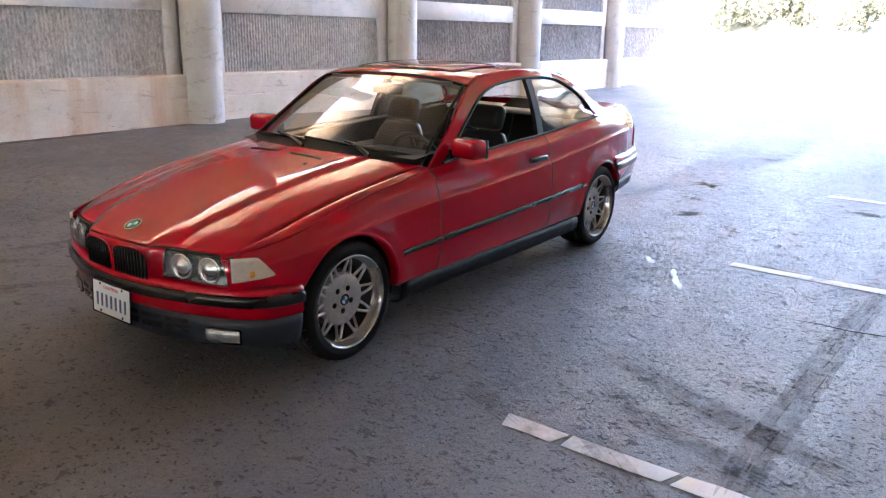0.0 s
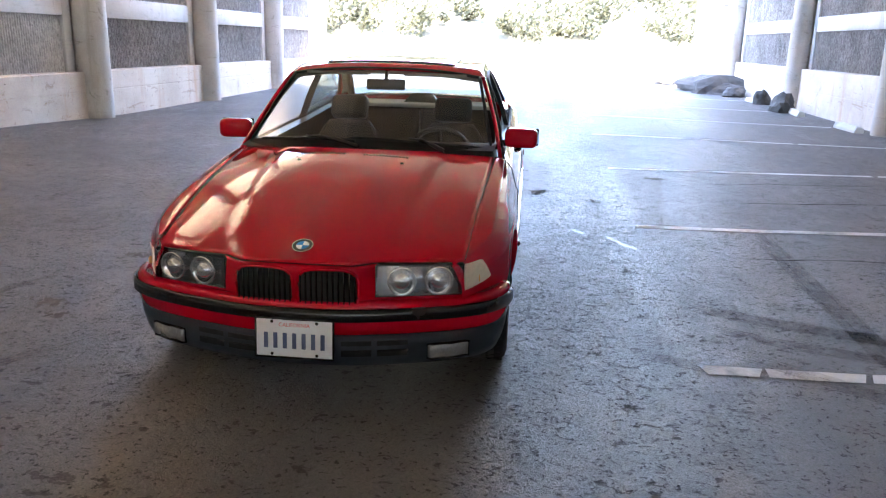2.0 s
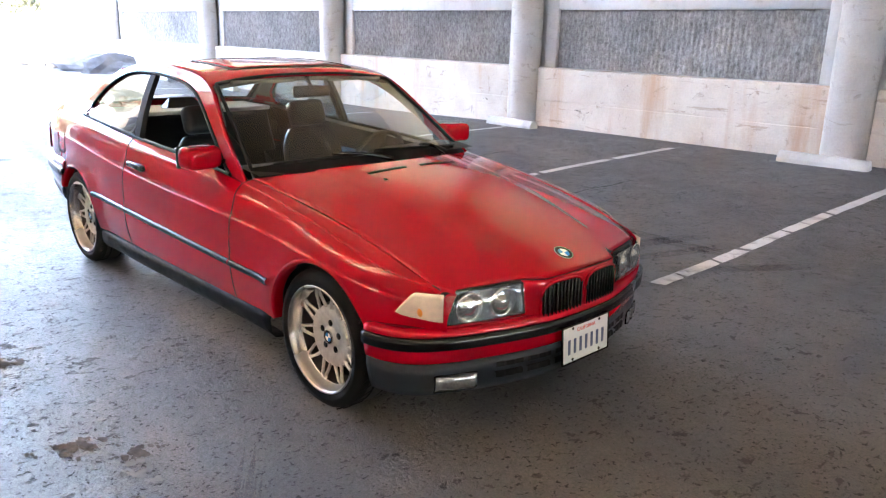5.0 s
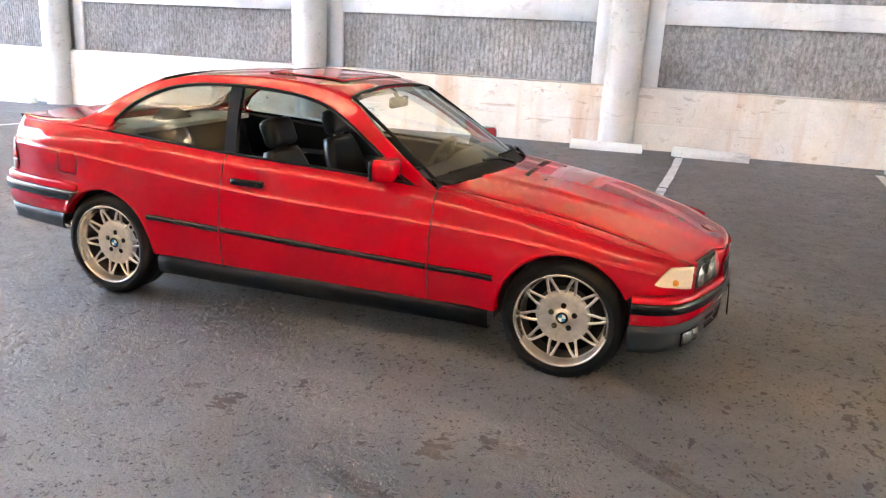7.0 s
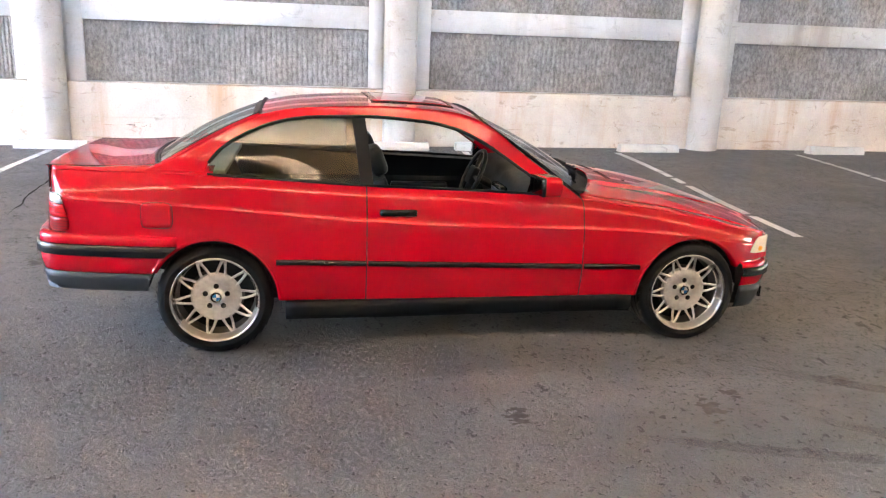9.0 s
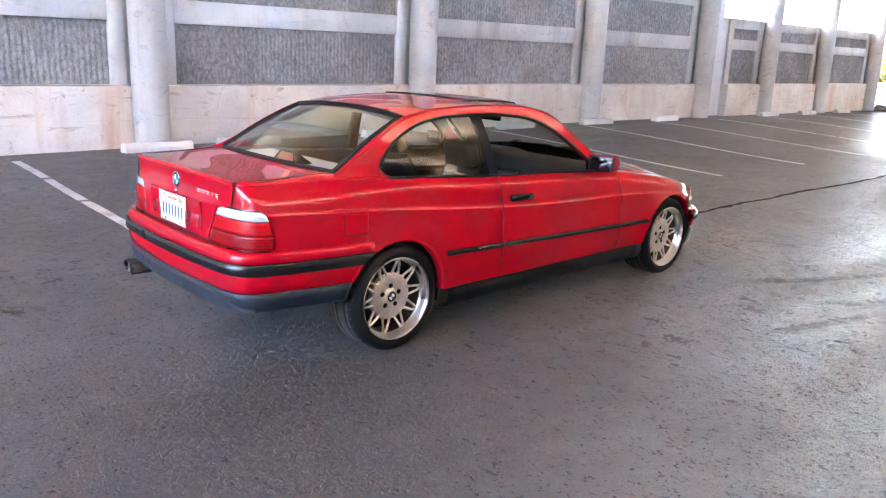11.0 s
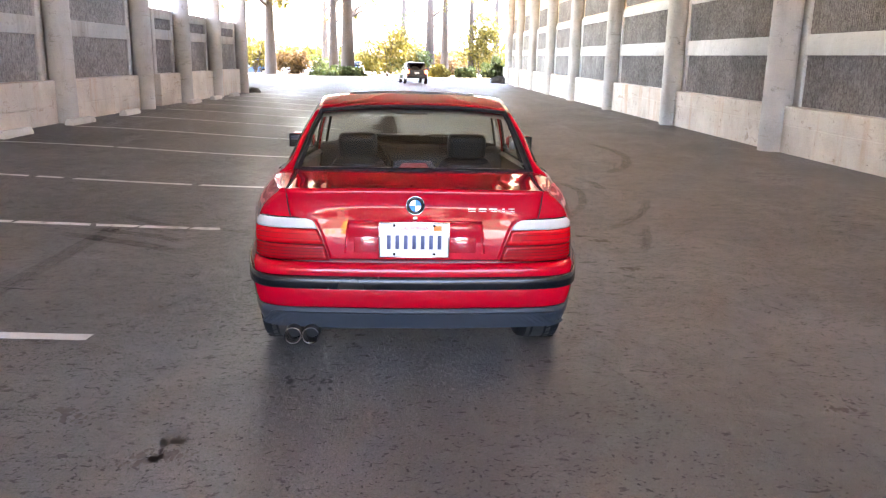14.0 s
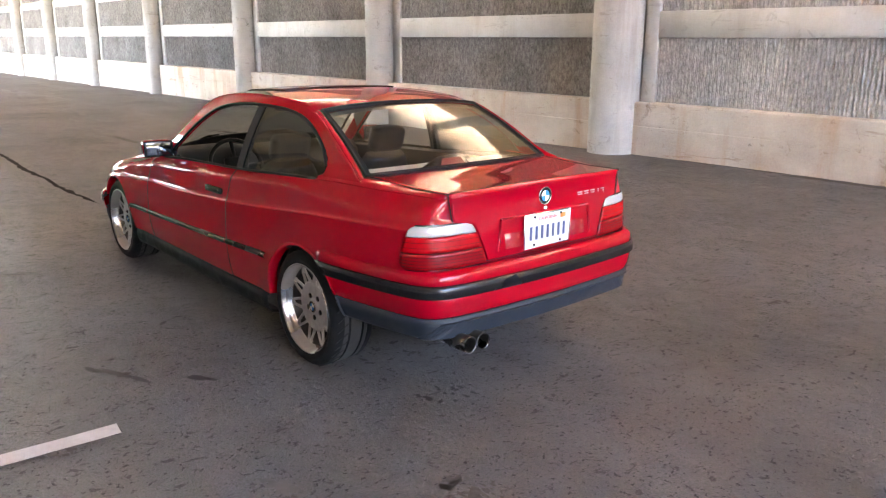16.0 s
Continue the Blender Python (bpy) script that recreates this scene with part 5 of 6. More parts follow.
    # rear window
    def back(u, v):
        bx, bz, by = -1.712 + 0.085 * abs(v) ** 2.2, 1.001 - 0.010 * abs(v) ** 2, 0.632
        tx, tz, ty = -1.120, roof_c(-1.12) - (roof_c(-1.12) - 1.262) * abs(v) ** 2.6, 0.545
        return Vector((bx + (tx - bx) * u, v * (by + (ty - by) * u), bz + (tz - bz) * u + 0.030 * math.sin(math.pi * u) * (1 - 0.5 * v * v)))
    g = Mesh()
    g.grid([[back(u, v) for v in steps(-1, 1, 30)] for u in steps(0, 1, 20)], True, flip=True)
    part("rear_window", g, GLASS, CAR, "wide clear rear window").visible_shadow = False
    for s in (1, -1):
        g = Mesh()
        rows = []
        for u in steps(-0.08, 1, 26):
            e = back(u, 0.985 * s) + Vector((0, 0, 0.003))
            zo = roof_zo(e.x)
            o = Vector((e.x, s * house_y(e.x, zo), zo))
            rows.append([e.lerp(o, q) + Vector((0, 0, 0.010 * math.sin(q * math.pi))) for q in steps(0, 1, 6)])
        g.grid(rows, True, flip=s > 0)
        part("rear_pillar_face", g, PAINT, CAR, solid=0.006)
        ln = Mesh()
        ln.grid([[(q[0], q[1] * 0.985 - s * 0.004, q[2] - 0.020) for q in r] for r in rows], True, flip=s < 0)
        part("pillar_trim", ln, HEADLINER, CAR, "pale cloth pillar trim")
    t = Mesh()
    loop = [back(u, 0.97) for u in steps(0, 1, 12)] + [back(1, v) for v in steps(0.97, -0.97, 20)] + [back(u, -0.97) for u in steps(1, 0, 12)] + [back(0, v) for v in steps(-0.97, 0.97, 20)]
    t.tube([p + Vector((-0.002, 0, 0.004)) for p in loop], 0.009, 6, True)
    rim = Mesh()
    for line in ([(u, 1.0, u, 0.925) for u in steps(0, 1, 16)], [(u, -1.0, u, -0.925) for u in steps(0, 1, 16)], [(1.0, v, 0.94, v) for v in steps(-1, 1, 24)], [(0.0, v, 0.035, v) for v in steps(-1, 1, 24)]):
        rim.grid([[back(a, b) + Vector((-0.002, 0, 0.003)), back(c, d) + Vector((-0.002, 0, 0.003))] for a, b, c, d in line], True)
    part("rear_window_band", rim, SEAL, CAR, "black printed band round the rear window")
    part("rear_window_seal", t, SEAL, CAR)


build_house()


def build_cabin():
    m = Mesh()
    m.box((-0.35, 0, 0.30), (2.5, 1.36, 0.06))
    m.box((-0.1, 0, 0.37), (1.5, 0.24, 0.18), 0.04)
    part("floor_pan", m, CABIN, CAR)
    u = Mesh()
    u.box((0.1, 0, 0.26), (3.3, 1.05, 0.08), 0.02)
    u.box((1.35, 0, 0.45), (0.9, 0.95, 0.3), 0.05)
    part("underbody", u, DARK, CAR)
    for s in (1, -1):
        d = Mesh()
        rows = [[(x, s * (side_y(x, z) - 0.075 - 0.02 * (z < 0.72)), z) for z in (0.33, 0.50, 0.70, 0.73, z_top(x) - 0.01)] for x in steps(-1.4, 0.66, 20)]
        d.grid(rows, False, flip=s > 0)
        d.grid([[(x, s * (side_y(x, z_top(x)) - o), z_top(x) + h) for o, h in ((0.075, -0.012), (0.03, 0.0), (0.015, -0.01))] for x in steps(-1.4, 0.6, 20)], True)
        d.box((-0.05, s * 0.735, 0.66), (0.42, 0.07, 0.06), 0.02)
        part("door_card", d, LEATHER, CAR, "black door trim panel")
    # dashboard
    d = Mesh()
    prof = [(0.74, 0.885), (0.60, 0.90), (0.47, 0.892), (0.40, 0.87), (0.375, 0.82), (0.39, 0.74), (0.44, 0.66), (0.47, 0.55)]
    d.grid([[(x + 0.02 * math.cos(y * 3), y, z + (0.02 if y > 0.15 and z > 0.8 else 0) * smoothstep(0.15, 0.25, y)) for x, z in prof] for y in steps(-0.70, 0.70, 28)], True, flip=True)
    dash = part("dashboard", d, CABIN, CAR, "black dashboard")
    c = Mesh()
    c.box((0.385, 0.02, 0.70), (0.06, 0.26, 0.20), 0.02)
    part("centre_console", c, BLACK, dash)
    for z in (0.76, 0.71, 0.665):
        k = Mesh()
        k.box((0.352, 0.02, z), (0.008, 0.20, 0.03), 0.003)
        part("console_panel", k, GREY_PLASTIC, dash)
    # steering wheel
    st = tagged(new("steering_wheel"), "black steering wheel")
    st.parent = CAR
    R = Matrix.Translation((0.27, 0.36, 0.80)) @ Euler((0, radians(-66), 0)).to_matrix().to_4x4()
    r = Mesh()
    r.tube([R @ Vector((0.185 * math.cos(k * math.tau / 40), 0.185 * math.sin(k * math.tau / 40), 0)) for k in range(40)], 0.015, 8, True)
    part("wheel_rim", r, LEATHER, st)
    b = Mesh()
    b.box((0, 0, 0), (0.13, 0.16, 0.05), 0.02, R)
    for a in (0, 180, 270, 210):
        b.tube([R @ Vector((0.05 * math.cos(radians(a)), 0.05 * math.sin(radians(a)), 0)), R @ Vector((0.18 * math.cos(radians(a)), 0.18 * math.sin(radians(a)), 0))], 0.014, 6)
    b.tube([R @ Vector((0, 0, 0)), (0.45, 0.36, 0.72)], 0.03, 8)
    part("wheel_hub", b, CABIN, st)
    # seats
    def seat(y):
        st = tagged(new("front_seat"), "black leather front seat with separate headrest")
        st.parent = CAR
        cu = Mesh()
        rows = []
        for t in steps(0, 1, 10):
            x = -0.34 + 0.52 * t
            rows.append([(x, y + v * 0.25, 0.47 + 0.05 * t + 0.05 * abs(v) ** 3 - (0.06 if abs(v) > 0.95 else 0) - (0.08 if t > 0.97 else 0)) for v in steps(-1, 1, 12)])
        cu.grid(rows, True)
        cu.box((-0.09, y, 0.40), (0.5, 0.46, 0.10), 0.03)
        part("seat_cushion", cu, LEATHER, st)
        bk = Mesh()
        M = Matrix.Translation((-0.28, y, 0.45)) @ Euler((0, radians(-21), 0)).to_matrix().to_4x4()
        rows = []
        for q in steps(0, 1, 16):
            w = 0.25 - 0.045 * q - 0.06 * (max(0, q - 0.7) / 0.3) ** 2
            rows.append([M @ Vector((0.07 * math.cos(a) * (1.0 if math.cos(a) < 0 else 1 - 0.5 * (1 - abs(math.sin(a)) ** 3)) , w * math.copysign(abs(math.sin(a)) ** 0.6, math.sin(a)), 0.49 * q)) for a in [k * math.tau / 28 for k in range(28)]])
        bk.grid(rows, True, True)
        n = len(bk.v)
        bk.f.append(tuple(n - 28 + k for k in range(28)))
        bk.smooth.append(False)
        part("seat_back", bk, LEATHER, st)
        hr = Mesh()
        hr.box((0.02, 0, 0.585), (0.10, 0.255, 0.165), 0.047, M, 4)
        h = part("headrest", hr, LEATHER, st)
        po = Mesh()
        for d in (-0.06, 0.06):
            po.tube([M @ Vector((0.0, d, 0.46)), M @ Vector((0.01, d, 0.53))], 0.006, 6)
        part("headrest_post", po, CHROME, h)
    seat(0.36)
    seat(-0.36)
    rs = tagged(new("rear_seat"), "black leather rear bench")
    rs.parent = CAR
    b = Mesh()
    b.box((-1.0, 0, 0.46), (0.5, 1.15, 0.16), 0.05, segs=3)
    part("bench_cushion", b, LEATHER, rs)
    for y in (-0.31, 0.31):
        b = Mesh()
        M = Matrix.Translation((-1.27, y, 0.48)) @ Euler((0, radians(-22), 0)).to_matrix().to_4x4()
        b.box((0, 0, 0.22), (0.14, 0.62, 0.50), 0.05, M, 3)
        part("bench_back", b, LEATHER, rs)
    wall = Mesh()
    wall.box((-1.49, 0, 0.70), (0.02, 1.20, 0.48), 0.004, segs=1)
    part("bulkhead", wall, CABIN, CAR, "dark panel behind the rear bench")
    for s in (1, -1):
        sd = Mesh()
        sd.grid([[(x, s * (side_y(x, z) - 0.055), z) for z in (0.71, 0.76, 0.81, 0.86, z_top(x) - 0.01)] for x in steps(-1.46, -0.60, 20)], True, flip=s > 0)
        part("rear_side_trim", sd, CABIN, CAR, "dark trim panel beside the rear bench", solid=0.006)
    sh = Mesh()
    sh.box((-1.50, 0, 0.952), (0.40, 1.18, 0.03), 0.008)
    part("parcel_shelf", sh, SHELF, CAR, "grey parcel shelf")
    br = tagged(new("high_brake_light"), "high-mounted brake light with red lens in a black housing")
    br.parent = CAR
    h = Mesh()
    h.add([(-1.56, -0.15, 0.955), (-1.56, 0.15, 0.955), (-1.53, 0.085, 1.035), (-1.53, -0.085, 1.035), (-1.44, -0.15, 0.955), (-1.44, 0.15, 0.955)], [(0, 1, 2, 3), (0, 3, 4), (1, 5, 2), (3, 2, 5, 4)], False)
    part("housing", h, BLACK, br)
    q = Mesh()
    q.add([(-1.562, -0.10, 0.966), (-1.562, 0.10, 0.966), (-1.538, 0.062, 1.022), (-1.538, -0.062, 1.022)], [(0, 1, 2, 3)], False)
    part("lens", q, BRAKE_LENS, br, solid=0.003)
    # inside mirror
    im = Mesh()
    im.box((0.13, 0.0, 1.20), (0.03, 0.24, 0.065), 0.014)
    im.tube([(0.12, 0, 1.23), (0.08, 0, 1.28)], 0.012, 6)
    part("inside_mirror", im, BLACK, CAR)
    for s in (1, -1):
        v = Mesh()
        v.box((0.06, s * 0.30, 1.262), (0.15, 0.38, 0.018), 0.006, None)
        part("sun_visor", v, HEADLINER, CAR)


build_cabin()


def build_wheel(x, y, s, steer=0.0):
    """A wheel with its tyre; s is the outer side's sign."""
    w = tagged(new("wheel"), "silver multi-spoke alloy wheel with a low-profile tyre")
    w.parent = CAR
    w.matrix_basis = pose(x, y, HUB_Z, 0, 0, steer) @ Euler((radians(-90 * s), 0, 0)).to_matrix().to_4x4()
    # local z points outwards
    t = Mesh()
    R, hw = 0.300, 0.121
    prof = [(0.222, -hw + 0.01), (0.250, -hw), (0.280, -hw + 0.006), (0.2945, -hw + 0.022), (R, -hw + 0.045), (R, -0.045), (R - 0.006, -0.042), (R - 0.006, -0.036), (R, -0.033), (R, 0.030), (R - 0.006, 0.033), (R - 0.006, 0.039), (R, 0.042), (R, hw - 0.045), (0.2945, hw - 0.022), (0.280, hw - 0.006), (0.262, hw - 0.001), (0.258, hw + 0.001), (0.254, hw - 0.001), (0.238, hw - 0.004), (0.226, hw - 0.012)]
    t.lathe(prof, 72)
    tyre = part("tyre", t, RUBBER, w, "black low-profile tyre")
    tb = Mesh()
    tb.lathe([(R - 0.004, -0.072), (R + 0.0004, -0.066), (R + 0.0004, -0.0455)], 72)
    tb.lathe([(R + 0.0004, -0.032), (R + 0.0004, 0.029)], 72)
    tb.lathe([(R + 0.0004, 0.0425), (R + 0.0004, 0.066), (R - 0.004, 0.072)], 72)
    part("tread", tb, TREAD, tyre, "dusty grey tread")
    for k in range(36):
        g = Mesh()
        a = k * math.tau / 36
        pts = []
        for q in steps(0, 1, 5):
            aa = a + 0.16 * q
            pts.append(((R + 0.0006) * math.cos(aa), (R + 0.0006) * math.sin(aa), hw - 0.018 - q * 0.07))
        g.tube(pts, 0.0028, 4)
        part("tread_groove", g, DARK, tyre)
    r = Mesh()
    r.lathe([(0.226, hw - 0.020), (0.2335, hw - 0.009), (0.2325, hw - 0.003), (0.227, hw - 0.003), (0.223, hw - 0.009), (0.216, hw - 0.030), (0.213, hw - 0.055), (0.207, hw - 0.062)], 72)
    part("rim", r, RIM_LIP, w, "bright polished rim lip")
    # barrel in darker steel, the shade between the spokes put into its colour
    ba = Mesh()
    ba.lathe([(0.2068, hw - 0.062), (0.200, hw - 0.11), (0.198, -0.08)], 72)
    part("barrel", ba, DISC, w)
    d = Mesh()
    d.lathe([(0.198, -0.02), (0.10, -0.03), (0.0, -0.03)], 48)
    part("brake_backing", d, DARK, w)
    bd = Mesh()
    bd.lathe([(0.145, 0.0), (0.145, 0.012), (0.07, 0.012)], 48)
    part("brake_disc", bd, DISC, w)
    c = Mesh()
    zf = hw - 0.064
    c.lathe([(0.132, zf - 0.03), (0.134, zf - 0.012), (0.130, zf - 0.003), (0.121, zf + 0.002), (0.080, zf - 0.002), (0.050, zf - 0.006), (0.040, zf - 0.002), (0.036, zf + 0.006), (0.0, zf + 0.006)], 60)
    hub = part("wheel_centre", c, ALLOY, w, "grey alloy wheel centre with five bolts")
    # ten split spokes, each a narrow loop that widens inwards
    for k in range(10):
        a0 = k * math.tau / 10 + 0.1
        sp = Mesh()
        for e in (-1, 1):
            pa = [(0.124, 0.185), (0.145, 0.145), (0.168, 0.10), (0.190, 0.062), (0.210, 0.030)]
            pts = [((rr) * math.cos(a0 + e * da), rr * math.sin(a0 + e * da), zf - 0.004 + 0.012 * (q / 4) - (0.010 if q == 4 else 0)) for q, (rr, da) in enumerate(pa)]
            sp.tube(pts, [0.0085, 0.0075, 0.007, 0.0075, 0.009], 8, squash=1.0)
        part("spoke", sp, ALLOY, w)
    for k in range(5):
        a = k * math.tau / 5 + 0.3
        b = Mesh()
        M = Matrix.Translation((0.060 * math.cos(a), 0.060 * math.sin(a), zf - 0.0045))
        b.lathe([(0.0145, 0.002), (0.0145, 0.0035), (0.0, 0.0035)], 16, M)
        part("bolt_recess", b, DARK, hub)
        n = Mesh()
        n.lathe([(0.009, 0.003), (0.009, 0.0075), (0.0, 0.0075)], 6, M, False)
        part("wheel_bolt", n, STEEL, hub)
    roundel(hub, Matrix.Translation((0, 0, zf + 0.005)), 0.030)


for ax in AXLES:
    for s in (1, -1):
        build_wheel(ax, s * 0.700, s)


# ---- marks on the asphalt ----
STAIN = plain("broken_asphalt", (0.125, 0.115, 0.105), 0.95, vary=0.35, scale=40, bump=0.004, spec=0.05)
OIL = plain("fresh_oil", (0.012, 0.0115, 0.011), 0.35, vary=0.2)
TAR = plain("tar_seam", (0.027, 0.026, 0.025), 0.95, vary=0.3, scale=20, bump=0.003, spec=0.03)
PALE_SCUFF = plain("pale_scuff", (0.13, 0.122, 0.114), 0.6, vary=0.3, scale=25, bump=0.002)


def patch(x, y, rx, ry, seed, mat, name, label, lift=0.003, turn=0.0, n=26, rag=0.45):
    """An irregular flat mark that follows the ground."""
    rng = random.Random(seed)
    ph = [rng.uniform(0, math.tau) for _ in range(5)]
    pts = []
    for k in range(n):
        a = k * math.tau / n
        r = 1 + rag * (0.5 * math.sin(2 * a + ph[0]) + 0.35 * math.sin(3 * a + ph[1]) + 0.3 * math.sin(5 * a + ph[2]) + 0.25 * math.sin(9 * a + ph[3])) + rng.uniform(-0.12, 0.12)
        px, py = rx * r * math.cos(a), ry * r * math.sin(a)
        c, s = math.cos(turn), math.sin(turn)
        X, Y = x + px * c - py * s, y + px * s + py * c
        pts.append((X, Y, G(X, Y) + lift))
    m = Mesh()
    m.add([(x, y, G(x, y) + lift)] + pts, [(0, k + 1, (k + 1) % n + 1) for k in range(n)], False)
    return tagged(part(name, m, mat), label, "stain", "ground marks", "structure")


MARKS = [(-5.67, -0.34, 0.20, 0.07), (-6.36, 0.68, 0.25, 0.07), (-4.18, 0.66, 0.26, 0.10), (-3.45, 0.75, 0.14, 0.06), (-2.85, 0.95, 0.16, 0.07), (-2.47, 1.47, 0.15, 0.06), (-3.86, 2.18, 0.24, 0.08), (-5.27, 2.32, 0.22, 0.07), (1.37, 2.70, 0.05, 0.05),
         (1.09, -1.72, 0.17, 0.08), (1.27, -1.54, 0.10, 0.06), (1.97, -1.43, 0.07, 0.05), (0.12, -1.70, 0.14, 0.06), (-2.38, -2.03, 0.10, 0.05), (-0.94, 1.56, 0.10, 0.03), (-1.55, 2.02, 0.09, 0.06)]


def chipped(x, y, rx, ry, seed, turn, mat=STAIN, label="dark chipped patch in the worn asphalt"):
    """A drift of small dark flecks where the surface has broken up."""
    rng = random.Random(seed)
    m = Mesh()
    for _ in range(34):
        r, a = rng.random() ** 0.6, rng.uniform(0, math.tau)
        px, py = rx * r * math.cos(a), ry * r * math.sin(a)
        c, q = math.cos(turn), math.sin(turn)
        X, Y = x + px * c - py * q, y + px * q + py * c
        f = rng.uniform(0.10, 0.36) * min(rx, ry) * (1.2 - r)
        n = 9
        pts = []
        for k in range(n):
            b = k * math.tau / n
            w = f * rng.uniform(0.5, 1.3)
            U, V = X + w * 1.6 * math.cos(b), Y + w * math.sin(b)
            pts.append((U, V, G(U, V) + 0.003))
        m.add([(X, Y, G(X, Y) + 0.003)] + pts, [(0, k + 1, (k + 1) % n + 1) for k in range(n)], False)
    return tagged(part("ground_stain", m, mat), label, "stain", "ground marks", "structure")


for i, (x, y, rx, ry) in enumerate(MARKS):
    chipped(x, y, rx * 1.1, ry * 1.2, i, 1.3 + 0.4 * math.sin(i * 2.1))
for i, (x, y) in enumerate(((1.38, -1.57), (-2.34, 1.44), (-2.71, 0.92), (-2.34, -2.04))):
    chipped(x, y, 0.16, 0.07, 140 + i, 0.8 * i, PALE_SCUFF, "pale worn scuff on the asphalt")
drops = random.Random(3)
for i in range(16):
    patch(-2.13 + drops.uniform(-0.12, 0.12), 0.46 + drops.uniform(-0.12, 0.12), drops.uniform(0.007, 0.02), drops.uniform(0.006, 0.014), 50 + i, OIL, "oil_drop", "small dark oil drop on the asphalt", n=10)
for i, (x, y) in enumerate(((-0.80, 1.66), (-0.88, 1.60), (-0.97, 1.56), (-1.06, 1.52), (-1.2, 1.30), (-1.23, 1.27))):
    patch(x, y, 0.06, 0.02, 80 + i, OIL, "oil_drop", "small dark oil smear on the asphalt", turn=0.5, n=14)
def seam(pts, w, seed, mat, label, name="tar_seam", breaks=0.0):
    rng = random.Random(seed)
    P = []
    for a, b in zip(pts, pts[1:]):
        n = max(2, int(math.dist(a, b) / 0.12))
        P += [(a[0] + (b[0] - a[0]) * i / n, a[1] + (b[1] - a[1]) * i / n) for i in range(n)]
    P.append(pts[-1])
    rows = [[], []]
    wob = 0.0
    for i, (x, y) in enumerate(P):
        a, b = P[max(0, i - 1)], P[min(len(P) - 1, i + 1)]
        d = Vector((b[0] - a[0], b[1] - a[1])).normalized()
        wob = wob * 0.8 + rng.uniform(-0.02, 0.02)
        ww = w * rng.uniform(0.35, 1.3) * min(1, (i + 0.3) / 4, (len(P) - i - 0.7) / 4)
        for s, row in ((1, rows[0]), (-1, rows[1])):
            X, Y = x - d.y * (wob + s * ww), y + d.x * (wob + s * ww)
            row.append((X, Y, G(X, Y) + 0.0035))
    m = Mesh()
    m.grid(rows, False)
    if breaks:
        keep = [rng.random() > breaks for _ in m.f]
        m.f = [f for f, k in zip(m.f, keep) if k]
        m.smooth = [False] * len(m.f)
    return tagged(part(name, m, mat), label, "crack", "ground marks", "structure")


seam([(3.6, 0.38), (5.2, 0.45), (9.2, 0.4), (15.4, 0.65)], 0.036, 1, TAR, "dark tar seam along the asphalt")
seam([(10.2, 0.45), (11.6, 0.6), (13, 0.8), (15.4, 0.75), (17.0, 0.9)], 0.25, 2, TAR, "dark tar seam along the asphalt")
seam([(-3.6, 2.5), (-3.7, 3.5), (-3.75, 4.6)], 0.012, 3, TAR, "thin dark crack in the asphalt", "crack")
seam([(-2.6, 2.6), (-2.7, 3.8), (-2.7, 4.8)], 0.012, 4, TAR, "thin dark crack in the asphalt", "crack")
seam([(-0.6, 2.3), (-0.65, 3.3), (-0.6, 4.4)], 0.010, 5, TAR, "thin dark crack in the asphalt", "crack")
seam([(1.6, -6.58), (0.2, -6.57), (-1.9, -6.57)], 0.05, 10, STAIN, "dark grit along the foot of the wall", "grit_edge")
patch(-0.7, -6.5, 0.55, 0.06, 200, STAIN, "ground_stain", "dark chipped patch in the worn asphalt", rag=0.5)
patch(-1.25, -6.5, 0.45, 0.07, 201, STAIN, "ground_stain", "dark chipped patch in the worn asphalt", rag=0.5)

def faint_material():
    """Rubber laid thinly on the asphalt, worn away in patches."""
    mat, n, l, b = material("rubber_mark")
    b.inputs["Base Color"].default_value = (0.05, 0.049, 0.048, 1)
    b.inputs["Roughness"].default_value = 0.75
    b.inputs["Specular IOR Level"].default_value = 0.15
    pos = n.new("ShaderNodeNewGeometry").outputs["Position"]
    a = n.new("ShaderNodeMapRange")
    a.inputs[1].default_value, a.inputs[2].default_value = 0.35, 0.68
    a.inputs[3].default_value, a.inputs[4].default_value = 0.06, 0.42
    l.new(noise_node(n, l, pos, 14, 8, 0.72), a.inputs[0])
    tr, mx = n.new("ShaderNodeBsdfTransparent"), n.new("ShaderNodeMixShader")
    l.new(a.outputs[0], mx.inputs[0])
    l.new(tr.outputs[0], mx.inputs[1])
    l.new(b.outputs[0], mx.inputs[2])
    l.new(mx.outputs[0], n["Material Output"].inputs[0])
    return mat


RUBBER_MARK = faint_material()


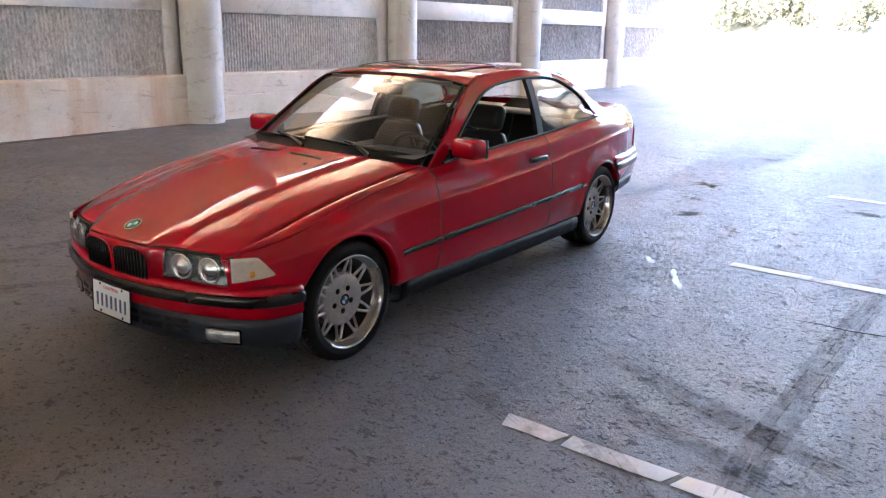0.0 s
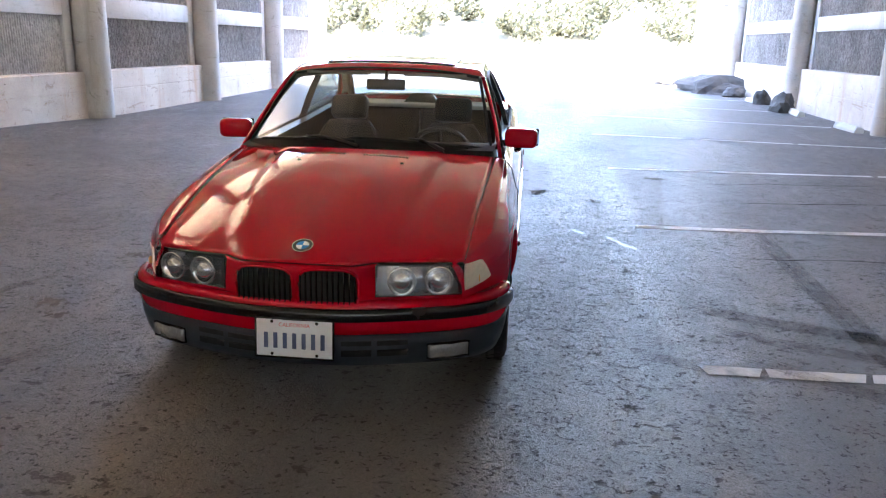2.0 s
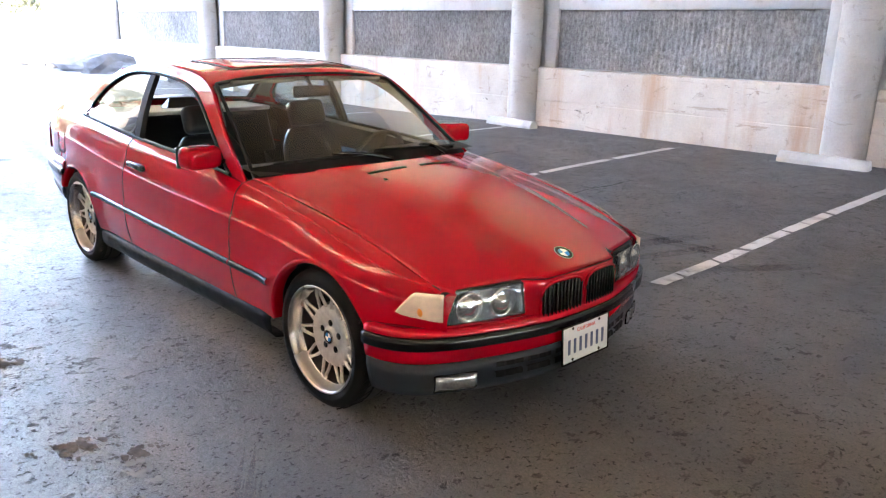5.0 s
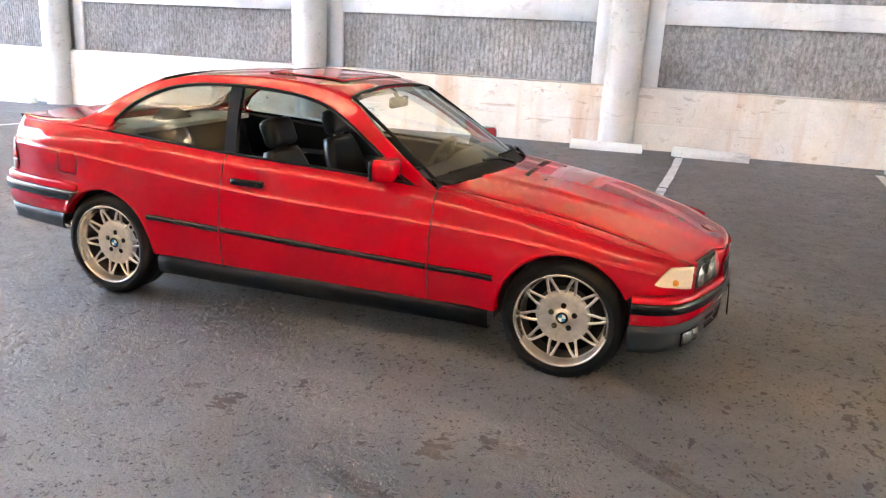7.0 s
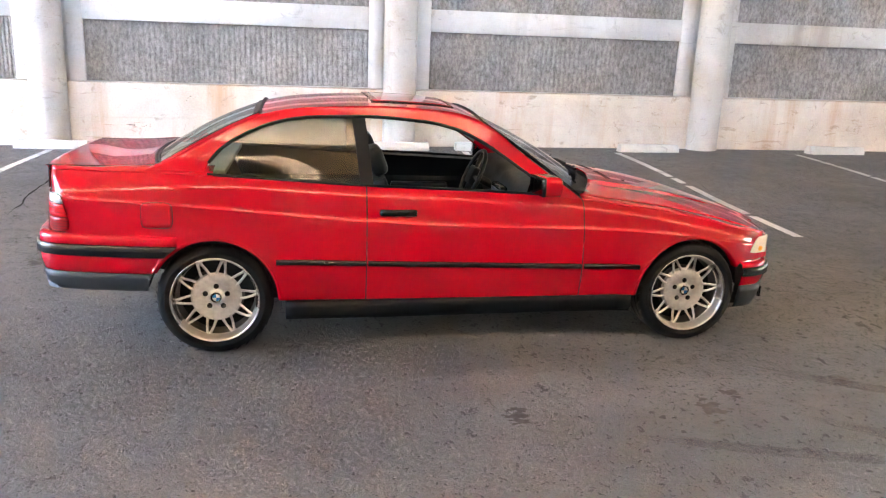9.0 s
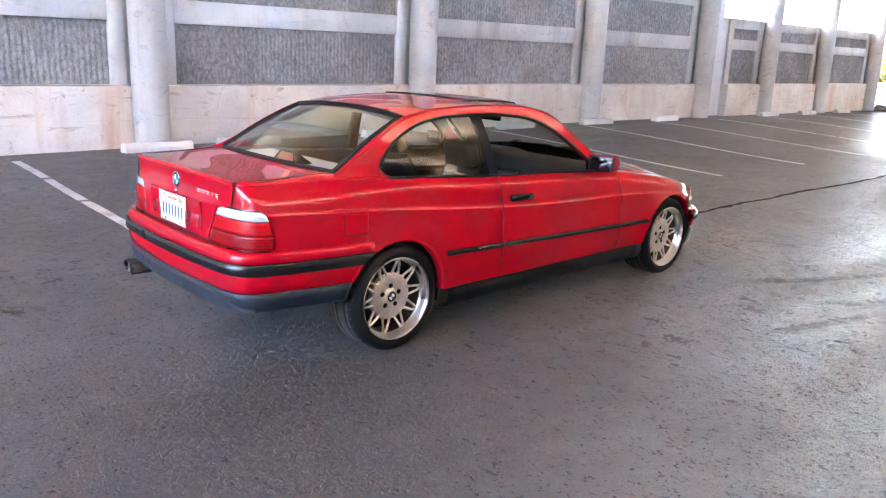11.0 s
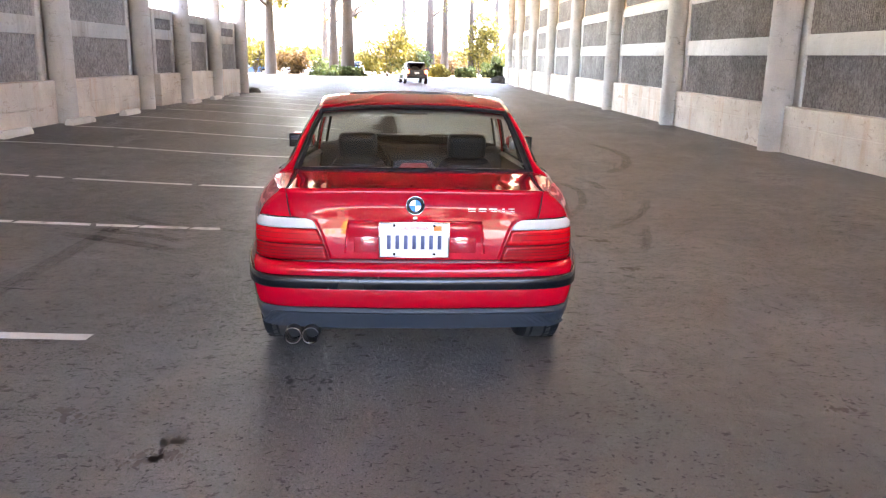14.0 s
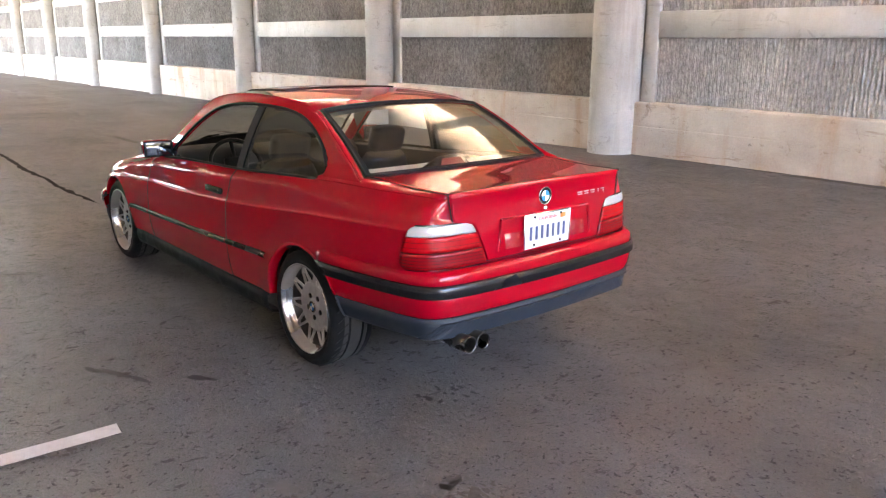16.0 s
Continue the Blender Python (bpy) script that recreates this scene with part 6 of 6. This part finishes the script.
def tyre_band(pts, w, seed):
    """A smooth curved band of rubber; several strands that end unevenly."""
    rng = random.Random(seed)
    acc = [0.0]
    for a, b in zip(pts, pts[1:]):
        acc.append(acc[-1] + math.dist(a, b))
    fx, fy = [(q, p[0]) for q, p in zip(acc, pts)], [(q, p[1]) for q, p in zip(acc, pts)]
    m = Mesh()
    for k in range(5):
        off = w * (-0.8 + 0.4 * k)
        t0, t1 = acc[-1] * rng.uniform(0.0, 0.12), acc[-1] * rng.uniform(0.86, 1.0)
        rows = [[], []]
        n = max(10, int(acc[-1] / 0.08))
        for q in steps(t0, t1, n):
            x, y = lerp(q, fx), lerp(q, fy)
            d = Vector((lerp(q + 0.05, fx) - lerp(q - 0.05, fx), lerp(q + 0.05, fy) - lerp(q - 0.05, fy)))
            d = d.normalized() if d.length > 1e-6 else Vector((1, 0))
            hw = w * 0.20 * (0.8 + 0.5 * math.sin(k * 2.1 + q * 3.0) ** 2) * min(1, (q - t0 + 0.02) / 0.2, (t1 - q + 0.02) / 0.2)
            for sd in (0, 1):
                o = off + (2 * sd - 1) * hw
                X, Y = x - d.y * o, y + d.x * o
                rows[sd].append((X, Y, G(X, Y) + 0.005 + 0.0004 * k))
        m.grid(rows, False)
    return tagged(part("tyre_mark", m, RUBBER_MARK), "faint dark rubber tyre mark on the asphalt", "tyre mark", "ground marks", "structure")


for i, (pts, w) in enumerate((
        ([(0.40, 1.69), (0.69, 2.25), (0.86, 2.67), (1.05, 3.2)], 0.075), ([(0.77, 1.84), (0.98, 2.19), (1.09, 2.46), (1.25, 2.9)], 0.06), ([(-1.53, 2.70), (0.15, 2.68), (0.98, 2.68), (1.6, 2.72)], 0.075),
        ([(1.18, 1.98), (1.39, 2.25), (1.59, 2.48), (1.9, 2.9)], 0.06), ([(1.22, 1.40), (1.30, 1.62), (1.40, 1.85)], 0.05), ([(1.44, -1.14), (2.19, -1.61), (3.06, -1.94), (3.92, -2.05), (4.99, -1.71)], 0.05),
        ([(1.47, -1.78), (1.95, -2.17), (2.51, -2.48), (3.3, -2.75)], 0.05), ([(4.98, -2.23), (4.4, -2.38), (3.83, -2.35)], 0.06), ([(0.55, -1.92), (1.13, -2.13), (1.8, -2.3)], 0.04), ([(2.93, -0.50), (3.18, -0.81), (3.3, -1.2)], 0.03),
        ([(5.2, -2.6), (6.4, -3.3), (8.0, -3.6), (10.0, -3.4)], 0.08), ([(6.0, -1.2), (8.0, -1.7), (10.5, -1.6)], 0.07))):
    tyre_band(pts, w, 300 + i)
# drain cover in the seam
m = Mesh()
for (cx, cy, sx, sy) in ((0, 0.40, 0.5, 0.05), (0, -0.40, 0.5, 0.05), (0.25, 0, 0.05, 0.85), (-0.25, 0, 0.05, 0.85)):
    m.box((11.0 + cx, 0.5 + cy, G(11, 0.5) + 0.004), (sx, sy, 0.02), 0.003, segs=1)
drain = tagged(part("drain_cover", m, LINE_PAINT), "pale square drain frame set in the asphalt", "drain cover")
m = Mesh()
for k in range(7):
    m.box((10.82 + 0.06 * k, 0.5, G(11, 0.5) + 0.0), (0.03, 0.74, 0.016), 0.002, segs=1)
part("grate", m, TAR, drain)

# ---- rubble at the far end of the north wall ----
ROCK = plain("dark_rock", (0.07, 0.066, 0.062), 0.9, vary=0.3, scale=6, bump=0.02)


def rock(x, y, sx, sy, sz, seed, mat=ROCK, label="rough dark lump of broken rubble"):
    bm = bmesh.new()
    bmesh.ops.create_icosphere(bm, subdivisions=3, radius=1)
    off = Vector((seed * 3.1, seed * 1.7, 0))
    for v in bm.verts:
        d = 1 + 0.45 * noise.noise(v.co * 1.3 + off) + 0.15 * noise.noise(v.co * 4 + off)
        v.co = Vector((v.co.x * sx, v.co.y * sy, max(-0.25, v.co.z) * sz)) * d
    me = bpy.data.meshes.new("rubble_lump")
    bm.to_mesh(me)
    bm.free()
    ob = part("rubble_lump", me, mat)
    ob.matrix_basis = pose(x, y, G(max(-16, x), y) + 0.1 * sz, 0, 0, seed * 37)
    return tagged(ob, label, "rubble", "rubble heap")


for i, (x, y, a, b, c) in enumerate(((-22.6, 6.4, 1.1, 0.6, 0.42), (-21.0, 6.6, 0.9, 0.45, 0.45), (-24.6, 6.2, 0.7, 0.5, 0.34), (-20.0, 6.7, 0.5, 0.3, 0.28), (-14.8, 6.6, 0.42, 0.3, 0.34), (-17.0, 6.7, 0.2, 0.2, 0.36), (-26.0, 5.6, 0.5, 0.3, 0.12),
                                     (56.5, -6.3, 0.9, 0.5, 0.5), (55.0, -6.5, 0.5, 0.35, 0.3), (26.9, 6.8, 0.4, 0.3, 0.2))):
    rock(x, y, a, b, c, i + 1)


# ---- trees and planting ----
def leaf_material(name, a, b):
    mat, n, l, bs = material(name)
    info = n.new("ShaderNodeNewGeometry")
    c = ramp(n, [(0.0, a), (1.0, b)])
    l.new(info.outputs["Random Per Island"], c.inputs[0])
    l.new(c.outputs[0], bs.inputs["Base Color"])
    bs.inputs["Roughness"].default_value = 0.6
    bs.inputs["Subsurface Weight"].default_value = 0.0
    tr = n.new("ShaderNodeBsdfTranslucent")
    l.new(c.outputs[0], tr.inputs[0])
    mx = n.new("ShaderNodeMixShader")
    mx.inputs[0].default_value = 0.4
    l.new(bs.outputs[0], mx.inputs[1])
    l.new(tr.outputs[0], mx.inputs[2])
    l.new(mx.outputs[0], n["Material Output"].inputs[0])
    return mat


LEAF_GREEN = leaf_material("green_leaves", (0.03, 0.05, 0.012), (0.09, 0.115, 0.03))
LEAF_YELLOW = leaf_material("yellow_green_leaves", (0.07, 0.066, 0.008), (0.16, 0.13, 0.016))
LEAF_RUST = leaf_material("rust_leaves", (0.09, 0.06, 0.02), (0.16, 0.095, 0.03))
# greyer, flatter green with the distance haze put into it
LEAF_HAZE = leaf_material("haze_tinted_leaves", (0.055, 0.058, 0.034), (0.095, 0.096, 0.055))
BARK = plain("pale_bark", (0.075, 0.058, 0.045), 0.9, vary=0.35, scale=8, bump=0.02)


def leaves(m, centre, radius, count, size, rng, flat=1.0):
    for _ in range(count):
        while True:
            p = Vector((rng.uniform(-1, 1), rng.uniform(-1, 1), rng.uniform(-1, 1)))
            if 0.15 < p.length < 1:
                break
        p = Vector(centre) + Vector((p.x * radius, p.y * radius, p.z * radius * flat))
        d = Vector((rng.gauss(0, 1), rng.gauss(0, 1), rng.gauss(0, 1))).normalized()
        e = d.orthogonal().normalized()
        f = d.cross(e)
        s = size * rng.uniform(0.6, 1.4)
        m.add([p - e * s, p + f * s * 0.45, p + e * s, p - f * s * 0.45], [(0, 1, 2, 3)], False)


def build_tree(x, y, height, trunk_r, crown_z, crown_r, mat, seed, lean=0.0, label="tall tree with pale bark and sparse yellow-green leaves", clumps=22, z0=0.0):
    rng = random.Random(seed)
    tree = tagged(new("tree"), label, "tree", "trees beyond the bridge")
    tree.matrix_basis = pose(x, y, z0)
    t = Mesh()
    trunk = [Vector((lean * h * rng.uniform(0.7, 1.1), lean * 0.5 * h, h * height)) for h in steps(0, 1, 8)]
    t.tube(trunk, [trunk_r * (1.25 - 0.95 * h) for h in steps(0, 1, 8)], 10)
    tips = []
    for k in range(9):
        h = rng.uniform(0.45, 0.95)
        base = trunk[int(h * 8)]
        a = rng.uniform(0, math.tau)
        ln = crown_r * rng.uniform(0.5, 1.0)
        tip = base + Vector((math.cos(a) * ln, math.sin(a) * ln, ln * rng.uniform(0.2, 0.8)))
        mid = base.lerp(tip, 0.5) + Vector((0, 0, 0.1 * ln))
        t.tube([base, mid, tip], [trunk_r * 0.35, trunk_r * 0.22, trunk_r * 0.08], 6)
        tips.append(tip)
    part("trunk", t, BARK, tree)
    c = Mesh()
    for k in range(clumps):
        if k < len(tips):
            p = tips[k]
        else:
            a, r = rng.uniform(0, math.tau), crown_r * math.sqrt(rng.random())
            p = Vector((math.cos(a) * r + lean * height, math.sin(a) * r, crown_z + rng.uniform(-0.5, 0.5) * crown_r * 1.6))
        leaves(c, p, crown_r * rng.uniform(0.18, 0.34), 90, 0.16, rng, 0.8)
    part("crown", c, mat, tree)
    return tree


def build_bush(x, y, r, h, mat, seed, label, z0=0.0):
    rng = random.Random(seed)
    b = tagged(new("bush"), label, "bush", "bushes beyond the bridge")
    b.matrix_basis = pose(x, y, z0)
    st = Mesh()
    for k in range(6):
        a = rng.uniform(0, math.tau)
        st.tube([(0, 0, 0), (math.cos(a) * r * 0.3, math.sin(a) * r * 0.3, h * 0.5), (math.cos(a) * r * 0.6, math.sin(a) * r * 0.6, h * 0.85)], [0.05, 0.035, 0.01], 5)
    part("stems", st, BARK, b)
    c = Mesh()
    for k in range(30 if r > 4 else 16):
        a, q = rng.uniform(0, math.tau), math.sqrt(rng.random())
        leaves(c, (math.cos(a) * q * r * 0.8, math.sin(a) * q * r * 0.8, h * rng.uniform(0.2, 0.85)), r * 0.38, 200, max(0.16, 0.055 * r), rng, 0.8 * h / r if h < r else 1.0)
    part("foliage", c, mat, b)


for i, (x, y, h, tr, cz, cr, mat, lean) in enumerate((
        (66, 13.4, 12, 0.45, 8.5, 3.0, LEAF_YELLOW, -0.06), (67, 6.6, 14, 0.55, 10, 3.6, LEAF_GREEN, -0.03), (70, 8.2, 13, 0.4, 9.5, 3.2, LEAF_YELLOW, 0.03), (71, -0.9, 15, 0.42, 11, 3.0, LEAF_YELLOW, 0.02),
        (74, -2.4, 15, 0.36, 11, 2.8, LEAF_GREEN, -0.02), (72, -4.9, 14, 0.28, 10.5, 2.4, LEAF_YELLOW, 0.0), (82, 20, 11, 0.4, 7, 4.2, LEAF_YELLOW, 0.0), (88, 2, 13, 0.4, 8, 4.5, LEAF_GREEN, 0.0), (90, -9, 12, 0.4, 7, 4.5, LEAF_YELLOW, 0.0), (95, 12, 12, 0.4, 7, 5, LEAF_RUST, 0.0))):
    build_tree(x, y, h, tr, cz, cr, mat, 20 + i, lean)
FAR_LABEL = "tall sunlit yellow-green shrubbery closing the far end"
for i, (x, y, r, h, mat, lab) in enumerate((
        (67, 3.0, 2.6, 5.2, LEAF_YELLOW, "sunlit yellow-green bush in the planting bed"), (69, 1.0, 2.0, 3.0, LEAF_GREEN, "dense green bush in the planting bed"), (66, 6.3, 1.6, 1.0, LEAF_GREEN, "low green groundcover bush"), (65, 8.4, 1.5, 0.7, LEAF_GREEN, "low green groundcover bush"),
        (72, 16, 2.6, 4.4, LEAF_YELLOW, "sunlit yellow-green bush in the planting bed"), (70, 12.0, 1.8, 2.4, LEAF_RUST, "rust-coloured bush in the planting bed"), (72, -5.8, 2.6, 5.6, LEAF_YELLOW, "sunlit yellow-green bush in the planting bed"), (68, -7.0, 1.3, 2.2, LEAF_GREEN, "dense green bush in the planting bed"),
        (66, -4.2, 1.0, 1.1, LEAF_GREEN, "low green groundcover bush"), (66, -1.6, 1.0, 1.3, LEAF_YELLOW, "sunlit yellow-green bush in the planting bed"), (76, 9.5, 2.2, 3.0, LEAF_GREEN, "dense green bush in the planting bed"), (80, -3, 2.6, 4.2, LEAF_RUST, "rust-coloured bush in the planting bed"),
        (79, 1.5, 3.6, 6.0, LEAF_YELLOW, "sunlit yellow-green bush in the planting bed"), (84, -13, 4.0, 6.5, LEAF_YELLOW, "sunlit yellow-green bush in the planting bed"), (85, 24, 4.0, 6.0, LEAF_YELLOW, "sunlit yellow-green bush in the planting bed"),
        (100, -4, 5.0, 8.0, LEAF_YELLOW, "large sunlit yellow-green bush far off"), (102, 8, 5.0, 8.5, LEAF_YELLOW, "large sunlit yellow-green bush far off"), (104, 22, 5.5, 8.0, LEAF_YELLOW, "large sunlit yellow-green bush far off"), (106, -18, 5.5, 8.0, LEAF_YELLOW, "large sunlit yellow-green bush far off"), (108, 34, 5.5, 8.0, LEAF_GREEN, "large sunlit green bush far off"),
        (112, -22, 6.0, 9.5, LEAF_YELLOW, FAR_LABEL), (114, -9, 6.0, 10.5, LEAF_YELLOW, FAR_LABEL), (113, 4, 5.5, 8.5, LEAF_YELLOW, FAR_LABEL), (115, 16, 6.5, 11.0, LEAF_YELLOW, FAR_LABEL), (113, 29, 6.0, 9.5, LEAF_YELLOW, FAR_LABEL), (115, 42, 6.0, 10.5, LEAF_YELLOW, FAR_LABEL),
        (56.8, -6.2, 0.4, 1.6, LEAF_GREEN, "tall green weed by the wall"))):
    build_bush(x, y, r, h * (0.30 if x >= 100 else 0.62 if x >= 76 else 1.0), mat, 60 + i, lab)

# kerbed planting bed across the far end
SOIL = plain("dry_soil", (0.22, 0.19, 0.14), 0.95, vary=0.3, scale=3, bump=0.02)
m = Mesh()
m.box((80, 3.0, 0.14), (34, 46, 0.22), 0.03)
tagged(part("planting_bed", m, SOIL), "dry planting bed with leaf litter", "planting bed", kind="structure")
m = Mesh()
m.box((62.9, 3.0, 0.10), (0.16, 46, 0.24), 0.02)
tagged(part("kerb", m, STOP_CONC), "pale concrete kerb", "kerb", kind="structure")


# ---- cars beyond the bridge ----
SILVER = plain("silver_paint", (0.42, 0.43, 0.45), 0.3, metal=0.5, coat=1.0, vary=0.05)
SILVER_DARK = plain("dark_silver_paint", (0.03, 0.03, 0.032), 0.35, metal=0.3, coat=1.0, vary=0.05)
BLUE_PAINT = plain("blue_paint", (0.05, 0.16, 0.42), 0.35, coat=1.0, vary=0.05)
WHITE_PAINT = plain("white_paint", (0.7, 0.7, 0.7), 0.35, coat=1.0, vary=0.05)
DARK_GLASS = plain("dark_glass", (0.012, 0.014, 0.016), 0.06, vary=0.05)
LIT_RED, _n, _l, _b = material("lit_brake_lamp")
_b.inputs["Base Color"].default_value = (0.6, 0.02, 0.01, 1)
_b.inputs["Emission Color"].default_value = (1.0, 0.08, 0.03, 1)
_b.inputs["Emission Strength"].default_value = 0.9


def far_car(x, y, turn, mat, label, lit=False):
    """A hatchback, seen from a distance."""
    c = tagged(new("hatchback_car"), label, "car", "cars beyond the bridge")
    c.matrix_basis = pose(x, y, G(30, 0) + 0.0, 0, 0, turn)
    body = Mesh()
    st = [(-2.05, 0.45, 0.98, 0.74), (-1.95, 0.3, 1.0, 0.80), (-1.2, 0.28, 0.98, 0.84), (0.6, 0.28, 0.94, 0.85), (1.3, 0.28, 0.86, 0.84), (1.9, 0.3, 0.72, 0.78), (2.05, 0.4, 0.6, 0.66)]
    rows = [[(px, v * w * (1 - 0.08 * (q == 2)), z0 + (z1 - z0) * (q / 2)) for q, v in ((0, -1), (1, -1), (2, -1), (2, -0.5), (2, 0.5), (2, 1), (1, 1), (0, 1))] for px, z0, z1, w in st]
    body.grid(rows, True)
    for r in (rows[0], rows[-1]):
        body.add(r, [tuple(range(8))], False)
    part("body", body, mat, c)
    cab = Mesh()
    cs = [(-2.0, 0.97, 0.98, 0.70), (-1.75, 0.97, 1.44, 0.62), (-1.0, 0.97, 1.50, 0.62), (0.0, 0.95, 1.48, 0.62), (0.95, 0.92, 0.96, 0.70)]
    rw = [[(px, -w - 0.06, z0), (px, -w, z1), (px, w, z1), (px, w + 0.06, z0)] for px, z0, z1, w in cs]
    cab.grid(rw, True)
    part("cabin_glass", cab, DARK_GLASS, c)
    rf = Mesh()
    rf.grid([[(px, v * 0.63, z + 0.012 - 0.02 * v * v) for v in steps(-1, 1, 6)] for px, z in ((-1.78, 1.44), (-1.0, 1.50), (0.05, 1.48))], True)
    part("roof", rf, mat, c, solid=0.03)
    for sx in (-1.25, 1.3):
        for sy in (-0.76, 0.76):
            w = Mesh()
            M = Matrix.Translation((sx, sy, 0.31)) @ Euler((radians(90), 0, 0)).to_matrix().to_4x4()
            w.lathe([(0.0, -0.1), (0.30, -0.1), (0.315, -0.06), (0.315, 0.06), (0.30, 0.1), (0.0, 0.1)], 24, M)
            wh = part("wheel", w, RUBBER, c)
            r = Mesh()
            r.lathe([(0.0, 0.105), (0.2, 0.105), (0.2, -0.105), (0.0, -0.105)], 20, M)
            part("wheel_cover", r, ALLOY, wh)
    for sy in (-1, 1):
        l = Mesh()
        l.box((-2.0, sy * 0.66, 0.86), (0.12, 0.2, 0.26), 0.03)
        part("tail_lamp", l, LIT_RED if lit else RED_LENS, c)
    b = Mesh()
    b.box((-2.06, 0, 0.5), (0.12, 1.5, 0.2), 0.04)
    part("rear_bumper", b, mat, c)
    p = Mesh()
    p.box((-2.09, 0, 0.78), (0.02, 0.34, 0.14), 0.004)
    part("number_plate", p, PLATE_WHITE, c)


far_car(53.5, 0.55, 9, SILVER_DARK, "dark silver hatchback with lit red brake lamps", True)
far_car(74, 16.5, 80, BLUE_PAINT, "bright blue parked car")
far_car(79, 12.5, 85, WHITE_PAINT, "white parked car beyond the trees")
far_car(80, 8.2, 85, BLUE_PAINT, "bright blue parked car")

# ---- woods and open lot on the other side ----
def hill_z(x, y):
    i = max(0.0, (-110 - x) / 310)
    return -0.4 + i ** 0.8 * lerp(y, [(-300, 130), (-60, 95), (0, 62), (40, 50), (300, 110)]) + 1.2 * noise.noise(Vector((x * 0.02, y * 0.02, 0)))


def far_woods():
    rng = random.Random(77)
    m = Mesh()
    for k in range(640):
        y = rng.uniform(-130, 60)
        x = -114 - rng.uniform(0, 1) ** 1.5 * 130
        h = rng.uniform(3.0, 8.0) * (0.55 if rng.random() < 0.4 else 1.0)
        z = hill_z(x, y)
        for q in range(4):
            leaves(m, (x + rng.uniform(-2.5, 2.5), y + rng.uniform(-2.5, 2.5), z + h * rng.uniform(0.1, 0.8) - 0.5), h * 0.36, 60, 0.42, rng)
    return tagged(part("far_woods", m, LEAF_HAZE), "sunlit wooded hillside in the distance, haze put into its leaf colour", "woods", kind="stuff")


far_woods()
HILL = plain("dry_hill", (0.12, 0.108, 0.07), 0.95, vary=0.3, scale=0.2)
m = Mesh()
m.grid([[(x, y, hill_z(x, y)) for y in steps(-300, 300, 60)] for x in steps(-110, -420, 24)], True)
tagged(part("hillside", m, HILL), "dry pale hillside behind the woods", "hill", kind="structure")
CONE = plain("yellow_plastic", (0.75, 0.5, 0.06), 0.5, vary=0.1)
for x, y, s in ((-42, 4.2, 1.0), (-44, 6.2, 0.5), (-41, 6.9, 0.55)):
    m = Mesh()
    m.lathe([(0.42 * s, 0.0), (0.45 * s, 0.1), (0.40 * s, 0.75 * s), (0.36 * s, 0.95 * s), (0.1 * s, 1.0 * s), (0.0, 1.0 * s)], 20)
    ob = tagged(part("yellow_drum", m, CONE), "yellow plastic drum standing on the sunlit lot", "drum", "yellow drums")
    ob.matrix_basis = pose(x, y, G(-16, y) - 0.05)
    r = Mesh()
    r.tube([(0.43 * s * math.cos(a), 0.43 * s * math.sin(a), 0.4 * s) for a in [k * math.tau / 20 for k in range(20)]], 0.03 * s, 6, True)
    part("band", r, WHITE_PAINT, ob)
